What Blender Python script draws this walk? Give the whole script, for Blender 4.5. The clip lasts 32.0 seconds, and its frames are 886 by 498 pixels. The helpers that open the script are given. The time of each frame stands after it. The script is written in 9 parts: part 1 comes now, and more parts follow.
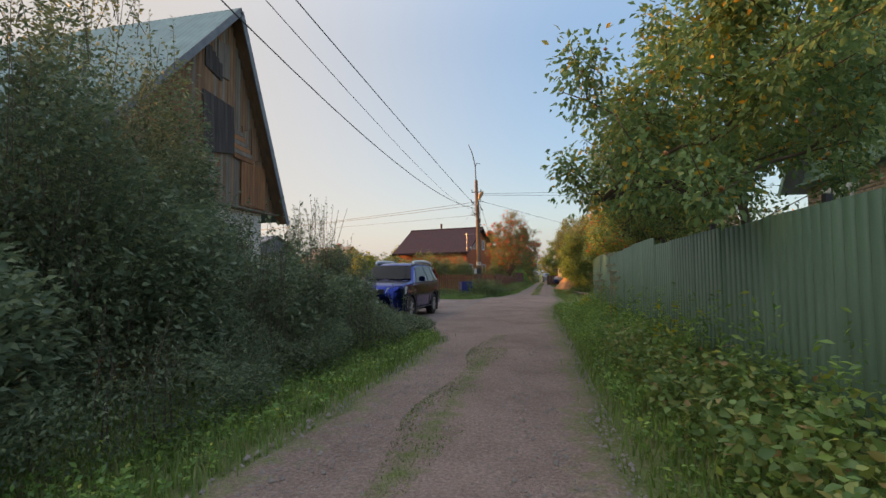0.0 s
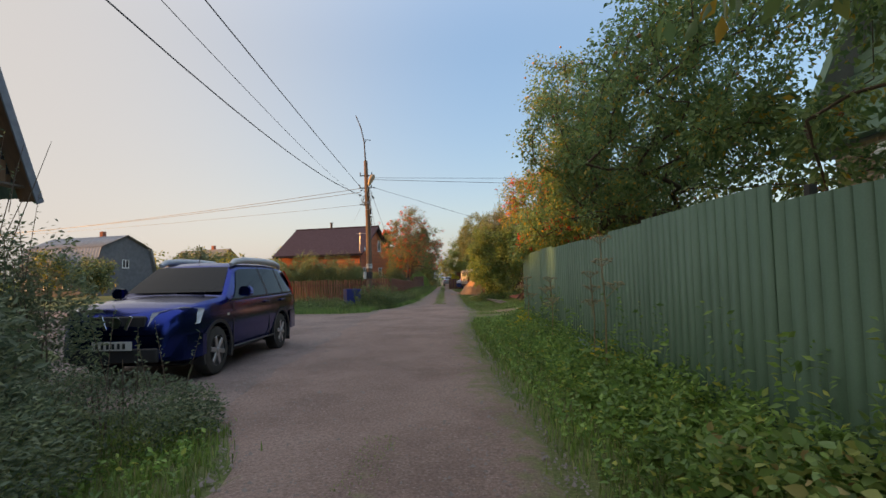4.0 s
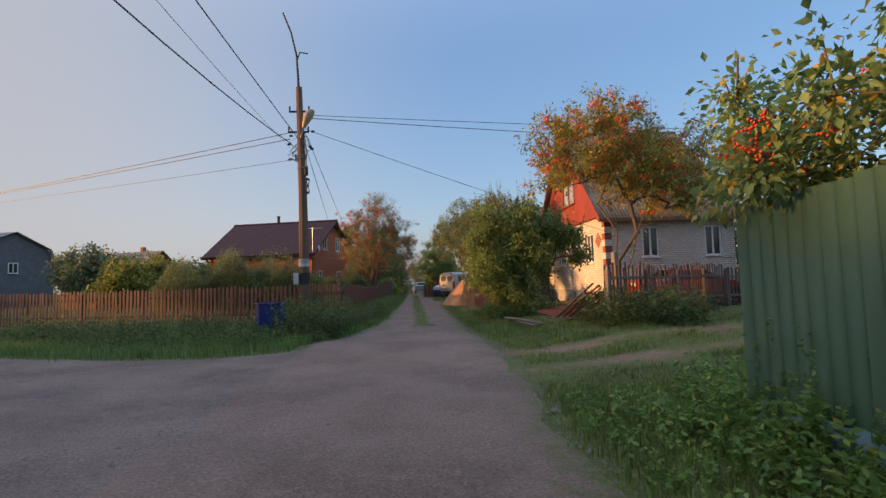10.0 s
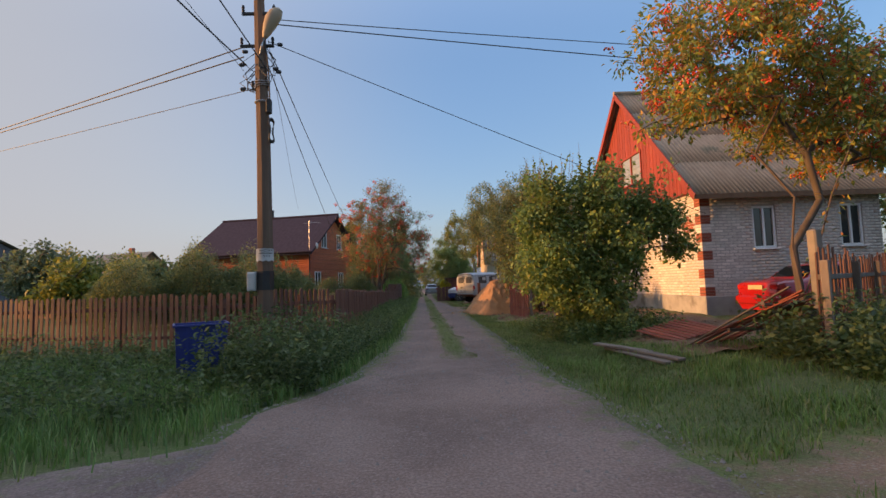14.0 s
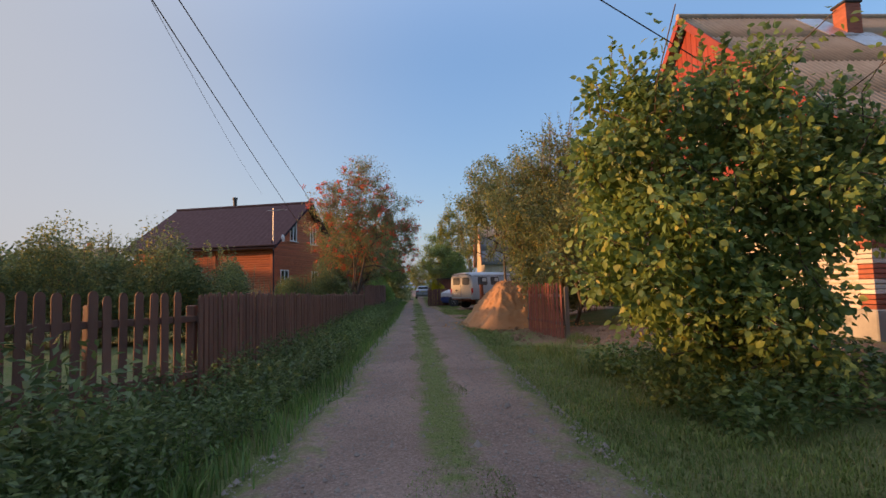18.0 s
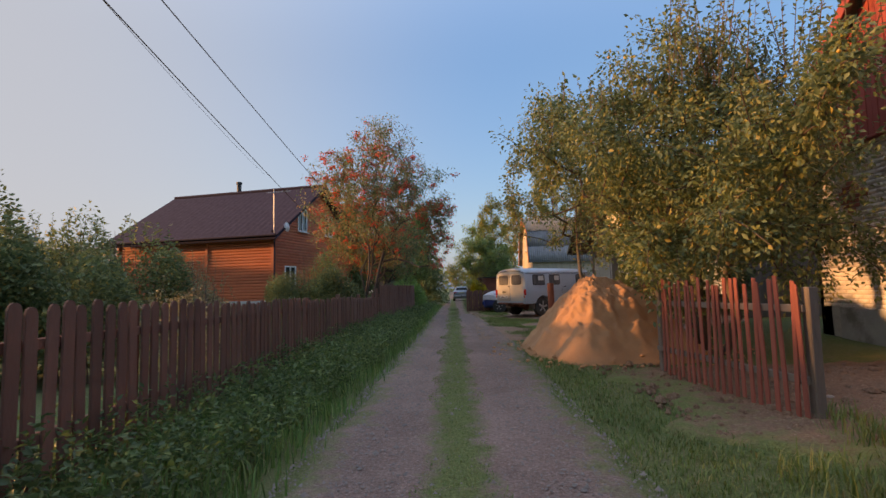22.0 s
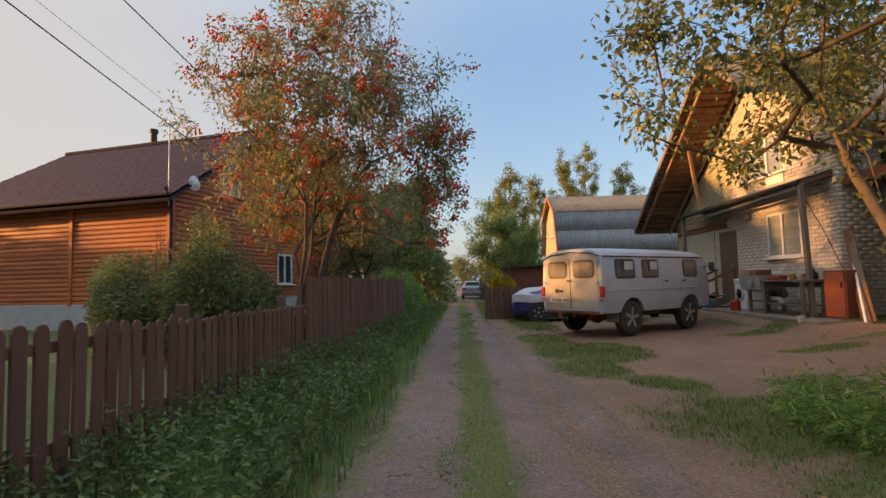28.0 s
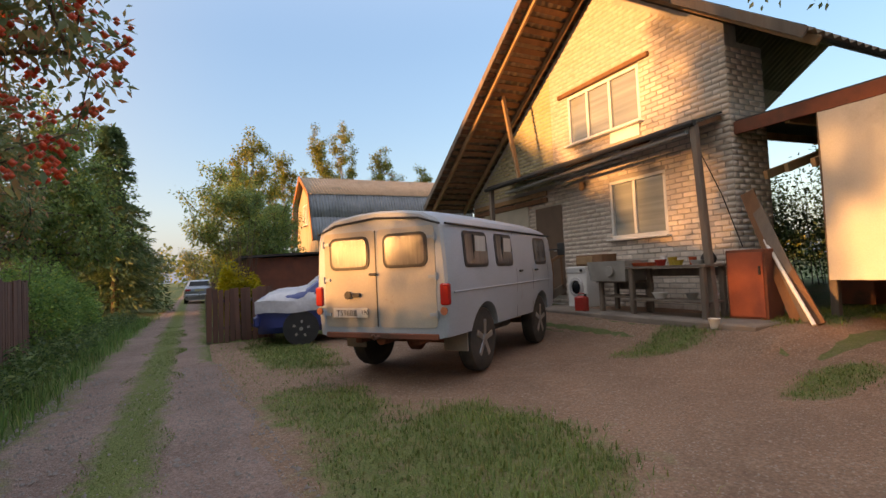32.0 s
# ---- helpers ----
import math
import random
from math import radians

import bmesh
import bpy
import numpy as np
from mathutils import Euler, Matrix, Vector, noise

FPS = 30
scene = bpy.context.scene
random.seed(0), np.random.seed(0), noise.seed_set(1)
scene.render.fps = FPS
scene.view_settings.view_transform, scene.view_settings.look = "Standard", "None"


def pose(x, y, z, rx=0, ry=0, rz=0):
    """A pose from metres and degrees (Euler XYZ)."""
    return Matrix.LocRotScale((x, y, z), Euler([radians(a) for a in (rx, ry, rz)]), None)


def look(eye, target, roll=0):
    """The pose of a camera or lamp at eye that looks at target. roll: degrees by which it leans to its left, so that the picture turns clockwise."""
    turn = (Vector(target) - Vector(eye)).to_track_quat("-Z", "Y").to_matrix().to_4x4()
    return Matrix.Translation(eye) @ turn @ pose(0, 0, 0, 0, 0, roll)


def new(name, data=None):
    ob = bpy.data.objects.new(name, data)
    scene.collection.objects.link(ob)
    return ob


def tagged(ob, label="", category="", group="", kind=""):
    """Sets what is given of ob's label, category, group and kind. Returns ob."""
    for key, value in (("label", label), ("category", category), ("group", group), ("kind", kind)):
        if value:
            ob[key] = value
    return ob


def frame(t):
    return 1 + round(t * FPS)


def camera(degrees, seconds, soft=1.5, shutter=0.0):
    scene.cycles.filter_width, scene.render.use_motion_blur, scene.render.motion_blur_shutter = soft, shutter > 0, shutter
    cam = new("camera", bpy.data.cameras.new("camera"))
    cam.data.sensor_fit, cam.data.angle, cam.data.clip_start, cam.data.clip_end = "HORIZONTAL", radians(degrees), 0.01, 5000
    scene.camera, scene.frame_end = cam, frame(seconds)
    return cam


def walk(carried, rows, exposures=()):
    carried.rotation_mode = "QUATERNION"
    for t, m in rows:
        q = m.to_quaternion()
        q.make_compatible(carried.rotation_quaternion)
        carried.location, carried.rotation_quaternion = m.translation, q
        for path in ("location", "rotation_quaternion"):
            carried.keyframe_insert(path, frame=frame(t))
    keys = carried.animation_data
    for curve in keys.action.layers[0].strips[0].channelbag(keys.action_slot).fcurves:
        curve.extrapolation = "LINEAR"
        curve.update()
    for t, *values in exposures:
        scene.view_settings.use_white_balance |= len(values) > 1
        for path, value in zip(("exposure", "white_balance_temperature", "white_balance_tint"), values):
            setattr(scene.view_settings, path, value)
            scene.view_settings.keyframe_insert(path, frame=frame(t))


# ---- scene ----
EXPO = [(0.0, 1.78, 11600, 22), (3.5, 1.76, 11600, 22), (6.5, 1.43, 8900, 22), (12.0, 1.37, 8900, 22), (18.0, 1.42, 8800, 22), (22.0, 1.48, 9000, 22), (25.0, 1.5, 9900, 23), (28.0, 1.70, 10900, 22), (30.0, 1.84, 11400, 23), (32.0, 1.95, 11700, 24)]
cam = camera(84.0, 32.0)
PATH = [
    (0, (0.0, 0.0, 1.305), (-0.443, 1.947, 1.41), -0.5),
    (0.5, (-0.066, 0.794, 1.304), (-0.426, 2.759, 1.411), -0.7),
    (1, (-0.136, 1.58, 1.299), (-0.448, 3.552, 1.409), -0.9),
    (1.5, (-0.201, 2.361, 1.308), (-0.458, 4.342, 1.42), -1.0),
    (2, (-0.261, 3.148, 1.333), (-0.455, 5.136, 1.444), -1.1),
    (2.5, (-0.298, 3.94, 1.345), (-0.427, 5.932, 1.457), -1.0),
    (3, (-0.404, 4.726, 1.343), (-0.505, 6.721, 1.455), -0.9),
    (3.5, (-0.479, 5.513, 1.342), (-0.52, 7.51, 1.455), -1.3),
    (5.5, (-0.624, 8.696, 1.351), (-0.66, 10.692, 1.47), -1.4),
    (6, (-0.655, 9.571, 1.342), (-0.699, 11.566, 1.464), -1.4),
    (6.5, (-0.691, 10.45, 1.331), (-0.748, 12.445, 1.455), -1.4),
    (7, (-0.762, 11.287, 1.321), (-0.776, 13.283, 1.444), -1.4),
    (7.5, (-0.894, 12.139, 1.305), (-0.901, 14.135, 1.429), -1.4),
    (8, (-1.027, 12.896, 1.301), (-0.976, 14.891, 1.428), -1.5),
    (8.5, (-1.106, 13.74, 1.288), (-1.053, 15.735, 1.418), -1.6),
    (9, (-1.162, 14.552, 1.284), (-1.089, 16.546, 1.414), -1.6),
    (9.5, (-1.241, 15.36, 1.298), (-1.177, 17.355, 1.433), -1.5),
    (10, (-1.293, 16.08, 1.295), (-1.197, 18.073, 1.43), -1.7),
    (10.5, (-1.353, 16.804, 1.314), (-1.235, 18.796, 1.448), -1.7),
    (11, (-1.454, 17.569, 1.311), (-1.338, 19.561, 1.448), -1.9),
    (11.5, (-1.554, 18.312, 1.316), (-1.469, 20.305, 1.453), -1.7),
    (12, (-1.686, 19.022, 1.331), (-1.695, 21.017, 1.474), -1.5),
    (12.5, (-1.751, 19.713, 1.336), (-1.78, 21.707, 1.48), -1.5),
    (13, (-1.764, 20.379, 1.349), (-1.797, 22.374, 1.494), -1.6),
    (13.5, (-1.777, 21.035, 1.354), (-1.732, 23.03, 1.499), -1.9),
    (14, (-1.79, 21.711, 1.355), (-1.72, 23.704, 1.497), -2.0),
    (14.5, (-1.813, 22.42, 1.35), (-1.77, 24.415, 1.492), -2.1),
    (16.5, (-1.554, 25.435, 1.312), (-1.421, 27.425, 1.459), -1.4),
    (17, (-1.515, 26.193, 1.321), (-1.398, 28.184, 1.469), -1.5),
    (17.5, (-1.489, 26.937, 1.332), (-1.399, 28.929, 1.481), -1.6),
    (18, (-1.475, 27.69, 1.33), (-1.38, 29.682, 1.48), -1.5),
    (18.5, (-1.449, 28.485, 1.322), (-1.382, 30.478, 1.474), -1.2),
    (19, (-1.43, 29.299, 1.313), (-1.399, 31.293, 1.466), -1.3),
    (19.5, (-1.392, 30.116, 1.302), (-1.34, 32.11, 1.455), -1.2),
    (20, (-1.363, 30.963, 1.3), (-1.308, 32.956, 1.452), -1.2),
    (20.5, (-1.321, 31.776, 1.295), (-1.267, 33.769, 1.448), -1.4),
    (21, (-1.312, 32.534, 1.292), (-1.341, 34.528, 1.446), -1.3),
    (21.5, (-1.329, 33.28, 1.288), (-1.372, 35.274, 1.445), -1.3),
    (22, (-1.315, 34.065, 1.303), (-1.381, 36.057, 1.461), -1.4),
    (22.5, (-1.313, 34.926, 1.336), (-1.395, 36.918, 1.491), -1.6),
    (23, (-1.274, 35.795, 1.357), (-1.357, 37.787, 1.51), -1.6),
    (23.5, (-1.236, 36.63, 1.362), (-1.342, 38.621, 1.517), -1.5),
    (24, (-1.2, 37.438, 1.346), (-1.316, 39.429, 1.501), -1.5),
    (24.5, (-1.193, 38.236, 1.306), (-1.323, 40.225, 1.461), -1.3),
    (25, (-1.181, 39.025, 1.276), (-1.303, 41.015, 1.433), -1.5),
    (25.5, (-1.197, 39.792, 1.268), (-1.332, 41.781, 1.428), -1.5),
    (27.5, (-1.554, 42.747, 1.333), (-1.66, 44.739, 1.476), -1.3),
    (28, (-1.625, 43.423, 1.329), (-1.718, 45.416, 1.465), -1.3),
    (28.5, (-1.68, 44.102, 1.32), (-1.7, 46.097, 1.455), -1.7),
    (29, (-1.728, 44.782, 1.314), (-1.705, 46.777, 1.452), -2.2),
    (29.5, (-1.73, 45.486, 1.309), (-1.647, 47.48, 1.44), -2.3),
    (30, (-1.706, 46.221, 1.314), (-1.571, 48.213, 1.442), -2.3),
    (30.5, (-1.613, 47.024, 1.331), (-1.382, 49.007, 1.451), -2.7),
    (31, (-1.432, 47.912, 1.334), (-1.032, 49.869, 1.447), -2.7),
    (31.5, (-1.243, 48.769, 1.336), (-0.6, 50.66, 1.439), -2.9),
    (32, (-1.055, 49.518, 1.317), (-0.173, 51.311, 1.401), -2.7),
]
walk(cam, [(t, look(eye, target, roll)) for t, eye, target, roll in PATH], EXPO)


# ---- world and sun ----
SUN_ELEV, SUN_AZ = 6.5, -1.0            # degrees above the horizon; degrees from -x towards -y
world = bpy.data.worlds.new("evening_sky")
scene.world = world
world.use_nodes = True
wn = world.node_tree
wn.nodes.clear()
sky = wn.nodes.new("ShaderNodeTexSky")
sky.sky_type = 'NISHITA'
sky.sun_disc = False
sky.sun_elevation = radians(SUN_ELEV)
sky.sun_rotation = radians(-90 - SUN_AZ)
sky.air_density, sky.dust_density, sky.ozone_density = 1.0, 2.4, 2.2
bgn = wn.nodes.new("ShaderNodeBackground")
bgn.inputs[1].default_value = 0.15
wout = wn.nodes.new("ShaderNodeOutputWorld")
soft_sky = wn.nodes.new("ShaderNodeHueSaturation")
soft_sky.inputs['Saturation'].default_value = 1.3
wn.links.new(sky.outputs[0], soft_sky.inputs['Color'])
veil = wn.nodes.new("ShaderNodeMixRGB")        # thin even haze over the whole sky
veil.inputs[0].default_value, veil.inputs[2].default_value = 0.40, (0.62, 1.38, 3.15, 1)
wn.links.new(soft_sky.outputs[0], veil.inputs[1])
# whiter, brighter sky added overhead, above the view, to lift the ambient light
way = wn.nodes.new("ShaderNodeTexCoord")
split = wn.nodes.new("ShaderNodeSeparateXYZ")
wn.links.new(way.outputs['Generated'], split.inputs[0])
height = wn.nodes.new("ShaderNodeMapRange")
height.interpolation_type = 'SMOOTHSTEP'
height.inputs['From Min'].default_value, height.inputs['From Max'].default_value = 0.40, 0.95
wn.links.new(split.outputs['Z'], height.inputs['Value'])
zenith_fill = wn.nodes.new("ShaderNodeMixRGB")
zenith_fill.blend_type = 'ADD'
zenith_fill.inputs[2].default_value = (1.0, 1.35, 1.8, 1)
wn.links.new(height.outputs[0], zenith_fill.inputs[0])
# broad pale glow round the low sun
towards = wn.nodes.new("ShaderNodeVectorMath")
towards.operation = 'DOT_PRODUCT'
towards.inputs[1].default_value = (-math.cos(radians(SUN_AZ)), -math.sin(radians(SUN_AZ)), 0.0)
wn.links.new(way.outputs['Generated'], towards.inputs[0])
near_sun = wn.nodes.new("ShaderNodeMapRange")
near_sun.interpolation_type = 'SMOOTHSTEP'
near_sun.inputs['From Min'].default_value, near_sun.inputs['From Max'].default_value = -0.10, 0.74
near_sun.inputs['To Max'].default_value = 0.93
wn.links.new(towards.outputs['Value'], near_sun.inputs['Value'])
glow_mix = wn.nodes.new("ShaderNodeMixRGB")
glow_mix.inputs[2].default_value = (1.04, 1.34, 1.76, 1)
wn.links.new(near_sun.outputs[0], glow_mix.inputs[0])
wn.links.new(veil.outputs[0], glow_mix.inputs[1])
wn.links.new(glow_mix.outputs[0], zenith_fill.inputs[1])
wn.links.new(zenith_fill.outputs[0], bgn.inputs[0])
wn.links.new(bgn.outputs[0], wout.inputs[0])
sun_data = bpy.data.lights.new("sun", 'SUN')
sun_data.energy, sun_data.angle, sun_data.color = 2.45, radians(2.0), (1.0, 0.58, 0.27)
sun_ob = new("sun", sun_data)
to_sun = Vector((-math.cos(radians(SUN_AZ)) * math.cos(radians(SUN_ELEV)), -math.sin(radians(SUN_AZ)) * math.cos(radians(SUN_ELEV)), math.sin(radians(SUN_ELEV))))
sun_ob.matrix_world = look(to_sun * 80, (0, 0, 0))

# ---- materials ----
MATS = {}


def nodes_of(name):
    m = bpy.data.materials.new(name)
    m.use_nodes = True
    m.node_tree.nodes.clear()
    return m, m.node_tree.nodes, m.node_tree.links


def surf(name, a, b=None, scale=4.0, rough=0.8, metal=0.0, bump=0.15, fine=60.0, spots=None, spot_scale=1.2, spot_amount=0.45, vary=0.12, stretch=(1, 1, 1), coat=0.0, world_space=False, spec=0.5):
    """A grained, slightly worn surface: two colours by a broad noise, fine grain, stains of a third colour, a shift from piece to piece."""
    if name in MATS:
        return MATS[name]
    m, N, L = nodes_of(name)
    b = b or tuple(c * 0.75 for c in a)
    tc = N.new("ShaderNodeTexCoord")
    mp = N.new("ShaderNodeMapping")
    mp.inputs['Scale'].default_value = stretch
    if world_space:
        geo = N.new("ShaderNodeNewGeometry")
        L.new(geo.outputs['Position'], mp.inputs[0])
    else:
        L.new(tc.outputs['Object'], mp.inputs[0])
    oi = N.new("ShaderNodeObjectInfo")
    n1 = N.new("ShaderNodeTexNoise")
    n1.inputs['Scale'].default_value, n1.inputs['Detail'].default_value = scale, 5
    n1.noise_dimensions = '4D'
    L.new(mp.outputs[0], n1.inputs['Vector'])
    wmul = N.new("ShaderNodeMath")
    wmul.operation = 'MULTIPLY'
    wmul.inputs[1].default_value = 37.0
    L.new(oi.outputs['Random'], wmul.inputs[0])
    L.new(wmul.outputs[0], n1.inputs['W'])
    n2 = N.new("ShaderNodeTexNoise")
    n2.inputs['Scale'].default_value, n2.inputs['Detail'].default_value = fine, 3
    L.new(mp.outputs[0], n2.inputs['Vector'])
    ramp = N.new("ShaderNodeMapRange")
    ramp.inputs['From Min'].default_value, ramp.inputs['From Max'].default_value = 0.35, 0.65
    L.new(n1.outputs['Fac'], ramp.inputs['Value'])
    mix = N.new("ShaderNodeMixRGB")
    mix.inputs[1].default_value, mix.inputs[2].default_value = (*a, 1), (*b, 1)
    L.new(ramp.outputs[0], mix.inputs[0])
    last = mix.outputs[0]
    if spots:
        n3 = N.new("ShaderNodeTexNoise")
        n3.inputs['Scale'].default_value, n3.inputs['Detail'].default_value = spot_scale, 8
        n3.inputs['Roughness'].default_value = 0.65
        L.new(mp.outputs[0], n3.inputs['Vector'])
        r3 = N.new("ShaderNodeMapRange")
        r3.inputs['From Min'].default_value, r3.inputs['From Max'].default_value = 1.0 - spot_amount, 1.12 - spot_amount
        L.new(n3.outputs['Fac'], r3.inputs['Value'])
        m3 = N.new("ShaderNodeMixRGB")
        m3.inputs[2].default_value = (*spots, 1)
        L.new(r3.outputs[0], m3.inputs[0])
        L.new(last, m3.inputs[1])
        last = m3.outputs[0]
    hsv = N.new("ShaderNodeHueSaturation")
    rv = N.new("ShaderNodeMapRange")
    rv.inputs['To Min'].default_value, rv.inputs['To Max'].default_value = 1 - vary, 1 + vary
    L.new(oi.outputs['Random'], rv.inputs['Value'])
    gv = N.new("ShaderNodeMapRange")
    gv.inputs['To Min'].default_value, gv.inputs['To Max'].default_value = 0.86, 1.14
    L.new(n2.outputs['Fac'], gv.inputs['Value'])
    mm = N.new("ShaderNodeMath")
    mm.operation = 'MULTIPLY'
    L.new(rv.outputs[0], mm.inputs[0])
    L.new(gv.outputs[0], mm.inputs[1])
    L.new(mm.outputs[0], hsv.inputs['Value'])
    L.new(last, hsv.inputs['Color'])
    p = N.new("ShaderNodeBsdfPrincipled")
    L.new(hsv.outputs[0], p.inputs['Base Color'])
    p.inputs['Metallic'].default_value = metal
    p.inputs['Specular IOR Level'].default_value = spec
    rr = N.new("ShaderNodeMapRange")
    rr.inputs['To Min'].default_value, rr.inputs['To Max'].default_value = max(0.02, rough - 0.1), min(1, rough + 0.1)
    L.new(n1.outputs['Fac'], rr.inputs['Value'])
    L.new(rr.outputs[0], p.inputs['Roughness'])
    p.inputs['Coat Weight'].default_value = coat
    p.inputs['Coat Roughness'].default_value = 0.08
    if bump:
        bp = N.new("ShaderNodeBump")
        bp.inputs['Strength'].default_value, bp.inputs['Distance'].default_value = bump, 0.01
        L.new(n2.outputs['Fac'], bp.inputs['Height'])
        L.new(bp.outputs[0], p.inputs['Normal'])
    out = N.new("ShaderNodeOutputMaterial")
    L.new(p.outputs[0], out.inputs[0])
    MATS[name] = m
    return m


def leafy(name, cols, rough=0.5, glow=0.42, shift=0.25):
    """Foliage: one of several colours for each leaf, with light coming through it."""
    if name in MATS:
        return MATS[name]
    m, N, L = nodes_of(name)
    geo = N.new("ShaderNodeNewGeometry")
    cr = N.new("ShaderNodeValToRGB")
    cr.color_ramp.interpolation = 'LINEAR'
    while len(cr.color_ramp.elements) < len(cols):
        cr.color_ramp.elements.new(0.5)
    for i, (pos, c) in enumerate(cols):
        cr.color_ramp.elements[i].position = pos
        cr.color_ramp.elements[i].color = (*c, 1)
    L.new(geo.outputs['Random Per Island'], cr.inputs[0])
    n = N.new("ShaderNodeTexNoise")
    n.inputs['Scale'].default_value = 1.3
    L.new(geo.outputs['Position'], n.inputs['Vector'])
    mr = N.new("ShaderNodeMapRange")
    mr.inputs['From Min'].default_value, mr.inputs['From Max'].default_value = 0.3, 0.7
    mr.inputs['To Min'].default_value, mr.inputs['To Max'].default_value = 1 - shift, 1 + shift
    L.new(n.outputs['Fac'], mr.inputs['Value'])
    hs = N.new("ShaderNodeHueSaturation")
    L.new(cr.outputs[0], hs.inputs['Color'])
    L.new(mr.outputs[0], hs.inputs['Value'])
    p = N.new("ShaderNodeBsdfPrincipled")
    p.inputs['Roughness'].default_value = rough
    p.inputs['Specular IOR Level'].default_value = 0.5
    L.new(hs.outputs[0], p.inputs['Base Color'])
    t = N.new("ShaderNodeBsdfTranslucent")
    L.new(hs.outputs[0], t.inputs['Color'])
    mx = N.new("ShaderNodeMixShader")
    mx.inputs[0].default_value = glow
    L.new(p.outputs[0], mx.inputs[1])
    L.new(t.outputs[0], mx.inputs[2])
    out = N.new("ShaderNodeOutputMaterial")
    L.new(mx.outputs[0], out.inputs[0])
    MATS[name] = m
    return m


def glassy(name, tint=(0.03, 0.035, 0.04), rough=0.03, gloss=0.6):
    """Window glass over a dark room: a dark, smooth, mirroring pane."""
    if name in MATS:
        return MATS[name]
    m, N, L = nodes_of(name)
    p = N.new("ShaderNodeBsdfPrincipled")
    p.inputs['Base Color'].default_value = (*tint, 1)
    p.inputs['Roughness'].default_value = rough
    p.inputs['IOR'].default_value = 1.5
    p.inputs['Specular IOR Level'].default_value = gloss
    n = N.new("ShaderNodeTexNoise")
    n.inputs['Scale'].default_value = 1.6
    bp = N.new("ShaderNodeBump")
    bp.inputs['Strength'].default_value, bp.inputs['Distance'].default_value = 0.06, 0.02
    L.new(n.outputs['Fac'], bp.inputs['Height'])
    L.new(bp.outputs[0], p.inputs['Normal'])
    out = N.new("ShaderNodeOutputMaterial")
    L.new(p.outputs[0], out.inputs[0])
    MATS[name] = m
    return m


def earth(name, a, b, c, gravel=0.5, stone=(0.32, 0.28, 0.27)):
    """Bare ground in world metres: broad patches, fine grit, darker damp stains, and a grown-over edge where the edge value is high."""
    if name in MATS:
        return MATS[name]
    m, N, L = nodes_of(name)
    geo = N.new("ShaderNodeNewGeometry")

    def noise_node(scale, detail=6, rough=0.6):
        n = N.new("ShaderNodeTexNoise")
        n.inputs['Scale'].default_value, n.inputs['Detail'].default_value, n.inputs['Roughness'].default_value = scale, detail, rough
        L.new(geo.outputs['Position'], n.inputs['Vector'])
        return n

    def ranged(src, lo, hi, to0=0.0, to1=1.0):
        r = N.new("ShaderNodeMapRange")
        r.inputs['From Min'].default_value, r.inputs['From Max'].default_value = lo, hi
        r.inputs['To Min'].default_value, r.inputs['To Max'].default_value = to0, to1
        L.new(src, r.inputs['Value'])
        return r.outputs[0]

    def mixed(f, x, y):
        k = N.new("ShaderNodeMixRGB")
        for s, v in ((0, f), (1, x), (2, y)):
            if isinstance(v, tuple):
                k.inputs[s].default_value = (*v, 1)
            else:
                L.new(v, k.inputs[s])
        return k.outputs[0]
    big, mid, grit = noise_node(0.7), noise_node(5.0), noise_node(40.0, 5)
    base = mixed(ranged(big.outputs['Fac'], 0.38, 0.62), a, b)
    base = mixed(ranged(mid.outputs['Fac'], 0.52, 0.72, 0, 0.6), base, c)
    vor = N.new("ShaderNodeTexVoronoi")
    vor.inputs['Scale'].default_value = 75.0
    L.new(geo.outputs['Position'], vor.inputs['Vector'])
    pick = N.new("ShaderNodeSeparateColor")
    L.new(vor.outputs['Color'], pick.inputs[0])
    base = mixed(ranged(pick.outputs[0], 1 - gravel * 0.5, 1.0, 0, 0.75), base, stone)
    att = N.new("ShaderNodeAttribute")
    att.attribute_name = "edge"
    add = N.new("ShaderNodeMath")
    add.operation = 'ADD'
    L.new(att.outputs['Fac'], add.inputs[0])
    L.new(ranged(mid.outputs['Fac'], 0.3, 0.7, -0.35, 0.35), add.inputs[1])
    base = mixed(ranged(add.outputs[0], 0.45, 1.0), base, (0.140, 0.165, 0.060))
    hs = N.new("ShaderNodeHueSaturation")
    L.new(ranged(grit.outputs['Fac'], 0.28, 0.72, 0.66, 1.34), hs.inputs['Value'])
    L.new(base, hs.inputs['Color'])
    p = N.new("ShaderNodeBsdfPrincipled")
    p.inputs['Roughness'].default_value = 0.95
    p.inputs['Specular IOR Level'].default_value = 0.2
    L.new(hs.outputs[0], p.inputs['Base Color'])
    bp = N.new("ShaderNodeBump")
    bp.inputs['Strength'].default_value, bp.inputs['Distance'].default_value = 0.85, 0.02
    mh = N.new("ShaderNodeMath")
    mh.operation = 'ADD'
    L.new(grit.outputs['Fac'], mh.inputs[0])
    L.new(ranged(vor.outputs['Distance'], 0, 0.6, 0.5, 0), mh.inputs[1])
    L.new(mh.outputs[0], bp.inputs['Height'])
    L.new(bp.outputs[0], p.inputs['Normal'])
    out = N.new("ShaderNodeOutputMaterial")
    L.new(p.outputs[0], out.inputs[0])
    MATS[name] = m
    return m


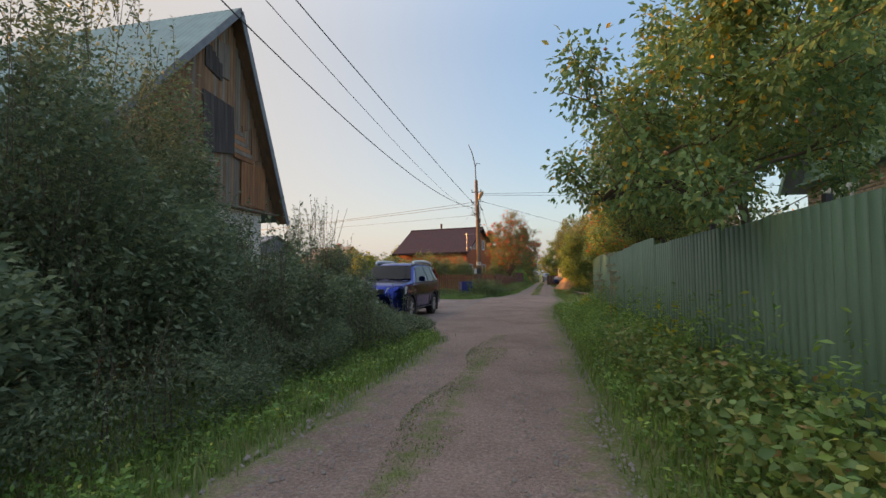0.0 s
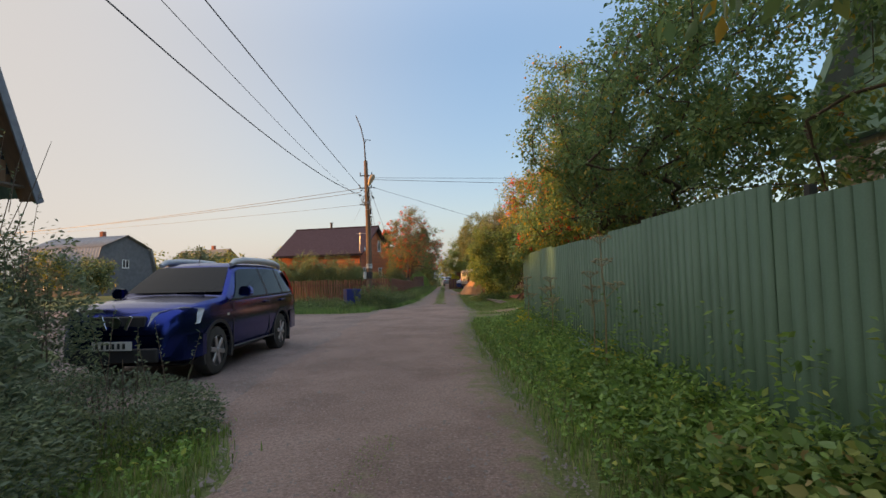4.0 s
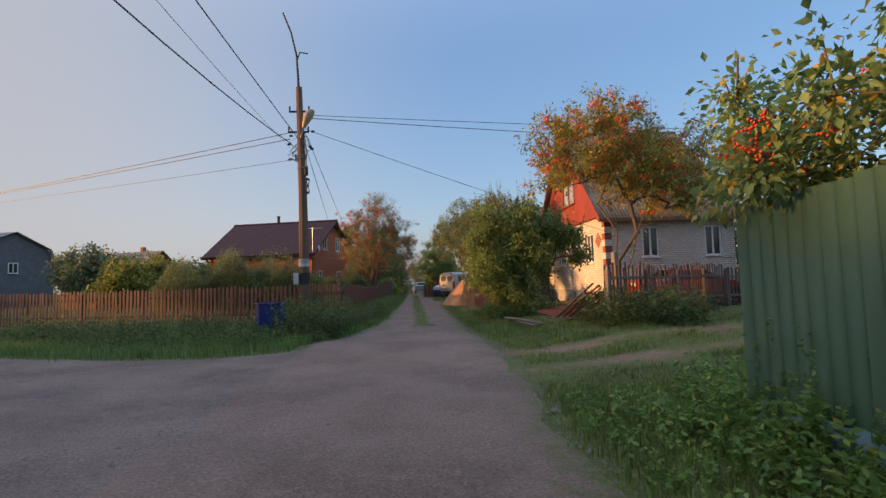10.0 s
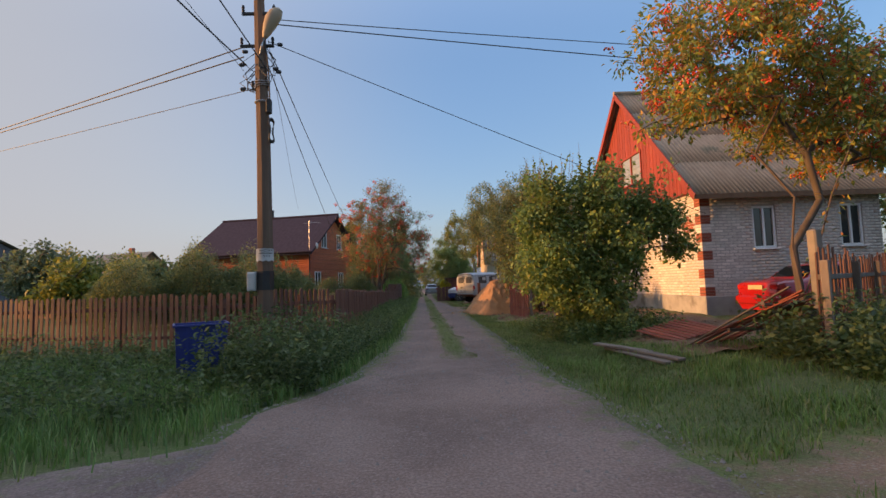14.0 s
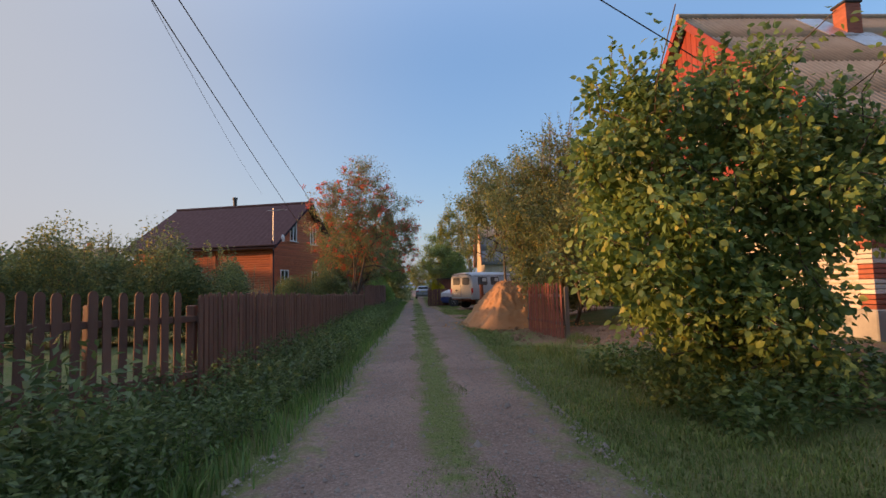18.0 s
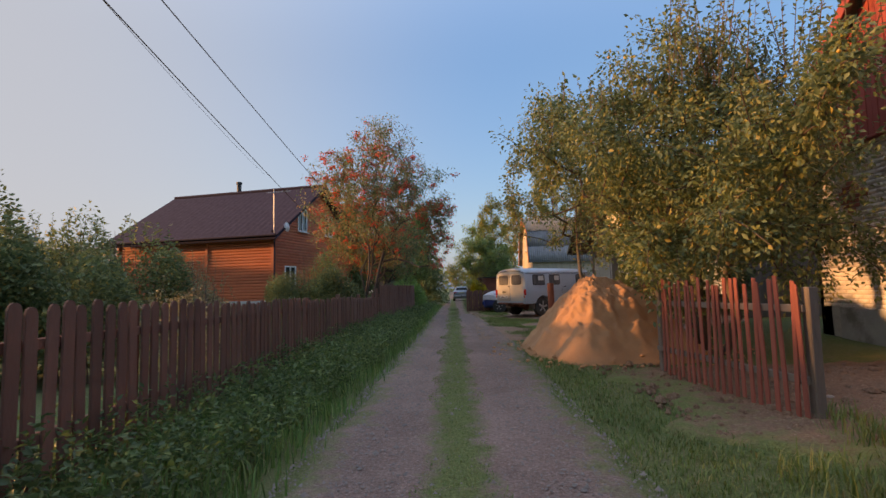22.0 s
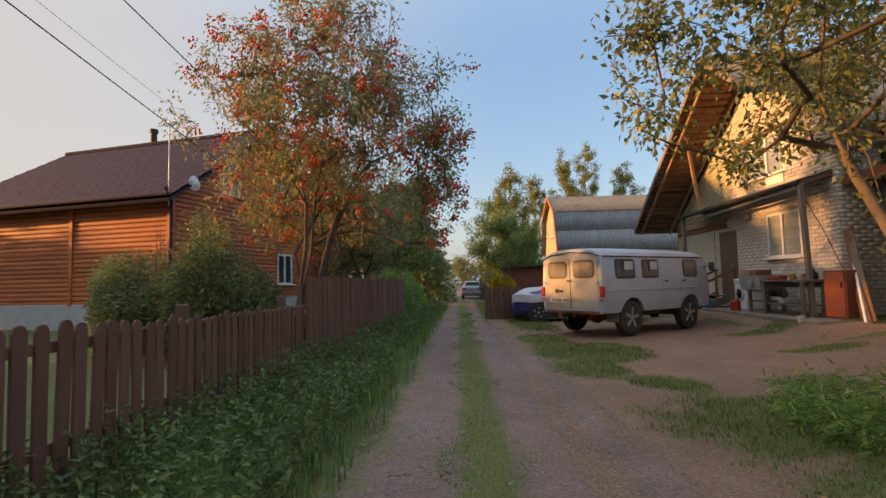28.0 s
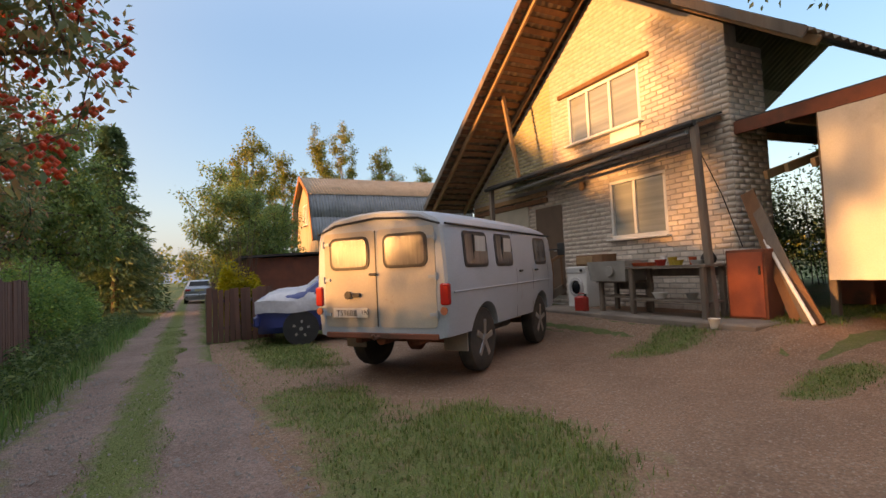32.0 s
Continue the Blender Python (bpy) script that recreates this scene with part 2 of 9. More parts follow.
# ---- mesh helpers ----
def mesh_of(name, V, F, mats=(), smooth=False):
    """A mesh from numpy vertices and a face list or an array of faces of one size."""
    me = bpy.data.meshes.new(name)
    V = np.asarray(V, dtype=np.float32).reshape(-1, 3)
    if isinstance(F, np.ndarray):
        k = F.shape[1]
        me.vertices.add(len(V))
        me.vertices.foreach_set("co", V.ravel())
        me.loops.add(F.size)
        me.loops.foreach_set("vertex_index", F.astype(np.int32).ravel())
        me.polygons.add(len(F))
        me.polygons.foreach_set("loop_start", np.arange(0, F.size, k, dtype=np.int32))
        me.polygons.foreach_set("loop_total", np.full(len(F), k, dtype=np.int32))
    else:
        me.from_pydata(V.tolist(), [], F)
    me.update(calc_edges=True)
    me.validate()
    for m in (mats if isinstance(mats, (list, tuple)) else [mats]):
        me.materials.append(m)
    if smooth:
        me.polygons.foreach_set("use_smooth", [True] * len(me.polygons))
    return me


class Shape:
    """Collects solids into one mesh."""

    def __init__(self):
        self.v, self.f = [], []

    def add(self, verts, faces):
        o = len(self.v)
        self.v += [tuple(p) for p in verts]
        self.f += [[o + i for i in face] for face in faces]
        return self

    def box(self, c, s, m=None, chamfer=0.0):
        """A box with centre c and size s; m turns it about its centre; chamfered upright and level edges if asked."""
        hx, hy, hz = s[0] / 2, s[1] / 2, s[2] / 2
        if chamfer:
            k = min(chamfer, hx * 0.49, hy * 0.49, hz * 0.49)
            ring = lambda x, y, z: [(x - k, -y, z), (x, -y + k, z), (x, y - k, z), (x - k, y, z), (-x + k, y, z), (-x, y - k, z), (-x, -y + k, z), (-x + k, -y, z)]
            rows = [ring(hx - k, hy - k, -hz), ring(hx, hy, -hz + k), ring(hx, hy, hz - k), ring(hx - k, hy - k, hz)]
            vs = [p for r in rows for p in r]
            fs = [[r * 8 + i, r * 8 + (i + 1) % 8, r * 8 + 8 + (i + 1) % 8, r * 8 + 8 + i] for r in range(3) for i in range(8)]
            fs += [list(range(7, -1, -1)), list(range(24, 32))]
        else:
            vs = [(x, y, z) for z in (-hz, hz) for x, y in ((-hx, -hy), (hx, -hy), (hx, hy), (-hx, hy))]
            fs = [[3, 2, 1, 0], [4, 5, 6, 7], [0, 1, 5, 4], [1, 2, 6, 5], [2, 3, 7, 6], [3, 0, 4, 7]]
        mm = m.to_3x3() if m else None
        return self.add([Vector(c) + (mm @ Vector(p) if mm else Vector(p)) for p in vs], fs)

    def beam(self, a, b, w, h, up=(0, 0, 1), chamfer=0.0):
        """A squared bar from a to b, w across and h along up."""
        a, b = Vector(a), Vector(b)
        d = (b - a).normalized()
        side = d.cross(Vector(up)).normalized()
        upv = side.cross(d)
        m = Matrix((d, side, upv)).transposed()
        return self.box((a + b) / 2, ((b - a).length, w, h), m, chamfer)

    def tube(self, pts, radii, n=8, caps=True):
        pts = [Vector(p) for p in pts]
        if not isinstance(radii, (list, tuple)):
            radii = [radii] * len(pts)
        vs, fs = [], []
        ref = Vector((0, 0, 1))
        for i, p in enumerate(pts):
            d = (pts[min(i + 1, len(pts) - 1)] - pts[max(i - 1, 0)]).normalized()
            r = ref if abs(d.dot(ref)) < 0.95 else Vector((1, 0, 0))
            s = d.cross(r).normalized()
            u = s.cross(d)
            vs += [p + (s * math.cos(a) + u * math.sin(a)) * radii[i] for a in (2 * math.pi * k / n for k in range(n))]
        for i in range(len(pts) - 1):
            fs += [[i * n + k, i * n + (k + 1) % n, (i + 1) * n + (k + 1) % n, (i + 1) * n + k] for k in range(n)]
        if caps:
            fs += [list(range(n - 1, -1, -1)), [(len(pts) - 1) * n + k for k in range(n)]]
        return self.add(vs, fs)

    def loft(self, rings, caps=True, closed=True):
        n = len(rings[0])
        vs = [p for r in rings for p in r]
        fs = []
        for i in range(len(rings) - 1):
            for k in range(n if closed else n - 1):
                fs.append([i * n + k, i * n + (k + 1) % n, (i + 1) * n + (k + 1) % n, (i + 1) * n + k])
        if caps:
            fs += [list(range(n - 1, -1, -1)), [(len(rings) - 1) * n + k for k in range(n)]]
        return self.add(vs, fs)

    def prism(self, poly, a, b):
        """A flat outline of 3D points a, pushed by the vector b."""
        n = len(poly)
        vs = [Vector(p) + Vector(a) for p in poly] + [Vector(p) + Vector(a) + Vector(b) for p in poly]
        fs = [list(range(n - 1, -1, -1)), list(range(n, 2 * n))] + [[k, (k + 1) % n, n + (k + 1) % n, n + k] for k in range(n)]
        return self.add(vs, fs)

    def lathe(self, prof, c=(0, 0, 0), n=20, axis='z'):
        vs, fs = [], []
        for r, h in prof:
            for k in range(n):
                a = 2 * math.pi * k / n
                p = (r * math.cos(a), r * math.sin(a), h)
                p = p if axis == 'z' else (p[0], h, p[1]) if axis == 'y' else (h, p[0], p[1])
                vs.append(Vector(p) + Vector(c))
        for i in range(len(prof) - 1):
            fs += [[i * n + k, i * n + (k + 1) % n, (i + 1) * n + (k + 1) % n, (i + 1) * n + k] for k in range(n)]
        fs += [list(range(n - 1, -1, -1)), [(len(prof) - 1) * n + k for k in range(n)]]
        return self.add(vs, fs)

    def mesh(self, name, mat, smooth=False, bevel=0.0, merge=False, seg=2):
        me = bpy.data.meshes.new(name)
        me.from_pydata([tuple(p) for p in self.v], [], self.f)
        bm = bmesh.new()
        bm.from_mesh(me)
        if merge:
            bmesh.ops.remove_doubles(bm, verts=bm.verts, dist=0.0005)
        if bevel:
            es = [e for e in bm.edges if len(e.link_faces) == 2 and e.calc_face_angle(0) > 0.5]
            bmesh.ops.bevel(bm, geom=es, offset=bevel, segments=seg, affect='EDGES', clamp_overlap=True)
        bmesh.ops.recalc_face_normals(bm, faces=bm.faces)
        bm.to_mesh(me)
        bm.free()
        me.materials.append(mat)
        if smooth:
            for p in me.polygons:
                p.use_smooth = True
            me.set_sharp_from_angle(angle=radians(38))
        return me


def part(name, shape, mat, parent=None, label="", m=None, smooth=False, bevel=0.0, merge=False):
    """One mesh object under a thing, or at the top if there is none."""
    me = shape if isinstance(shape, bpy.types.Mesh) else shape.mesh(name, mat, smooth, bevel, merge)
    ob = new(name, me)
    if parent is not None:
        ob.parent = parent
    if m is not None:
        ob.matrix_local = m
    if label:
        ob["label"] = label
    return ob


def thing(name, label, category, m=None, group="", kind=""):
    ob = new(name)
    ob.empty_display_size = 0.1
    if m is not None:
        ob.matrix_world = m
    return tagged(ob, label, category, group, kind)


def smooth01(t):
    t = np.clip(t, 0, 1)
    return t * t * (3 - 2 * t)


def ground_z(x, y):
    """The lie of the land: level along the lane, a low bank on its sides, the yards a little higher."""
    x, y = np.asarray(x, float), np.asarray(y, float)
    right_bank = 0.20 * smooth01((x - 0.5) / 2.6) * smooth01((y - 22) / 5) * smooth01((43 - y) / 4)
    yard = 0.26 * smooth01((x - 3.6) / 2.6) * smooth01((y - 40) / 8)
    fence_bank = 0.10 * smooth01((x - 0.6) / 1.2) * smooth01((21.5 - y) / 2)
    left = 0.12 * smooth01((-2.8 - x) / 1.6) * (smooth01((y - 27.5) / 3) + smooth01((11.5 - y) / 2))
    apron = 0.16 * smooth01((x - 4.75) / 0.5) * smooth01((y - 52.6) / 0.6) * smooth01((60.2 - y) / 0.6)
    rough = 0.025 * np.sin(x * 1.7 + 0.6 * y) * np.sin(y * 1.1 - 0.4 * x) * smooth01((np.abs(x + 1.1) - 1.0) / 1.2)
    return right_bank + yard + fence_bank + left + rough + apron


def gz(x, y):
    return float(ground_z(x, y))

# ---- ground, lane and paths ----
rng = np.random.default_rng(7)
soil = earth("soil_and_thatch", (0.096, 0.138, 0.046), (0.140, 0.150, 0.064), (0.186, 0.159, 0.103), gravel=0.15, stone=(0.224, 0.186, 0.112))
gravel_m = earth("gravel_lane", (0.300, 0.203, 0.172), (0.215, 0.142, 0.120), (0.320, 0.225, 0.190), gravel=0.42, stone=(0.33, 0.245, 0.215))
asphalt_m = earth("worn_side_road", (0.285, 0.205, 0.182), (0.180, 0.128, 0.117), (0.300, 0.220, 0.192), gravel=0.45, stone=(0.29, 0.24, 0.22))
dirt_m = earth("trodden_dirt", (0.315, 0.190, 0.132), (0.245, 0.148, 0.104), (0.360, 0.236, 0.172), gravel=0.35, stone=(0.37, 0.30, 0.25))


dug_m = earth("dug_earth", (0.250, 0.150, 0.100), (0.185, 0.115, 0.078), (0.310, 0.195, 0.130), gravel=0.2, stone=(0.34, 0.25, 0.19))


def axis_steps(lo, hi, step, far):
    near = np.arange(lo, hi + step / 2, step)
    out = np.geomspace(1.0, far, 14)
    return np.concatenate([lo - out[::-1], near, hi + out])


def grid_mesh(name, X, Y, Z, mat, edge=None):
    r, c = X.shape
    idx = np.arange(r * c).reshape(r, c)
    F = np.stack([idx[:-1, :-1], idx[:-1, 1:], idx[1:, 1:], idx[1:, :-1]], -1).reshape(-1, 4)
    me = mesh_of(name, np.stack([X, Y, Z], -1), F, mat, True)
    if edge is not None:
        at = me.attributes.new("edge", 'FLOAT', 'POINT')
        at.data.foreach_set("value", edge.astype(np.float32).ravel())
    return me


gx, gy = np.meshgrid(axis_steps(-22, 18, 0.4, 900), axis_steps(-8, 84, 0.4, 900))
tagged(new("ground", grid_mesh("ground", gx, gy, ground_z(gx, gy) - 0.012, soil)), "dark soil with thatch and grass", "ground", kind="structure")


def road_left(y):
    return np.interp(y, [-12, 0, 8, 10, 12, 26.6, 27.4, 29.3, 34, 50, 60, 95, 240], [-2.1, -2.15, -2.2, -2.3, -3.3, -3.9, -3.75, -2.95, -2.6, -2.55, -2.7, -2.8, -6])


def road_right(y):
    return np.interp(y, [-12, 3, 12, 16, 20, 23.5, 25.5, 28.9, 38, 45, 50, 60, 68, 95, 240], [0.55, 0.5, 0.2, 0.0, -0.05, 0.25, 0.3, 0.02, -0.1, -0.1, -0.3, -0.95, -1.0, -1.1, -4])


def strip_mesh(name, ys, lo, hi, mat, lift, n=15, along='y', wob=0.07):
    u = np.linspace(0, 1, n)
    Y, U = np.meshgrid(ys, u, indexing='ij')
    w = wob * (np.sin(Y * 2.3 + 1) + np.sin(Y * 5.1) * 0.6)
    X = lo[:, None] * (1 - U) + hi[:, None] * U + w * (2 * U - 1)
    E = np.maximum(0, np.abs(2 * U - 1) - 0.45) / 0.55
    A, B = (X, Y) if along == 'y' else (Y, X)
    ruts = -0.02 * np.exp(-((np.abs(U - 0.5) - 0.27) / 0.1) ** 2) * np.interp(Y, [8, 10, 27, 30], [1, 0.2, 0.2, 1]) if along == 'y' else 0
    if name == 'road':
        E = E * np.where(U < 0.5, np.interp(Y, [8.5, 10.5, 27.0, 30.0], [1, 0, 0, 1]), np.interp(Y, [19, 21.5, 27, 29.5, 45, 47, 57, 59], [1, 0.75, 0.75, 1, 1, 0.15, 0.15, 1]))
        E = np.maximum(E, 0.8 * np.exp(-((A + 0.95 + 0.02 * B) / 0.22) ** 2) * np.interp(Y, [8, 11], [1, 0]))
        E = np.maximum(E, 1.25 * np.exp(-((A + 1.30 + 0.016 * (B - 34)) / 0.27) ** 2) * np.interp(Y, [29.5, 32, 90, 95], [0, 1, 1, 0.3]))
    if name == 'track':
        E = 1.15 - 0.50 * np.exp(-((np.abs(U - 0.5) - 0.25) / 0.13) ** 2) + 0.2 * np.sin(Y * 1.9 + 3 * U)
    if name == 'yard':
        E = np.clip(0.55 + 0.7 * yard_green(A, B), 0, 1.0)
    if name == 'road_side':
        E = E * np.where((U < 0.5) & (Y > -9), 0.0, 0.55)
    if name == 'bare_patch':
        ruts = 0.022 * np.sin(A * 7 + 2.1 * np.sin(B * 3.1)) * np.sin(B * 5.3 + 1.7 * np.sin(A * 4.2)) + 0.012 * np.sin(A * 19 + B * 7) * np.sin(B * 17 - A * 5) + 0.015
    return grid_mesh(name, A, B, ground_z(A, B) + lift + ruts - 0.06 * ((U == 0) | (U == 1)), mat, E)


ys = np.concatenate([np.arange(-12, 90, 0.3), np.arange(90, 240, 6)])
lane = tagged(new("road", strip_mesh("road", ys, road_left(ys), road_right(ys), gravel_m, 0.022)), "pale gravel lane with two wheel tracks", "road", kind="structure")
xs = np.arange(-70, -2.2, 0.35)
far_edge = np.interp(-xs, [2, 3.9, 5.5, 8.5, 13, 30, 70], [27.2, 26.6, 25.6, 26.3, 28.6, 34, 46])
near_edge = np.interp(-xs, [2, 3.4, 6, 8, 14, 30, 70], [10.4, 11.2, 11.6, 15.5, 20.5, 27, 38])
tagged(new("road_side", strip_mesh("road_side", xs, near_edge, far_edge, asphalt_m, 0.012, n=41, along='x')), "worn grey side road with loose grit", "road", kind="structure")
xs = np.arange(-0.4, 26, 0.35)
tagged(new("track", strip_mesh("track", xs, 22.3 + 0.30 * xs, 25.5 + 0.30 * xs, dirt_m, 0.008, n=25, along='x', wob=0.12)), "half overgrown dirt track turning off the lane", "track", kind="structure")
def yard_green(x, y):
    """How grown over the yard is: clumps of grass in the trodden dirt."""
    spots = ((0.6, 52.7, 1.15, 1.35), (0.1, 51.0, 0.6, 0.9), (0.0, 54.6, 0.6, 1.0), (1.5, 48.1, 1.4, 1.1), (0.9, 49.9, 0.5, 0.5), (2.6, 49.6, 0.6, 0.6), (0.3, 58.6, 0.7, 2.2), (1.9, 46.7, 1.5, 0.9), (5.2, 54.4, 1.3, 0.45), (7.2, 53.5, 1.6, 0.55), (4.4, 52.2, 0.7, 0.3))
    g = np.full_like(x, -1.0)
    for cx, cy, rx, ry in spots:
        g = np.maximum(g, 1 - ((x - cx) / rx) ** 2 - ((y - cy) / ry) ** 2)
    return g + 0.35 * np.sin(x * 5 + 2 * np.sin(y * 3)) * np.sin(y * 4.3)


ys = np.arange(46.2, 61.0, 0.2)
yard_hi = np.interp(ys, [46.2, 47.5, 52, 57.5, 61], [2.5, 6.4, 8.5, 6.3, 3.0])
tagged(new("yard", strip_mesh("yard", ys, np.full_like(ys, -1.0), yard_hi, dirt_m, 0.010, n=61, wob=0.0)), "trodden brown dirt yard beside the lane", "yard", kind="structure")
ys = np.arange(29.0, 41.5, 0.11)
tagged(new("bare_patch", strip_mesh("bare_patch", ys, np.interp(ys, [29, 33, 36.5, 38.5, 41.5], [1.9, 2.0, 1.7, 0.7, 0.9]), np.interp(ys, [29, 33, 41.5], [4.2, 6.0, 6.2]), dug_m, 0.012, n=61, wob=0.2)), "bare dug earth in front of the brick house", "ground", kind="structure")


# ---- grass and weeds ----
def blades(name, P, h, w, mat, label, lean=0.45, seg=2):
    """Grass: bent blades rooted at P, as one mesh."""
    n = len(P)
    a = rng.uniform(0, 2 * np.pi, n)
    d = np.stack([np.cos(a), np.sin(a), np.zeros(n)], -1)
    s = np.stack([-np.sin(a), np.cos(a), np.zeros(n)], -1)
    hh = (h * rng.uniform(0.5, 1.3, n))[:, None]
    ln = (lean * rng.uniform(0.1, 1.4, n))[:, None]
    ww = (w * rng.uniform(0.6, 1.3, n))[:, None]
    up = np.array([0, 0, 1.0])
    mid = P + up * hh * 0.55 + d * hh * ln * 0.3
    tip = P + up * hh * (1 - 0.25 * ln) + d * hh * ln
    V = np.stack([P - s * ww, P + s * ww, mid - s * ww * 0.75, mid + s * ww * 0.75, tip], 1).reshape(-1, 3)
    o = np.arange(n)[:, None] * 5
    F = np.concatenate([o + [0, 1, 3], o + [0, 3, 2], o + [2, 3, 4]])
    return tagged(new(name, mesh_of(name, V, F, mat)), label, "grass", kind="stuff")


def scatter(n, x0, x1, y0, y1, keep=None):
    x, y = rng.uniform(x0, x1, n), rng.uniform(y0, y1, n)
    if keep is not None:
        k = keep(x, y)
        x, y = x[k], y[k]
    return np.stack([x, y, ground_z(x, y) - 0.01], -1)


def patchy(x, y, lo=0.0, s=0.9):
    return np.sin(x * 2.1 * s + 1.3 * np.sin(y * 0.9 * s)) + np.sin(y * 1.7 * s + 1.1 * np.sin(x * 1.3 * s)) + rng.uniform(-0.8, 0.8, len(x)) > lo


grass_m = leafy("grass_blades", [(0.0, (0.088, 0.175, 0.036)), (0.55, (0.148, 0.255, 0.052)), (0.85, (0.215, 0.285, 0.080)), (1.0, (0.324, 0.276, 0.121))], 0.6, 0.3)
grass_dark = leafy("shaded_grass", [(0.0, (0.072, 0.165, 0.046)), (0.7, (0.140, 0.262, 0.065)), (1.0, (0.245, 0.290, 0.110))], 0.6, 0.3)
strip_grass = leafy("strip_grass", [(0.0, (0.095, 0.160, 0.044)), (0.6, (0.155, 0.225, 0.060)), (1.0, (0.255, 0.245, 0.100))], 0.6, 0.35)
verge_grass = leafy("verge_grass", [(0.0, (0.082, 0.148, 0.038)), (0.6, (0.150, 0.218, 0.054)), (0.9, (0.230, 0.245, 0.080)), (1.0, (0.310, 0.245, 0.110))], 0.6, 0.32)
# verge and strip grass along the lane
blades("grass", np.concatenate([
    scatter(26000, -4.2, -1.9, -3, 11, lambda x, y: x < road_left(y) + 0.12 * rng.normal(size=len(x))),
    scatter(36000, -0.1, 1.9, 0, 22, lambda x, y: x > road_right(y) + 0.05 + 0.12 * rng.normal(size=len(x)))]), 0.11, 0.006, grass_m, "short bright verge grass along the gravel lane")
blades("grass", np.concatenate([
    scatter(46000, -1.45, -0.45, -2, 10.5, lambda x, y: (np.abs(x + 0.95 + 0.02 * y) < 0.24 + 0.1 * np.sin(y * 1.7)) & patchy(x, y, -0.5, 1.6)),
    scatter(170000, -2.15, -0.85, 30.6, 66, lambda x, y: (np.abs(x + 1.30 + 0.016 * (y - 34)) < 0.25 + 0.07 * np.sin(y * 1.9) + 0.06 * np.sin(y * 4.3)) & patchy(x, y, -0.9, 1.8)),
    scatter(5000, -2.6, -0.6, 66, 90, lambda x, y: np.abs(x + 1.75) < 0.22)]), 0.045, 0.006, strip_grass, "low grass strip between the wheel tracks", lean=0.9)
blades("grass", np.concatenate([
    scatter(42000, -14, -2.5, 25.5, 31.2, lambda x, y: (y > np.interp(-x, [2, 3.9, 5.5, 8.5, 14], [27.6, 26.7, 25.7, 26.4, 28.8]) + 0.28 * rng.normal(size=len(x))) & ((x < road_left(y) - 0.05))),
    scatter(34000, -4.4, -2.4, 31, 70, lambda x, y: x < road_left(y) + 0.1 * rng.normal(size=len(x)))]), 0.20, 0.007, grass_dark, "thick verge grass under the picket fence")
blades("grass", np.concatenate([
    scatter(190000, -0.6, 13, 19.5, 33, lambda x, y: (x > road_right(y) + 0.05 + 0.22 * rng.normal(size=len(x))) & (np.abs(np.abs(y - 23.9 - 0.30 * x) - 0.8) > 0.38 * rng.uniform(0.3, 1.4, len(x))) & (rng.uniform(0, 1, len(x)) < np.interp(x, [0, 4, 7, 13], [1, 1, 0.6, 0.4])) & (patchy(x, y, -1.5) | (x > 5)) & ~((x > 1.75 + 0.25 * np.sin(3 * y)) & (y > 29.5 + 0.3 * np.sin(4 * x)) & (rng.uniform(0, 1, len(x)) < 0.93))),
    scatter(48000, -0.3, 2.1, 28.5, 44.5, lambda x, y: (x > road_right(y) + 0.1 * rng.normal(size=len(x))) & (x < np.interp(y, [28, 33, 36.5, 38.5, 44.5], [2.4, 1.9, 1.6, 0.65, 0.5]) + 0.2 * rng.normal(size=len(x)))),
    scatter(250000, -0.5, 8.5, 45.5, 61, lambda x, y: (x > road_right(y) + 0.1 * rng.normal(size=len(x))) & (yard_green(x, y) + 0.22 * rng.normal(size=len(x)) > 0.15)),
    scatter(9000, -1.2, 0.6, 55, 75, lambda x, y: x > road_right(y) + 0.08 * rng.normal(size=len(x)))]), 0.06, 0.0042, verge_grass, "patchy grass on the verge and in the yard", lean=0.9)
blades("grass", scatter(26000, 0.2, 4.5, 23.5, 30.5, lambda x, y: (x > road_right(y) + 0.2 + 0.15 * rng.normal(size=len(x))) & patchy(x, y, 0.35, 1.9) & (np.abs(np.abs(y - 23.9 - 0.30 * x) - 0.8) > 0.35)), 0.15, 0.005, grass_m, "lush tufts of grass between the dirt track and the lilac", lean=0.7)
blades("grass", scatter(5200, 0.7, 2.0, 34.5, 38.7, lambda x, y: (x > 0.9 + 0.25 * rng.normal(size=len(x))) & patchy(x, y, 0.2, 1.5)), 0.20, 0.005, verge_grass, "long tufts of grass beside the red pickets", lean=0.8)

pebble_m = surf("grit", (0.30, 0.25, 0.225), (0.22, 0.185, 0.17), scale=9, rough=0.95, vary=0.3)


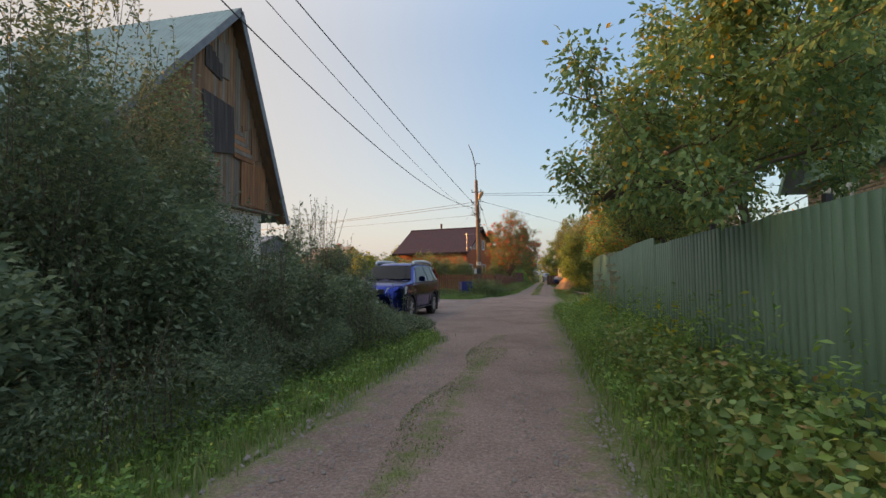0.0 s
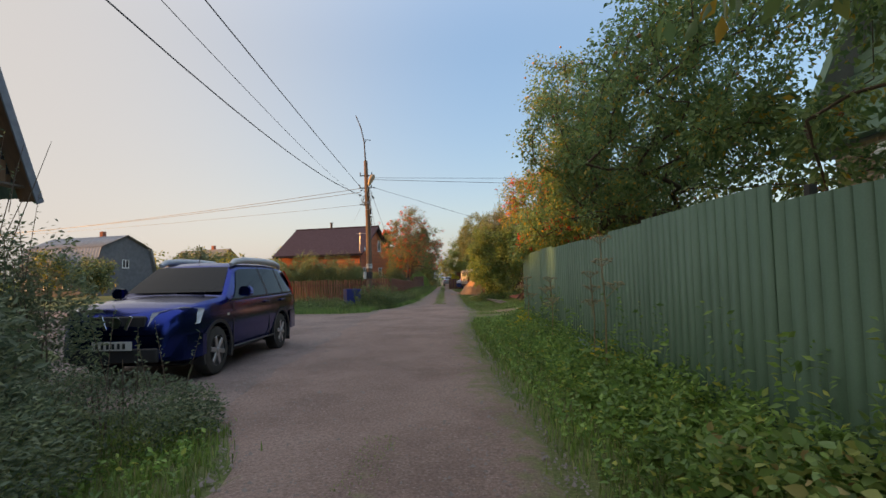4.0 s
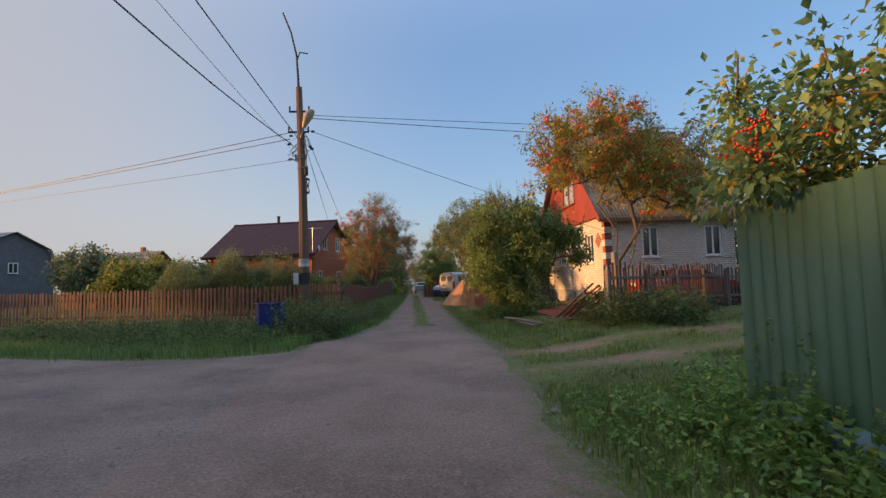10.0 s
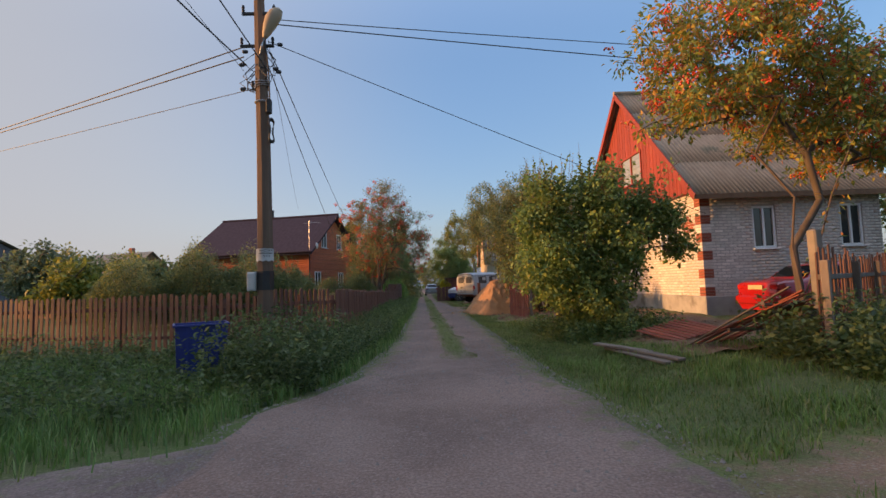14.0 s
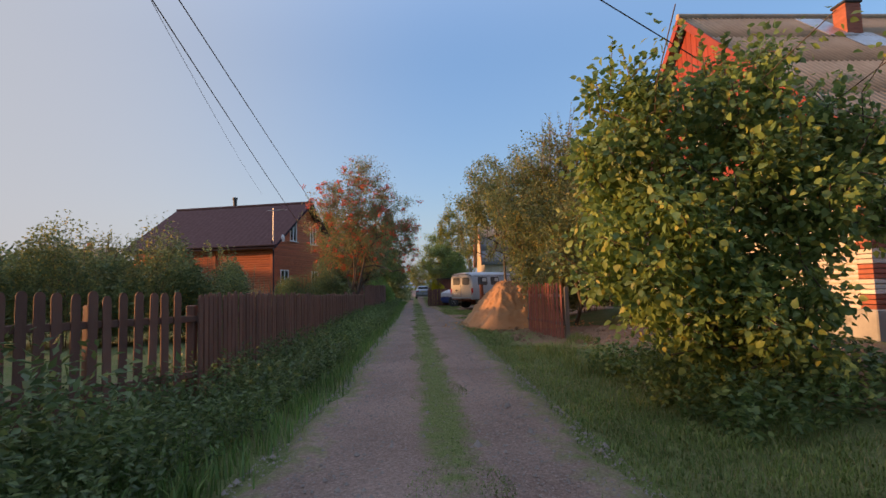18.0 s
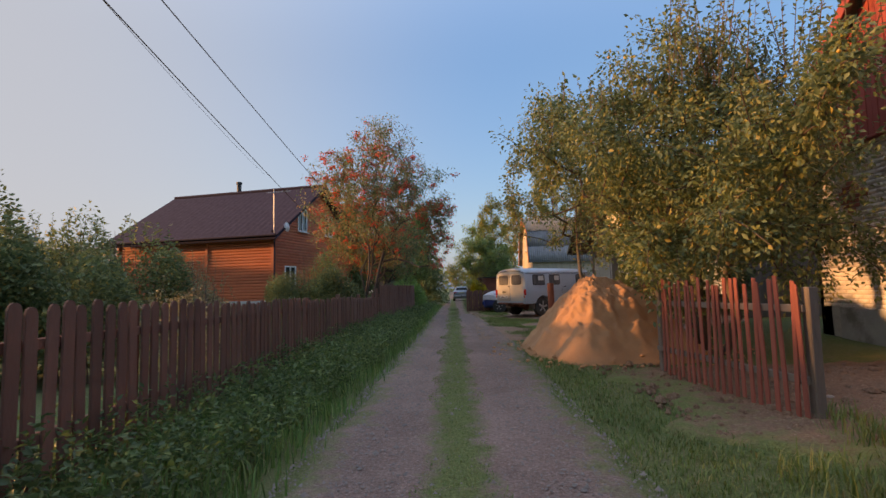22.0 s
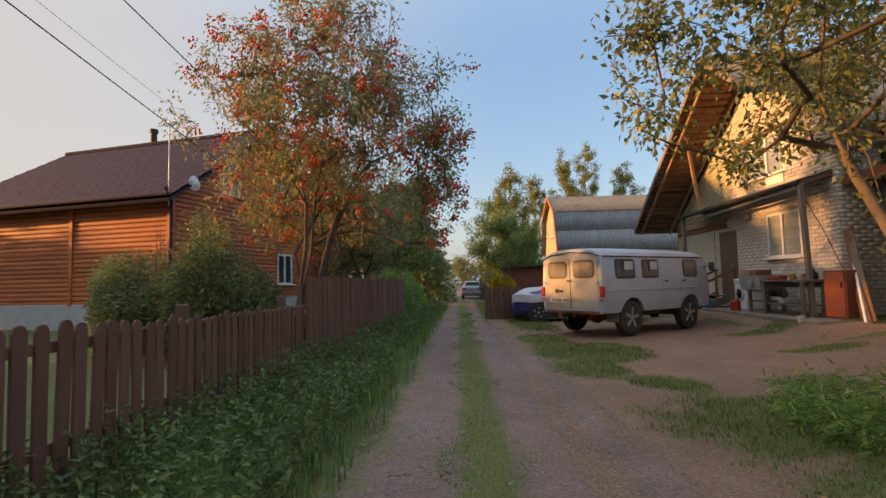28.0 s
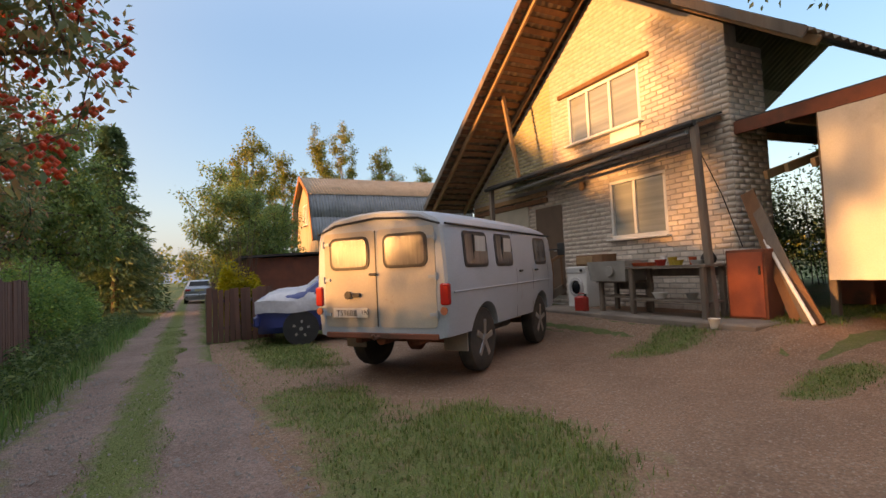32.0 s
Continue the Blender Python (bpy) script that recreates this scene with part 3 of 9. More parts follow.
def pebbles(n):
    y = rng.uniform(1.5, 58, n)
    lo, hi = road_left(y), road_right(y)
    x = lo + (hi - lo) * np.where(rng.uniform(0, 1, n) < 0.7, rng.beta(0.6, 0.6, n), rng.uniform(0, 1, n))
    x = np.where((y > 12) & (y < 25) & (rng.uniform(0, 1, n) < 0.35), rng.uniform(-9, -3, n), x)
    r = rng.gamma(1.8, 0.0034, n) + 0.002
    dirs = np.array([(1, 0, 0), (0, 1, 0), (-1, 0, 0), (0, -1, 0), (0, 0, 1)], float)
    V = dirs[None] * r[:, None, None] * rng.uniform(0.6, 1.3, (n, 5, 1))
    V += np.stack([x, y, ground_z(x, y) + 0.014], -1)[:, None]
    o = np.arange(n)[:, None] * 5
    F = np.concatenate([o + [0, 1, 4], o + [1, 2, 4], o + [2, 3, 4], o + [3, 0, 4]])
    return tagged(new("gravel", mesh_of("gravel", V.reshape(-1, 3), F, pebble_m)), "loose grit and small stones on the lane", "gravel", kind="stuff")


pebbles(60000)

# ---- trees, bushes and weeds ----
bark_m = surf("bark", (0.115, 0.085, 0.062), (0.07, 0.052, 0.04), scale=9, rough=0.95, bump=0.5, fine=35, stretch=(1, 1, 0.3))
bark_birch = surf("birch_bark", (0.45, 0.42, 0.38), (0.16, 0.14, 0.12), scale=5, rough=0.9, bump=0.3, stretch=(1, 1, 2))
twig_m = surf("twig_bark", (0.10, 0.066, 0.048), (0.14, 0.095, 0.07), scale=8, rough=0.9)
L_APPLE = leafy("apple_leaves", [(0.0, (0.085, 0.180, 0.078)), (0.45, (0.170, 0.300, 0.120)), (0.91, (0.250, 0.360, 0.130)), (0.955, (0.50, 0.36, 0.07)), (1.0, (0.64, 0.36, 0.06))])
L_ROWAN = leafy("rowan_leaves", [(0.0, (0.125, 0.190, 0.085)), (0.50, (0.205, 0.265, 0.115)), (0.76, (0.34, 0.28, 0.12)), (1.0, (0.54, 0.25, 0.13))])
L_ROWAN_GOLD = leafy("rowan_gold", [(0.0, (0.125, 0.210, 0.060)), (0.42, (0.22, 0.29, 0.072)), (0.66, (0.44, 0.36, 0.07)), (0.88, (0.62, 0.34, 0.06)), (1.0, (0.60, 0.18, 0.05))])
L_LILAC = leafy("lilac_leaves", [(0.0, (0.100, 0.180, 0.062)), (0.55, (0.190, 0.280, 0.085)), (0.88, (0.255, 0.330, 0.092)), (1.0, (0.37, 0.34, 0.08))])
L_GREY = leafy("grey_green_leaves", [(0.0, (0.092, 0.140, 0.062)), (0.6, (0.170, 0.215, 0.092)), (0.90, (0.255, 0.270, 0.100)), (1.0, (0.44, 0.32, 0.08))])
L_DARK = leafy("dark_thicket_leaves", [(0.0, (0.074, 0.120, 0.072)), (0.6, (0.130, 0.182, 0.102)), (1.0, (0.220, 0.255, 0.130))])
L_BIRCH = leafy("birch_leaves", [(0.0, (0.109, 0.156, 0.035)), (0.5, (0.187, 0.218, 0.043)), (1.0, (0.406, 0.328, 0.055))])
L_FIR = leafy("fir_needles", [(0.0, (0.055, 0.110, 0.045)), (1.0, (0.135, 0.200, 0.070))], 0.6, 0.15)
L_WEED = leafy("weed_leaves", [(0.0, (0.100, 0.215, 0.064)), (0.6, (0.180, 0.345, 0.085)), (0.93, (0.275, 0.420, 0.100)), (1.0, (0.50, 0.46, 0.09))])
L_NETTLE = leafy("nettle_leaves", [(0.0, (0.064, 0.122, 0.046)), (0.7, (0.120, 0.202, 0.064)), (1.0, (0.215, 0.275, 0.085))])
# darker copy of the nettle leaves, with shade put into their colour
L_SHADY = leafy("shaded_nettle_leaves", [(0.0, (0.058, 0.100, 0.040)), (0.7, (0.102, 0.162, 0.056)), (1.0, (0.170, 0.215, 0.074))])
L_RASP = leafy("raspberry_leaves", [(0.0, (0.120, 0.225, 0.078)), (0.55, (0.205, 0.330, 0.100)), (0.9, (0.320, 0.350, 0.100)), (1.0, (0.420, 0.220, 0.115))])
L_YELLOW = leafy("yellow_leaves", [(0.0, (0.38, 0.36, 0.035)), (0.6, (0.52, 0.43, 0.03)), (1.0, (0.60, 0.44, 0.03))])
L_TAN = leafy("fading_weed_leaves", [(0.0, (0.150, 0.150, 0.065)), (0.5, (0.270, 0.225, 0.105)), (1.0, (0.42, 0.31, 0.17))])
L_DRY = leafy("dry_stalks", [(0.0, (0.32, 0.23, 0.13)), (1.0, (0.46, 0.34, 0.20))])
berry_m = surf("rowan_berries", (0.66, 0.055, 0.025), (0.56, 0.085, 0.025), scale=3, rough=0.4, bump=0)
apple_m = surf("ripe_apples", (0.42, 0.10, 0.05), (0.40, 0.24, 0.08), scale=9, rough=0.4, bump=0)


def leaf_mesh(name, P, D, size, mat, ratio=0.55, droop=0.35, fold=0.25, rg=None, fine=False):
    """Leaves at P that point along D: two halves folded along the midrib, drooping to the tip."""
    rg = rg or rng
    n = len(P)
    D = D + rg.normal(0, 0.45, (n, 3))
    D[:, 2] -= droop
    D /= np.linalg.norm(D, axis=1, keepdims=True) + 1e-9
    R = rg.normal(size=(n, 3)) + np.array([0, 0, 1.2])
    S = np.cross(D, R)
    S /= np.linalg.norm(S, axis=1, keepdims=True) + 1e-9
    U = np.cross(S, D)
    L = (size * rg.uniform(0.55, 1.25, n))[:, None]
    W = L * ratio * 0.5
    mid = P + D * L * 0.45
    tip = P + D * L - U * L * 0.12
    if fine:
        a1, a2 = P + D * L * 0.28, P + D * L * 0.62 - U * L * 0.03
        V = np.stack([P, a1 + S * W + U * W * fold, a2 + S * W * 0.78 + U * W * fold * 0.7, tip, a2 - S * W * 0.78 + U * W * fold * 0.7, a1 - S * W + U * W * fold, a1, a2], 1).reshape(-1, 3)
        o = np.arange(n)[:, None] * 8
        F = np.concatenate([o + f for f in ([0, 1, 6], [1, 2, 7], [1, 7, 6], [2, 3, 7], [0, 6, 5], [5, 6, 7], [5, 7, 4], [4, 7, 3])])
        return mesh_of(name, V, F, mat)
    V = np.stack([P, mid + S * W + U * W * fold, tip, mid - S * W + U * W * fold], 1).reshape(-1, 3)
    o = np.arange(n)[:, None] * 4
    F = np.concatenate([o + [0, 1, 2], o + [0, 2, 3]])
    return mesh_of(name, V, F, mat)


def ball_mesh(name, P, r, mat, rg):
    """Small fruits: rough little balls."""
    n = len(P)
    dirs = np.array([(1, 0, 0), (0, 1, 0), (-1, 0, 0), (0, -1, 0), (0, 0, 1), (0, 0, -1)], float)
    V = (P[:, None] + dirs[None] * (r * rg.uniform(0.8, 1.2, n))[:, None, None]).reshape(-1, 3)
    o = np.arange(n)[:, None] * 6
    F = np.concatenate([o + f for f in ([0, 1, 4], [1, 2, 4], [2, 3, 4], [3, 0, 4], [1, 0, 5], [2, 1, 5], [3, 2, 5], [0, 3, 5])])
    return mesh_of(name, V, F, mat, True)


def inside_crown(lobes, n, rg, hollow=0.35):
    """Points in a crown made of lobes (x, y, z, rx, ry, rz), fewer in the middle, ragged at the rim."""
    vol = np.array([l[3] * l[4] * l[5] for l in lobes])
    pick = rg.choice(len(lobes), n, p=vol / vol.sum())
    d = rg.normal(size=(n, 3))
    d /= np.linalg.norm(d, axis=1, keepdims=True)
    r = hollow + (1 - hollow) * rg.uniform(0, 1, n) ** 0.6
    r *= 1 + 0.14 * rg.normal(size=n)
    lob = np.array(lobes)[pick]
    return lob[:, :3] + d * r[:, None] * lob[:, 3:]


def grow(base, lobes, tips, trunk_r, rg, stems=1, fork=0.35, spread=0.25):
    """Limbs from the base to tips spread through the crown: each tip joins the nearest limb already there. Returns tubes and tips."""
    T = inside_crown(lobes, tips, rg)
    top = np.array([np.mean([l[0] for l in lobes]), np.mean([l[1] for l in lobes]), max(l[2] + 0.5 * l[5] for l in lobes)])
    nodes, parent = [], []
    for s in range(stems):
        a = rg.uniform(0, 6.28)
        b0 = np.array(base, float) + (np.array([math.cos(a), math.sin(a), 0]) * spread * 0.4 if stems > 1 else 0)
        goal = top + (np.array([math.cos(a), math.sin(a), 0]) * spread * 3 if stems > 1 else 0)
        prev = -1
        for k in range(9):
            f = k / 8
            p = b0 * (1 - f) + goal * f + np.array([*rg.normal(0, 0.05 + 0.03 * k, 2), 0]) * (k > 0)
            nodes.append(p)
            parent.append(prev)
            prev = len(nodes) - 1
    zmin = base[2] + fork * (top[2] - base[2])
    order = np.argsort(np.linalg.norm(T - np.array([top[0], top[1], zmin]), axis=1))
    tip_ids = []
    for i in order:
        t = T[i]
        A = np.array(nodes)
        d = np.linalg.norm(A - t, axis=1) + np.maximum(0, A[:, 2] - t[2] + 0.1) * 1.5 + np.where(A[:, 2] < zmin, 4, 0)
        j = int(np.argmin(d))
        gap = np.linalg.norm(A[j] - t)
        k = max(1, int(gap / 0.35))
        prev = j
        for s in range(1, k + 1):
            f = s / k
            p = A[j] * (1 - f) + t * f + rg.normal(0, 0.05, 3) * (s < k) + np.array([0, 0, 0.12 * gap * f * (1 - f)])
            nodes.append(p)
            parent.append(prev)
            prev = len(nodes) - 1
        tip_ids.append(prev)
    n = len(nodes)
    load = np.zeros(n)
    kids = np.zeros(n, int)
    for i in range(n - 1, -1, -1):
        load[i] = max(load[i], 1.0) if kids[i] == 0 else load[i]
        if parent[i] >= 0:
            load[parent[i]] += load[i]
            kids[parent[i]] += 1
    rad = trunk_r * np.sqrt(load / load[:stems * 9].max())
    return np.array(nodes), np.array(parent), np.maximum(rad, 0.006), np.array(tip_ids)


def limb_mesh(name, nodes, parent, rad, mat, thin, thick, n=5):
    """The limbs whose radius lies in the range, as tubes from node to node."""
    V, F = [], []
    ids = [i for i in range(len(nodes)) if parent[i] >= 0 and thin <= rad[i] < thick]
    if not ids:
        ids = [i for i in range(len(nodes)) if parent[i] >= 0][:1]
    a, b = nodes[parent[ids]], nodes[ids]
    ra, rb = np.minimum(rad[parent[ids]], rad[ids] * 1.5), rad[ids]
    d = b - a
    d /= np.linalg.norm(d, axis=1, keepdims=True) + 1e-9
    ref = np.where(np.abs(d[:, 2:3]) < 0.9, np.array([[0, 0, 1.0]]), np.array([[1.0, 0, 0]]))
    s = np.cross(d, ref)
    s /= np.linalg.norm(s, axis=1, keepdims=True)
    u = np.cross(s, d)
    ang = np.arange(n) * 2 * np.pi / n
    ring = s[:, None] * np.cos(ang)[None, :, None] + u[:, None] * np.sin(ang)[None, :, None]
    V = np.concatenate([a[:, None] + ring * ra[:, None, None], (b + d * rb[:, None] * 0.4)[:, None] + ring * rb[:, None, None]], 1).reshape(-1, 3)
    o = np.arange(len(ids))[:, None] * 2 * n
    F = np.concatenate([o + [k, (k + 1) % n, n + (k + 1) % n, n + k] for k in range(n)])
    return mesh_of(name, V, F, mat, True)


def tree(name, label, base, lobes, tips=160, leaves=9000, leaf=0.09, mat=None, trunk_r=0.12, seed=1, stems=1, fork=0.35, spread=0.25, near=0.28, ratio=0.55, bark=None, berries=0, berry=None, berry_r=0.012, cluster=16, category="tree", droop=0.35, group="", fine=False, sprouts=()):
    rg = np.random.default_rng(seed)
    base = (base[0], base[1], gz(base[0], base[1]) - 0.05 if len(base) < 3 else base[2])
    th = thing(name, label, category, pose(*base), group)
    nodes, parent, rad, tip = grow(base, lobes, tips, trunk_r, rg, stems, fork, spread)
    inv = np.array(base)
    nodes = nodes - inv
    part("trunk", limb_mesh("trunk", nodes, parent, rad, bark or bark_m, trunk_r * 0.38, 9, 8), None, th)
    tagged(part("branchwork", limb_mesh("branchwork", nodes, parent, rad, twig_m, 0, trunk_r * 0.38, 4), None, th), kind="stuff")
    along = np.where(rad < trunk_r * 0.30)[0]
    along = along[parent[along] >= 0]
    wts = np.where(np.isin(along, tip), 3.0, 1.0)
    pick = rg.choice(along, leaves, p=wts / wts.sum())
    f = rg.uniform(0, 1, leaves)[:, None]
    P = nodes[pick] * f + nodes[parent[pick]] * (1 - f)
    D = rg.normal(size=(leaves, 3))
    D /= np.linalg.norm(D, axis=1, keepdims=True)
    P = P + D * (near * rg.uniform(0, 1, leaves) ** 0.7)[:, None]
    part("crown", leaf_mesh("crown", P, D, leaf, mat, ratio, droop, rg=rg, fine=fine), None, th)
    if sprouts:
        rods, Q, E = Shape(), [], []
        for x, y, z, count, wide, tall in sprouts:
            for _ in range(count):
                foot = np.array([x, y, z]) + rg.uniform(-wide, wide, 3) * [1, 1, 0.3] - inv
                rise = np.array([rg.normal(0, 0.16), rg.normal(0, 0.16), 1.0]) * tall * rg.uniform(0.45, 1.1)
                rods.tube([foot - rise * 0.4, foot + rise * 0.5, foot + rise], [0.009, 0.006, 0.002], 4, False)
                for f in np.linspace(-0.1, 1.0, 22):
                    w = rg.uniform(0, 6.28)
                    Q.append(foot + rise * f)
                    E.append((math.cos(w), math.sin(w), 0.7))
        tagged(part("shoot_tuft", rods, twig_m, th), kind="stuff")
        part("shoot_leaves", leaf_mesh("shoot_leaves", np.array(Q), np.array(E), leaf, mat, ratio, 0.1, rg=rg, fine=fine), None, th)
    if berries:
        c = nodes[rg.choice(tip, berries)] + rg.normal(0, near * 0.5, (berries, 3))
        Q = np.repeat(c, cluster, 0) + rg.normal(0, berry_r * 2.4, (berries * cluster, 3)) * [1, 1, 0.7]
        tagged(part("fruit", ball_mesh("fruit", Q, berry_r, berry or berry_m, rg), None, th), "ripe fruit in clusters", kind="stuff")
    return th


def thicket(name, label, boxes, leaves, leaf, mat, seed, stems=120, ratio=0.5, category="bush", shoots=0):
    """A dense hedge of many stems: leaves in ragged lumps over a run of boxes (x, y, rx, ry, h)."""
    rg = np.random.default_rng(seed)
    bx, by = boxes[0][0], boxes[0][1]
    base = np.array([bx, by, gz(bx, by)])
    th = thing(name, label, category, pose(*base))
    bb = np.array(boxes)
    vol = bb[:, 2] * bb[:, 3] * bb[:, 4]
    k = rg.choice(len(bb), leaves, p=vol / vol.sum())
    q = bb[k]
    ang = rg.uniform(0, 2 * np.pi, leaves)
    rr = np.sqrt(rg.uniform(0, 1, leaves)) * 0.35 + 0.65 * rg.uniform(0, 1, leaves) ** 0.4
    x, y = q[:, 0] + q[:, 2] * rr * np.cos(ang), q[:, 1] + q[:, 3] * rr * np.sin(ang)
    lump = 0.78 + 0.16 * np.sin(x * 2.7 + 1.2 * y) + 0.12 * np.sin(y * 3.9 + seed) + np.clip(0.05 * rg.normal(size=leaves), -0.1, 0.06)
    top = q[:, 4] * np.sqrt(np.maximum(0.05, 1 - 0.75 * rr ** 2)) * lump
    z = ground_z(x, y) + top * (0.06 + 0.94 * rg.uniform(0, 1, leaves) ** 0.6)
    P = np.stack([x, y, z], -1) - base
    D = np.stack([np.cos(ang), np.sin(ang), rg.uniform(-0.2, 0.9, leaves)], -1)
    part("leaves", leaf_mesh("leaves", P, D, leaf, mat, ratio, 0.2, rg=rg), None, th)
    st = Shape()
    for _ in range(stems):
        b = bb[rg.choice(len(bb), p=vol / vol.sum())]
        a, r = rg.uniform(0, 6.28), rg.uniform(0, 0.85)
        x0, y0 = b[0] + b[2] * r * math.cos(a) * 0.7, b[1] + b[3] * r * math.sin(a) * 0.7
        h = b[4] * rg.uniform(0.55, 0.95) * math.sqrt(max(0.1, 1 - 0.7 * r * r))
        z0 = gz(x0, y0)
        dx, dy = rg.normal(0, 0.18, 2) * h * 0.5
        st.tube([(x0 - bx, y0 - by, z0 - base[2] - 0.05), (x0 - bx + dx * 0.4, y0 - by + dy * 0.4, z0 - base[2] + h * 0.5), (x0 - bx + dx, y0 - by + dy, z0 - base[2] + h)], [0.014, 0.01, 0.004], 4, False)
    tagged(part("stem_tangle", st, twig_m, th), kind="stuff")
    if shoots:
        sh, Q, E = Shape(), [], []
        for _ in range(shoots):
            b = bb[rg.choice(len(bb), p=vol / vol.sum())]
            a, r = rg.uniform(0, 6.28), rg.uniform(0, 0.8)
            x0, y0 = b[0] + b[2] * r * math.cos(a), b[1] + b[3] * r * math.sin(a)
            z0 = gz(x0, y0) + b[4] * math.sqrt(max(0.1, 1 - 0.75 * r * r)) * 0.8
            h = rg.uniform(0.25, 0.7)
            lean = rg.normal(0, 0.12, 2)
            tip3 = np.array([x0 + lean[0], y0 + lean[1], z0 + h])
            sh.tube([np.array([x0, y0, z0 - 0.2]) - base, tip3 - base], [0.006, 0.002], 3, False)
            for f in np.linspace(0.1, 1, 16):
                Q.append(np.array([x0, y0, z0 - 0.1]) * (1 - f) + tip3 * f - base)
                w = rg.uniform(0, 6.28)
                E.append((math.cos(w), math.sin(w), 0.5))
        tagged(part("shoot_tuft", sh, twig_m, th), kind="stuff")
        part("shoot_leaves", leaf_mesh("shoot_leaves", np.array(Q), np.array(E), leaf, mat, ratio, 0.1, rg=rg), None, th)
    return th


def weeds(name, label, P, h, leaf, mat, seed, per=14, ratio=0.45, category="weeds", fine=False):
    """Leafy weeds rooted at P: an upright stem each, with leaves all the way up."""
    rg = np.random.default_rng(seed)
    n = len(P)
    H = h * rg.uniform(0.45, 1.25, n)
    lean = rg.normal(0, 0.18, (n, 2)) * H[:, None]
    f = np.tile(np.linspace(0.12, 1.0, per), n)
    i = np.repeat(np.arange(n), per)
    Q = P[i] + np.stack([lean[i, 0] * f, lean[i, 1] * f, H[i] * f], -1)
    a = rg.uniform(0, 6.28, n * per)
    D = np.stack([np.cos(a), np.sin(a), 0.25 + 0.5 * f], -1)
    me = leaf_mesh(name, Q, D, leaf, mat, ratio, 0.35, rg=rg, fine=fine)
    ob = tagged(new(name, me), label, category, kind="stuff")
    return ob

# ---- materials of built things ----
brick_w = surf("white_brick", (0.70, 0.62, 0.56), (0.60, 0.52, 0.46), scale=6, rough=0.9, bump=0.4, fine=90, vary=0.16, spots=(0.44, 0.36, 0.29), spot_amount=0.35)
mortar_m = surf("mortar", (0.46, 0.42, 0.38), (0.38, 0.345, 0.31), scale=12, rough=0.95, bump=0.4)
brick_r = surf("red_brick", (0.36, 0.11, 0.07), (0.28, 0.09, 0.06), scale=7, rough=0.9, bump=0.4, vary=0.18)
concrete_m = surf("grey_concrete", (0.34, 0.33, 0.31), (0.26, 0.25, 0.24), scale=3, rough=0.92, bump=0.3, spots=(0.16, 0.15, 0.13))
red_plank = surf("red_painted_planks", (0.30, 0.046, 0.034), (0.24, 0.038, 0.030), scale=5, rough=0.7, bump=0.25, stretch=(1, 1, 0.2), vary=0.14, spots=(0.26, 0.10, 0.06), spot_amount=0.34)
brown_log = surf("stained_log_siding", (0.56, 0.135, 0.050), (0.46, 0.105, 0.040), scale=4, rough=0.6, bump=0.2, stretch=(0.25, 1, 1), vary=0.13)
roof_brown = surf("brown_metal_tile", (0.052, 0.040, 0.056), (0.041, 0.032, 0.045), scale=5, rough=0.75, bump=0.05, spec=0.12)
slate_m = surf("grey_fibre_cement_sheet", (0.37, 0.275, 0.20), (0.30, 0.22, 0.16), scale=3, rough=0.95, bump=0.3, spots=(0.17, 0.16, 0.12), spot_amount=0.42)
slate_grey = surf("weathered_grey_sheet", (0.26, 0.265, 0.275), (0.20, 0.205, 0.215), scale=3, rough=0.8, bump=0.2, spots=(0.20, 0.16, 0.13), spot_amount=0.38)
old_wood = surf("weathered_boards", (0.20, 0.155, 0.125), (0.135, 0.105, 0.088), scale=6, rough=0.95, bump=0.5, stretch=(1, 1, 0.15), vary=0.2)
warm_wood = surf("brown_boards", (0.24, 0.12, 0.065), (0.17, 0.085, 0.05), scale=6, rough=0.9, bump=0.4, stretch=(1, 1, 0.2), vary=0.18)
raw_wood = surf("pale_timber", (0.40, 0.25, 0.14), (0.32, 0.19, 0.10), scale=5, rough=0.85, bump=0.3, vary=0.15)
picket_m = surf("brown_stained_picket", (0.175, 0.080, 0.056), (0.130, 0.060, 0.044), scale=6, rough=0.8, bump=0.35, stretch=(1, 1, 0.2), vary=0.22)
picket_red = surf("orange_brown_picket", (0.34, 0.090, 0.060), (0.27, 0.075, 0.052), scale=6, rough=0.85, bump=0.35, stretch=(1, 1, 0.2), vary=0.2, spots=(0.24, 0.17, 0.13), spot_amount=0.35)
green_m = surf("green_painted_sheet", (0.070, 0.152, 0.095), (0.060, 0.132, 0.083), scale=1.5, rough=0.55, spec=0.3, bump=0.05, vary=0.06, spots=(0.052, 0.118, 0.072), spot_amount=0.42, spot_scale=0.8)
white_m = surf("white_plastic_frame", (0.74, 0.74, 0.73), (0.68, 0.68, 0.67), scale=4, rough=0.45, bump=0.03)
pane_m = glassy("window_glass")
curtain_m = surf("pale_curtain", (0.50, 0.50, 0.48), (0.40, 0.40, 0.39), scale=2, rough=0.9, stretch=(6, 6, 0.3))
# pale blind behind glass; the same colour stands in for reflected sky
pale_pane_m = surf("pane_pale_blind_and_sky", (0.33, 0.36, 0.35), (0.22, 0.24, 0.24), scale=1.2, rough=0.08, bump=0, stretch=(0.3, 0.3, 9), coat=0.8, vary=0)
dark_m = surf("dark_metal", (0.03, 0.03, 0.032), (0.045, 0.043, 0.042), scale=6, rough=0.6, metal=0.4, bump=0.1)
steel_m = surf("galvanised_steel", (0.42, 0.43, 0.44), (0.34, 0.35, 0.36), scale=5, rough=0.4, metal=0.8, bump=0.05)
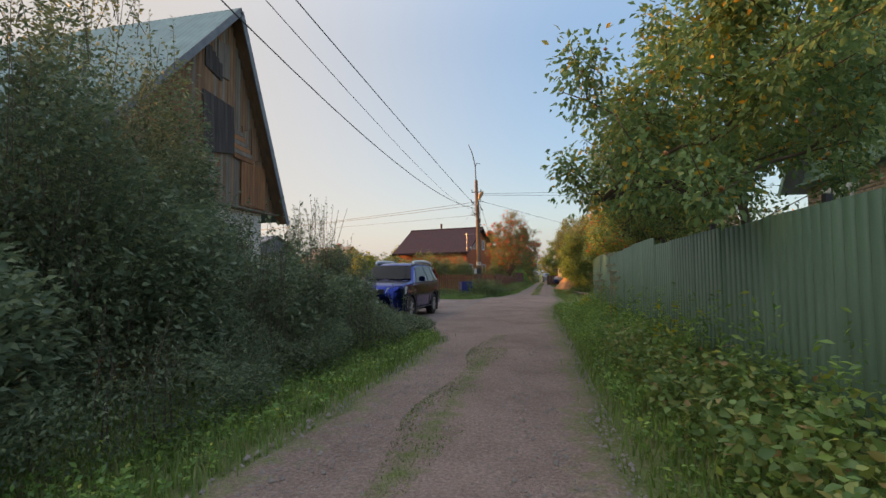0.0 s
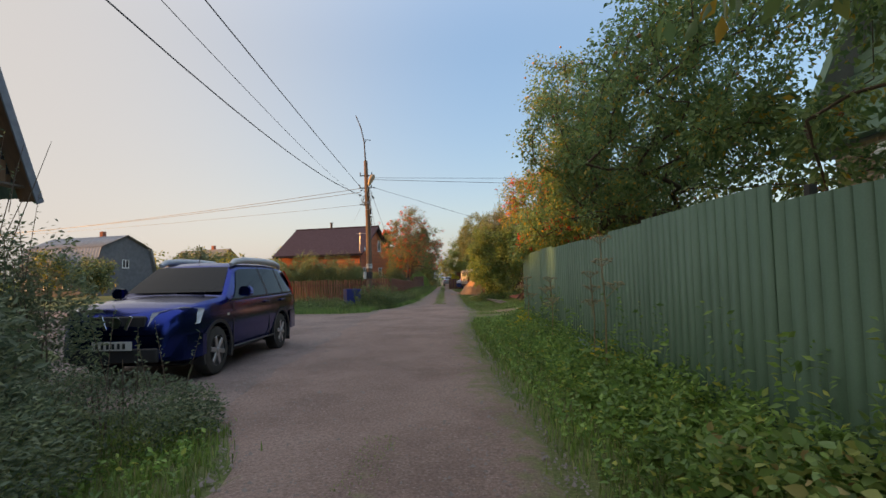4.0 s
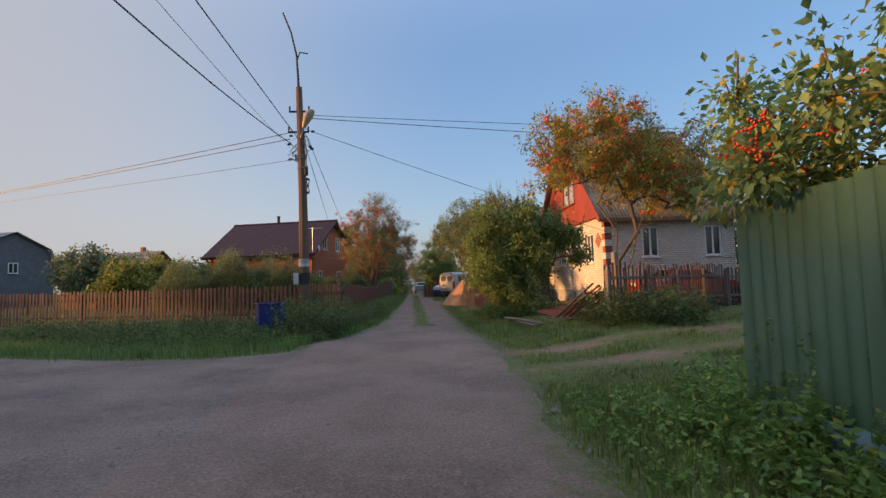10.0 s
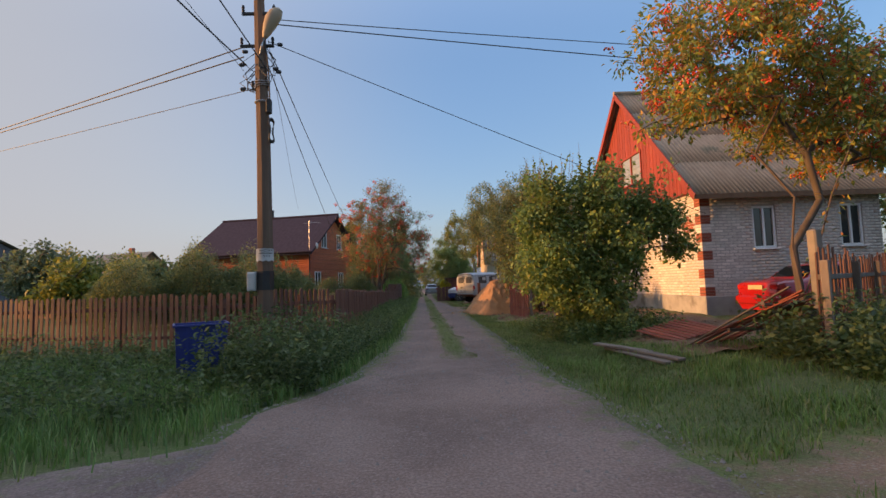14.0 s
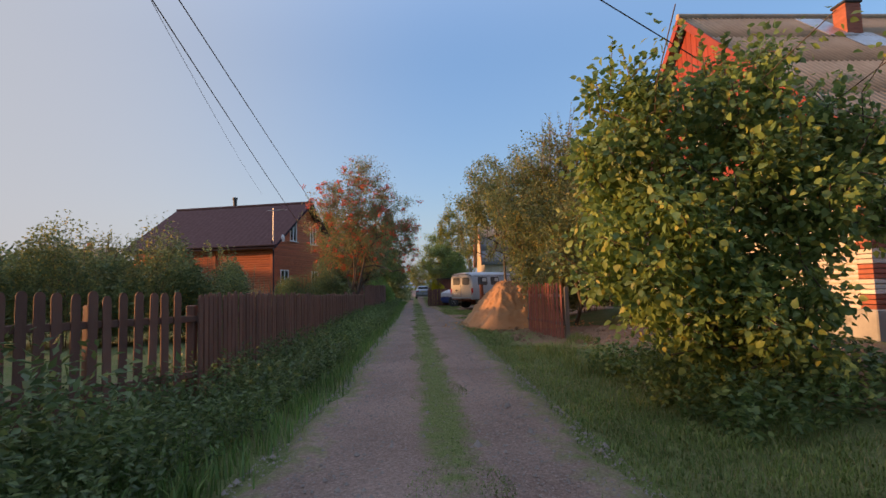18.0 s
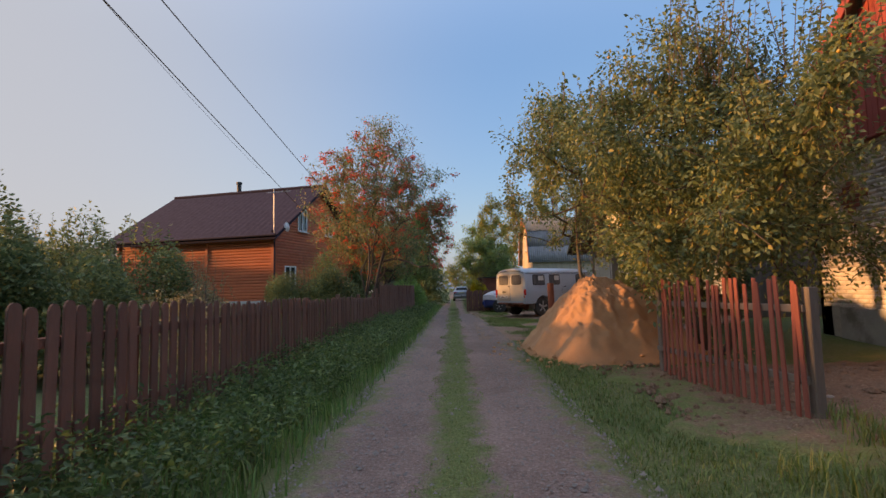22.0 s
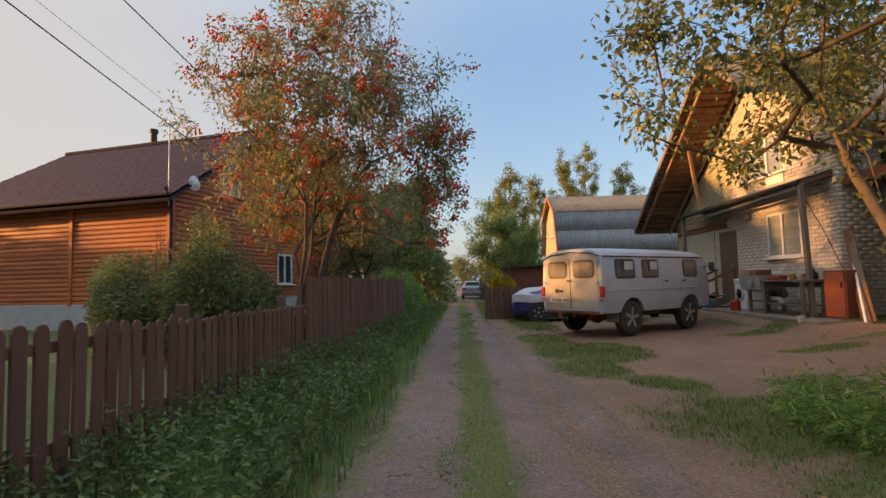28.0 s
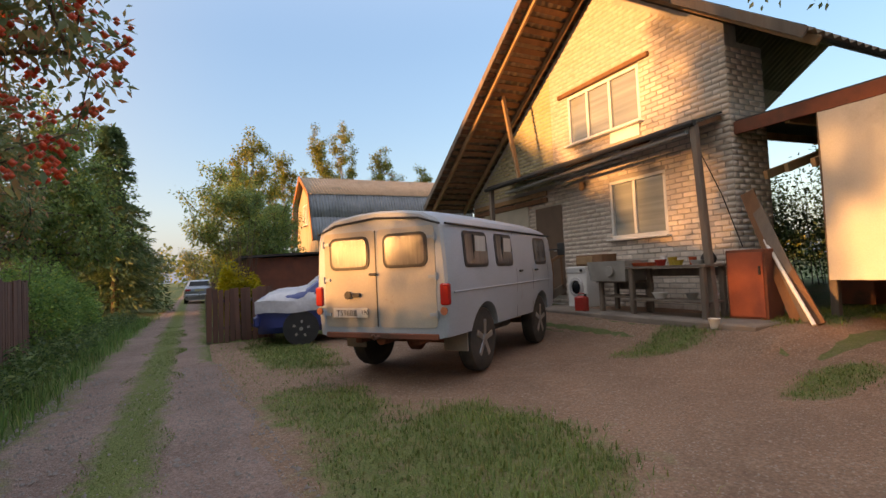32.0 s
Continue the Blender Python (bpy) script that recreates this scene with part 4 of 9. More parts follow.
pole_wood = surf("creosoted_pole", (0.165, 0.10, 0.066), (0.115, 0.072, 0.05), scale=6, rough=0.9, bump=0.5, stretch=(2, 2, 0.12))
wire_m = surf("black_cable", (0.012, 0.012, 0.013), (0.02, 0.02, 0.02), rough=0.6, bump=0)
turquoise_m = surf("blue_green_roof_sheet", (0.10, 0.22, 0.22), (0.085, 0.18, 0.185), scale=2, rough=0.55, bump=0.05)
paper_m = surf("weathered_paper", (0.62, 0.61, 0.58), (0.5, 0.5, 0.48), scale=6, rough=0.9)
bin_m = surf("blue_painted_steel", (0.012, 0.032, 0.19), (0.012, 0.026, 0.14), scale=4, rough=0.5, bump=0.08, spots=(0.03, 0.035, 0.07))
rust_m = surf("rusty_steel", (0.24, 0.075, 0.042), (0.17, 0.06, 0.04), scale=5, rough=0.9, bump=0.3, spots=(0.10, 0.05, 0.035))


def frame_window(parent, w, h, m, mat=None, bars=(0.5,), depth=0.10, pane=None, sill=True, name="window"):
    """A window of width w and height h whose middle lies at m: x across, z up, facing -y."""
    mat = mat or white_m
    win = new(name)
    win.parent = parent
    win.matrix_local = m
    t = 0.065
    fr = Shape()
    fr.box((0, 0, h / 2 - t / 2), (w, depth, t), chamfer=0.008).box((0, 0, -h / 2 + t / 2), (w, depth, t), chamfer=0.008)
    fr.box((-w / 2 + t / 2, 0, 0), (t, depth, h - 2 * t), chamfer=0.008).box((w / 2 - t / 2, 0, 0), (t, depth, h - 2 * t), chamfer=0.008)
    for b in bars:
        fr.box(((b - 0.5) * w, 0, 0), (t * 1.1, depth * 0.9, h - 2 * t), chamfer=0.008)
    part("frame", fr, mat, win)
    edges = [0.0, *bars, 1.0]
    for a, b in zip(edges, edges[1:]):
        wa, wb = (a - 0.5) * w + t * 0.6, (b - 0.5) * w - t * 0.6
        part("pane", Shape().box(((wa + wb) / 2, 0.01, 0), (wb - wa, 0.012, h - 1.6 * t)), pane or pane_m, win)
    if sill:
        part("sill", Shape().box((0, -0.05, -h / 2 - 0.025), (w + 0.12, depth + 0.16, 0.035), chamfer=0.01), mat, win)
    return win


def brick_face(parent, name, u0, u1, height_at, z0, holes, place, mat, singles=0, near=0.0, bl=0.25, bh=0.065, joint=0.013, proud=0.012, seed=1, jit=0.003):
    """A brick skin on a wall: courses from z0 up to height_at(u), with holes (u0, u1, z0, z1). place(u, z, d) gives the point of the wall
    at u along, z up, d out. The pieces nearest to u = near are parts of their own; the rest is one mesh."""
    rg = random.Random(seed)
    lot = []
    row, z = 0, z0
    top = max(height_at(u0 + (u1 - u0) * k / 20) for k in range(21))
    while z + bh < top:
        u = u0 - (bl + joint) / 2 * (row % 2)
        while u < u1:
            a, b = max(u, u0), min(u + bl, u1)
            if b - a > 0.04 and z + bh < min(height_at(a), height_at(b)):
                spans = [(a, b)]
                for h0, h1, k0, k1 in holes:
                    if z + bh > k0 and z < k1:
                        nxt = []
                        for p, q in spans:
                            if q <= h0 or p >= h1:
                                nxt.append((p, q))
                            else:
                                if h0 - p > 0.03:
                                    nxt.append((p, h0))
                                if q - h1 > 0.03:
                                    nxt.append((h1, q))
                        spans = nxt
                lot += [(p, q, z) for p, q in spans]
            u += bl + joint
        row += 1
        z += bh + joint
    lot.sort(key=lambda s: abs((s[0] + s[1]) / 2 - near) + 0.3 * abs(s[2] - 1.6))

    def solid(sh, p, q, zz):
        d = proud + rg.uniform(-jit, jit)
        c = 0.006
        o = [place(p, zz, -0.01), place(q, zz, -0.01), place(q, zz + bh, -0.01), place(p, zz + bh, -0.01)]
        i = [place(p + c, zz + c, d), place(q - c, zz + c, d), place(q - c, zz + bh - c, d), place(p + c, zz + bh - c, d)]
        sh.add(o + i, [[4, 5, 6, 7], [0, 1, 5, 4], [1, 2, 6, 5], [2, 3, 7, 6], [3, 0, 4, 7]])
    for p, q, zz in lot[:singles]:
        sh = Shape()
        solid(sh, p, q, zz)
        SINGLES.append(("brick", sh, mat, parent))
    rest = Shape()
    for p, q, zz in lot[singles:]:
        solid(rest, p, q, zz)
    if rest.v:
        ob = part(name, mesh_of(name, rest.v, np.array(rest.f), mat), None, parent)
        ob["kind"] = "stuff"


SINGLES = []          # pieces to be linked last


def wall_with_holes(sh, poly_top, u0, u1, zb, holes, place, thick):
    """A wall between u0 and u1 from zb up to poly_top(u), open at the holes, built of columns of solid."""
    cuts = sorted({u0, u1, *[h[0] for h in holes], *[h[1] for h in holes], *poly_top[1]})
    cuts = [c for c in cuts if u0 <= c <= u1]
    for a, b in zip(cuts, cuts[1:]):
        if b - a < 1e-4:
            continue
        mid = (a + b) / 2
        gaps = sorted((h[2], h[3]) for h in holes if h[0] <= mid <= h[1])
        lo = zb
        spans = []
        for g0, g1 in gaps:
            spans.append((lo, g0, False))
            lo = g1
        spans.append((lo, None, True))
        for s0, s1, last in spans:
            za, zb2 = (poly_top[0](a), poly_top[0](b)) if last else (s1, s1)
            if max(za, zb2) - s0 < 0.01:
                continue
            q = [(a, s0), (b, s0), (b, max(zb2, s0 + 0.005)), (a, max(za, s0 + 0.005))]
            vs = [place(u, z, 0) for u, z in q] + [place(u, z, -thick) for u, z in q]
            sh.add(vs, [[0, 1, 2, 3], [7, 6, 5, 4], [0, 4, 5, 1], [1, 5, 6, 2], [2, 6, 7, 3], [3, 7, 4, 0]])
    return sh


def wavy_roof(name, corner, along, down, n_waves, amp, rows, mat, parent, thick=0.012, per=8):
    """A corrugated slope: corner, the vector along the ridge and the vector down the slope; each row of sheets is one part and laps the next."""
    a, d = Vector(along), Vector(down)
    nrm = a.cross(d).normalized()
    nrm = nrm if nrm.z > 0 else -nrm
    for r in range(rows):
        f0, f1 = r / rows - (0.02 if r else 0), (r + 1) / rows
        k = n_waves * per
        V = []
        for side in (0, 1):
            for f, lift in ((f0, 0.0 if r == 0 else -0.0), (f1, 0.006 if rows > 1 else 0.03)):
                for i in range(k + 1):
                    h = amp * math.cos(2 * math.pi * i / per)
                    V.append(Vector(corner) + a * (i / k) + d * f + nrm * (h + lift - side * thick))
        o = k + 1
        F = [[i, i + 1, o + i + 1, o + i] for i in range(k)] + [[2 * o + i + 1, 2 * o + i, 3 * o + i, 3 * o + i + 1] for i in range(k)]
        F += [[o + i, o + i + 1, 3 * o + i + 1, 3 * o + i] for i in range(k)] + [[i + 1, i, 2 * o + i, 2 * o + i + 1] for i in range(k)]
        part(name, mesh_of(name, V, np.array(F), mat, False), None, parent)


# ---- green sheet fence ----
GF0, GF1 = Vector((2.42, -6.0)), Vector((1.46, 20.05))
fence_dir = (GF1 - GF0).normalized()


def sheet_mesh(length, height, pitch=0.1425, deep=0.016):
    """A profiled steel sheet: broad flats with narrow grooves, standing along x, facing -y."""
    prof = []
    n = int(round(length / pitch))
    for i in range(n):
        x = i * pitch
        prof += [(x, 0.0), (x + pitch * 0.88, 0.0), (x + pitch * 0.92, deep), (x + pitch * 0.97, deep)]
    prof.append((n * pitch, 0.0))
    V = [(x, y, z) for z in (0.0, height) for x, y in prof] + [(x, y + 0.004, z) for z in (0.0, height) for x, y in prof]
    k = len(prof)
    F = [[i, i + 1, k + i + 1, k + i] for i in range(k - 1)] + [[2 * k + i + 1, 2 * k + i, 3 * k + i, 3 * k + i + 1] for i in range(k - 1)]
    F += [[k + i, k + i + 1, 3 * k + i + 1, 3 * k + i] for i in range(k - 1)]
    return mesh_of("sheet", V, np.array(F), green_m)


gfence = thing("metal_fence", "tall green painted profiled steel sheet fence", "fence", pose(GF0.x, GF0.y, 0, 0, 0, math.degrees(math.atan2(fence_dir.y, fence_dir.x))))
sheet = sheet_mesh(1.14, 1.86)
total = (GF1 - GF0).length
k = int(total / 1.14)
step = total / (k + 0.0)
for i in range(k + 1):
    u = i * 1.14
    if u + 1.14 > total + 0.2:
        break
    w = GF0 + fence_dir * (u + 0.5)
    dz = -0.10 if u < 15.9 else (0.04 - 0.011 * (u - 15.9) if u < 22.3 else 0.05 - 0.035 * (u - 22.3))
    part("sheet", sheet, None, gfence, m=pose(u + 1.14, random.uniform(-0.004, 0.004), gz(w.x, w.y) - 0.03 + dz + random.uniform(-0.01, 0.01), 0, 0, 180))
for u in np.arange(0.1, total, 2.6):
    w = GF0 + fence_dir * float(u)
    part("post", Shape().box((0, -0.10, 0.95), (0.06, 0.06, 1.85), chamfer=0.006), dark_m, gfence, m=pose(float(u), 0, gz(w.x, w.y) - 0.05))
strip_m = surf("faded_blue_strip", (0.09, 0.22, 0.27), (0.14, 0.26, 0.33), scale=7, rough=0.35, bump=0.3, fine=25)
for u in np.arange(19.5, total - 0.4, 1.3):
    w = GF0 + fence_dir * float(u)
    part("foot_strip", Shape().loft([[(k * 0.11, 0.045 + 0.014 * math.sin(k * 1.7 + float(u)) + q * 0.05, 0.20 - q * 0.17 + 0.012 * math.sin(k * 2.1)) for k in range(13)] for q in (0, 0.5, 1)], False, False), strip_m, gfence, "faded blue plastic strip", m=pose(float(u), 0.0, gz(w.x, w.y) - 0.02))
for zr in (0.5, 1.6):
    part("rail", Shape().box((total / 2, -0.05, zr), (total, 0.04, 0.05)), dark_m, gfence)
gback = thing("metal_fence", "green sheet fence returning from the corner", "fence", pose(1.52, 20.10, -0.05, 0, 0, 0))
for i in range(8):
    part("sheet", sheet, None, gback, m=pose(1.14 + i * 1.14 - 1.14, 0.0, gz(2 + i, 20.2) - 0.03))
part("post", Shape().box((0.02, 0.08, 0.95), (0.08, 0.08, 2.0), chamfer=0.006), dark_m, gback)


# ---- picket fences ----
def picket_mesh(w, h, t, mat, pointed=True):
    s = Shape()
    hw = w / 2
    out = [(-hw, 0, 0), (hw, 0, 0), (hw, 0, h - 0.045), (hw * 0.72, 0, h - 0.012), (hw * 0.3, 0, h), (-hw * 0.3, 0, h), (-hw * 0.72, 0, h - 0.012), (-hw, 0, h - 0.045)] if pointed else [(-hw, 0, 0), (hw, 0, 0), (hw, 0, h), (-hw, 0, h - 0.01)]
    s.prism(out, (0, -t / 2, 0), (0, t, 0))
    return s.mesh("picket", mat, bevel=0.003)


def picket_fence(label, a, b, pitch, w, h, mat, post_mat, posts=2.4, group="", jitter=0.012, gaps=(), pointed=True, side=1, step=None, thick=0.02):
    a, b = Vector(a), Vector(b)
    d = (b - a).normalized()
    n = int((b - a).length / pitch)
    f = thing("picket_fence", label, "fence", pose(a.x, a.y, 0, 0, 0, math.degrees(math.atan2(d.y, d.x))), group)
    meshes = [picket_mesh(w * k, h * q, thick, mat, pointed) for k, q in ((1, 1), (0.95, 0.985), (1.04, 1.012))]
    zs = []
    for i in range(n):
        u = i * pitch
        p = a + d * u
        z = gz(p.x, p.y) + 0.03
        zs.append(z)
        if any(g0 < u < g1 for g0, g1 in gaps):
            continue
        part("picket", random.choice(meshes), None, f, m=pose(u + random.uniform(-0.2, 0.2) * jitter, -0.035 * side, z + random.uniform(-1, 1) * jitter * 1.5 + (step(u) if step else 0), random.uniform(-0.6, 0.6), random.uniform(-1, 1) * jitter * 70))
    L = (b - a).length
    for i in range(int(L / posts) + 1):
        u = min(i * posts, L)
        p = a + d * u
        part("post", Shape().box((0, 0.03 * side, h * 0.48), (0.09, 0.09, h * 0.98), chamfer=0.008), post_mat, f, m=pose(u, 0.03 * side, gz(p.x, p.y) - 0.05))
    for zr in (0.28, 0.78):
        z0, z1 = gz(a.x, a.y), gz(b.x, b.y)
        part("rail", Shape().beam((0, 0, z0 + h * zr), (L, 0, z1 + h * zr), 0.045, 0.07, chamfer=0.006), post_mat, f)
    return f


picket_fence("weathered dark brown picket fence along the side road", (-17.5, 34.8), (-5.1, 31.5), 0.145, 0.086, 1.18, picket_m, picket_m, side=1)
picket_fence("dark brown picket fence beside the utility pole", (-5.1, 31.5), (-3.95, 33.3), 0.135, 0.080, 1.2, picket_m, picket_m, posts=1.1, side=1)
picket_fence("long dark brown picket fence beside the lane", (-3.95, 33.3), (-4.12, 50.9), 0.138, 0.096, 1.17, picket_m, picket_m, side=1, group="pickets", step=lambda u: -0.018 * max(0.0, u - 2.0))
picket_fence("taller close-boarded brown fence beside the lane", (-4.12, 50.9), (-3.80, 60.5), 0.105, 0.095, 1.34, picket_m, picket_m, side=1, group="pickets", jitter=0.02, pointed=False)
picket_fence("low dark board fence in front of the yellow bush", (-0.95, 60.9), (0.45, 61.05), 0.112, 0.10, 1.12, picket_m, old_wood, posts=1.3, jitter=0.02, pointed=False, side=1)
picket_fence("reddish brown picket fence beside the lane", (1.68, 38.5), (1.46, 41.2), 0.118, 0.056, 1.25, picket_red, old_wood, posts=2.7, thick=0.014, jitter=0.045, pointed=False, side=-1)
picket_fence("leaning dark picket fence in front of the red house", (3.15, 27.75), (9.5, 33.0), 0.16, 0.075, 1.38, picket_m, old_wood, posts=2.0, jitter=0.05, side=-1, pointed=False)
picket_fence("sagging dark picket fence beside the dirt track", (9.5, 33.0), (19.5, 36.2), 0.17, 0.075, 1.3, picket_m, old_wood, posts=2.0, jitter=0.07, side=-1, pointed=False)
tagged(part("fence_post", Shape().box((0, 0, 0.85), (0.14, 0.14, 1.84), chamfer=0.02), surf("stained_concrete", (0.23, 0.19, 0.155), (0.165, 0.14, 0.115), scale=4, rough=0.95, bump=0.4), None, m=pose(3.75, 28.5, gz(3.75, 28.5) - 0.05, 1, -2, 12)), "thick grey concrete fence post in weeds", "post")
tagged(part("fence_post", Shape().tube([(0, 0, -0.1), (0.005, 0, 0.7), (0, 0.01, 1.35)], [0.075, 0.072, 0.07], 12), rust_m, None, m=pose(0.66, 44.95, 0), smooth=True), "rust-brown steel gate post beside the sand heap", "post")

# ---- utility pole and cables ----
PX, PY = -4.66, 30.55
pole = thing("utility_pole", "leaning brown wooden utility pole with street lamp", "utility pole", pose(PX, PY, gz(PX, PY)) @ Matrix.Diagonal((1, 1, 1.045, 1)))
part("shaft", Shape().tube([(0, 0, -0.3), (0.0, 0.05, 1.9), (-0.03, 0.1, 3.7), (-0.10, 0.18, 5.6), (-0.14, 0.22, 6.85)], [0.148, 0.14, 0.126, 0.108, 0.092], 8), pole_wood, pole, smooth=True)
part("mast", Shape().tube([(-0.14, 0.22, 6.5), (-0.16, 0.22, 7.1), (-0.20, 0.22, 7.8), (-0.36, 0.22, 8.5), (-0.60, 0.22, 9.1)], [0.045, 0.035, 0.03, 0.028, 0.022], 8), dark_m, pole, smooth=True)
part("bracket", Shape().tube([(-0.19, 0.22, 7.65), (-0.10, 0.22, 7.90), (0.14, 0.22, 7.86)], 0.018, 6), dark_m, pole, smooth=True)
for zc, wc, dx in ((6.12, 0.62, -0.02), (5.52, 0.62, -0.05), (4.72, 0.30, 0.0)):
    arm = part("crossarm", Shape().box((-0.1 + dx, 0.16, zc), (wc, 0.05, 0.05), chamfer=0.006), dark_m, pole)
    for sx in (-1, 1):
        part("insulator", Shape().lathe([(0.012, -0.06), (0.03, -0.03), (0.022, 0.0), (0.032, 0.03), (0.018, 0.07)], (-0.1 + dx + sx * wc * 0.46, 0.16, zc + 0.09), 10), dark_m, arm, smooth=True)
part("street_lamp", Shape().loft([[(0.04 + 0.10 * math.cos(a) * r + x, 0.02 + 0.085 * math.sin(a) * r, 5.86 + z) for a in np.linspace(0, 2 * math.pi, 14, endpoint=False)] for x, z, r in ((0.00, -0.26, 0.45), (0.03, -0.18, 0.8), (0.10, -0.02, 1.3), (0.16, 0.12, 1.5), (0.20, 0.22, 1.25), (0.22, 0.27, 0.6))]), surf("lamp_housing", (0.46, 0.33, 0.2), (0.38, 0.27, 0.17), rough=0.5), pole, "beige street lamp housing", smooth=True)
part("lamp_arm", Shape().tube([(-0.10, 0.12, 5.25), (-0.02, 0.02, 5.45), (0.04, 0.02, 5.65)], 0.022, 8), steel_m, pole, smooth=True)
for k in range(3):
    part("lashing", Shape().tube([(-0.06 + 0.135 * math.cos(a), 0.14 + 0.135 * math.sin(a), 4.86 - 0.06 * k + 0.03 * math.sin(a + k)) for a in np.linspace(0, 2 * math.pi, 15)], 0.008, 5, False), steel_m, pole, "pale wire lashing")
part("strap", Shape().tube([(-0.045 + 0.132 * math.cos(a), 0.11 + 0.132 * math.sin(a), 4.46) for a in np.linspace(0, 2 * math.pi, 15)], 0.012, 5, False), steel_m, pole, "steel strap")
part("junction_clamp", Shape().box((0.10, 0.02, 4.36), (0.09, 0.11, 0.26), chamfer=0.015), dark_m, pole)
coil = Shape()
for r in (0.17, 0.15, 0.19):
    coil.tube([(0.14 + 0.02 * math.sin(3 * a) + 0.09 * r * math.sin(a), 0.02 + r * 0.5 * math.sin(a), 3.93 + r * math.cos(a) * 1.15) for a in np.linspace(0, 2 * math.pi, 22)], 0.012, 5, False)
part("cable_coil", coil, wire_m, pole, smooth=True)
part("cable_run", Shape().tube([(0.12, 0.0, 4.45), (0.10, 0.03, 4.9), (0.06, 0.06, 5.3), (0.0, 0.10, 5.6)], 0.014, 6), wire_m, pole, smooth=True)
rgp = random.Random(31)
for k in range(11):                                 # loose jumpers and clamps among the crossarms
    a0, z0 = rgp.uniform(2.6, 6.6), rgp.uniform(5.0, 5.5)
    d0, d1 = rgp.uniform(0.2, 0.42), rgp.uniform(0.12, 0.3)
    pts = [(-0.08 + 0.11 * math.cos(a0), 0.14 + 0.11 * math.sin(a0), z0), (-0.08 + d0 * math.cos(a0), 0.14 + 0.5 * d0 * math.sin(a0), z0 - 0.16), (-0.08 + d1 * math.cos(a0 + 0.5), 0.14 + 0.5 * d1 * math.sin(a0 + 0.5), z0 - 0.34), (-0.06, 0.05, z0 - 0.42)]
    part("jumper_wire", Shape().tube(pts, 0.008, 5, False), wire_m, pole, smooth=True)
for x, z in ((0.20, 5.08), (0.25, 5.02), (-0.36, 5.40), (-0.42, 5.16), (0.28, 5.52), (-0.40, 4.72)):
    part("cable_clamp", Shape().box((x, 0.12, z), (0.10, 0.05, 0.06), chamfer=0.012), dark_m, pole)
part("meter_box", Shape().box((-0.205, -0.04, 1.32), (0.15, 0.14, 0.32), chamfer=0.012).box((-0.20, -0.115, 1.32), (0.105, 0.015, 0.27), chamfer=0.006), surf("grey_box", (0.5, 0.49, 0.46), (0.42, 0.41, 0.39), rough=0.6), pole, "pale grey meter box")
part("sleeve", Shape().loft([[(0.152 * math.cos(a), 0.04 + 0.152 * math.sin(a), z) for a in np.linspace(0, 2 * math.pi, 8, endpoint=False)] for z in (1.17, 1.49)]), dark_m, pole, "dark sheet sleeve strapped round the pole")
notice = part("notice", Shape().loft([[(0.153 * math.cos(a), 0.048 + 0.153 * math.sin(a), z + 0.012 * math.sin(9 * a) * (z < 1.7)) for a in np.linspace(math.pi * 1.10, math.pi * 1.98, 15)] for z in (1.66, 1.72, 1.87)], False, False), paper_m, pole, "torn white paper notices")


def letter_mesh(ch, size):
    """One flat printed character."""
    cu = bpy.data.curves.new("letter", 'FONT')
    cu.body, cu.size, cu.extrude = ch, size, 0.0008
    tmp = new("letter", cu)
    me = bpy.data.meshes.new_from_object(tmp.evaluated_get(bpy.context.evaluated_depsgraph_get()))
    bpy.data.objects.remove(tmp, do_unlink=True)
    me.materials.clear()
    me.materials.append(wire_m)
    return me


for word, z, size, mid in (("\u0427\u0418\u0421\u0422\u041a\u0410", 1.815, 0.056, 292), ("093", 1.725, 0.050, 297)):
    for k, ch in enumerate(word):
        a = mid + (k - (len(word) - 1) / 2) * 15.5
        part("letter", letter_mesh(ch, size), None, notice, m=pose(0.1545 * math.cos(radians(a)), 0.048 + 0.1545 * math.sin(radians(a)), z, 90, 0, a + 90) @ Matrix.Translation((-size * 0.33, 0, 0)))
for k in range(9):
    a = radians(252 + k * 10)
    part("print", Shape().box((0, 0, 0), (0.022, 0.003, 0.014)), wire_m, notice, m=pose(0.1545 * math.cos(a), 0.048 + 0.1545 * math.sin(a), 1.79, 0, 0, math.degrees(a) + 90))


def cable(label, a, b, sag, r=0.011, lift=None):
    a, b = Vector(a), Vector(b)
    pts = []
    for i in range(25):
        f = i / 24
        p = a.lerp(b, f)
        p.z -= sag * 4 * f * (1 - f)
        pts.append(p - a)
    ob = part("cable", Shape().tube(pts, r, 5, False), wire_m, None, m=Matrix.Translation(a), smooth=True)
    return tagged(ob, label, "cable", group="overhead cables")


PT = Vector((PX - 0.1, PY + 0.16, 0.24))
cable("black overhead cable along the lane", PT + Vector((0.15, 0, 5.17)), (-3.58, -12, 6.6), 0.26)
cable("black overhead cable along the lane", PT + Vector((-0.25, 0, 5.30)), (-5.86, -12, 10.5), 2.27, 0.013)
cable("thin grey overhead cable along the lane", PT + Vector((-0.3, 0, 5.19)), (-0.65, -12, 3.72), 0.86, 0.004)
cable("pair of overhead cables crossing to the far houses", PT + Vector((-0.3, 0, 5.65)), (-42, 49.72, 6.07), 0.2, 0.012)
cable("pair of overhead cables crossing to the far houses", PT + Vector((-0.3, 0, 5.46)), (-42, 49.24, 6.07), 0.2, 0.012)
cable("thin overhead cable to the far houses", PT + Vector((-0.2, 0, 4.83)), (-42, 48.86, 5.85), 0.15, 0.007)
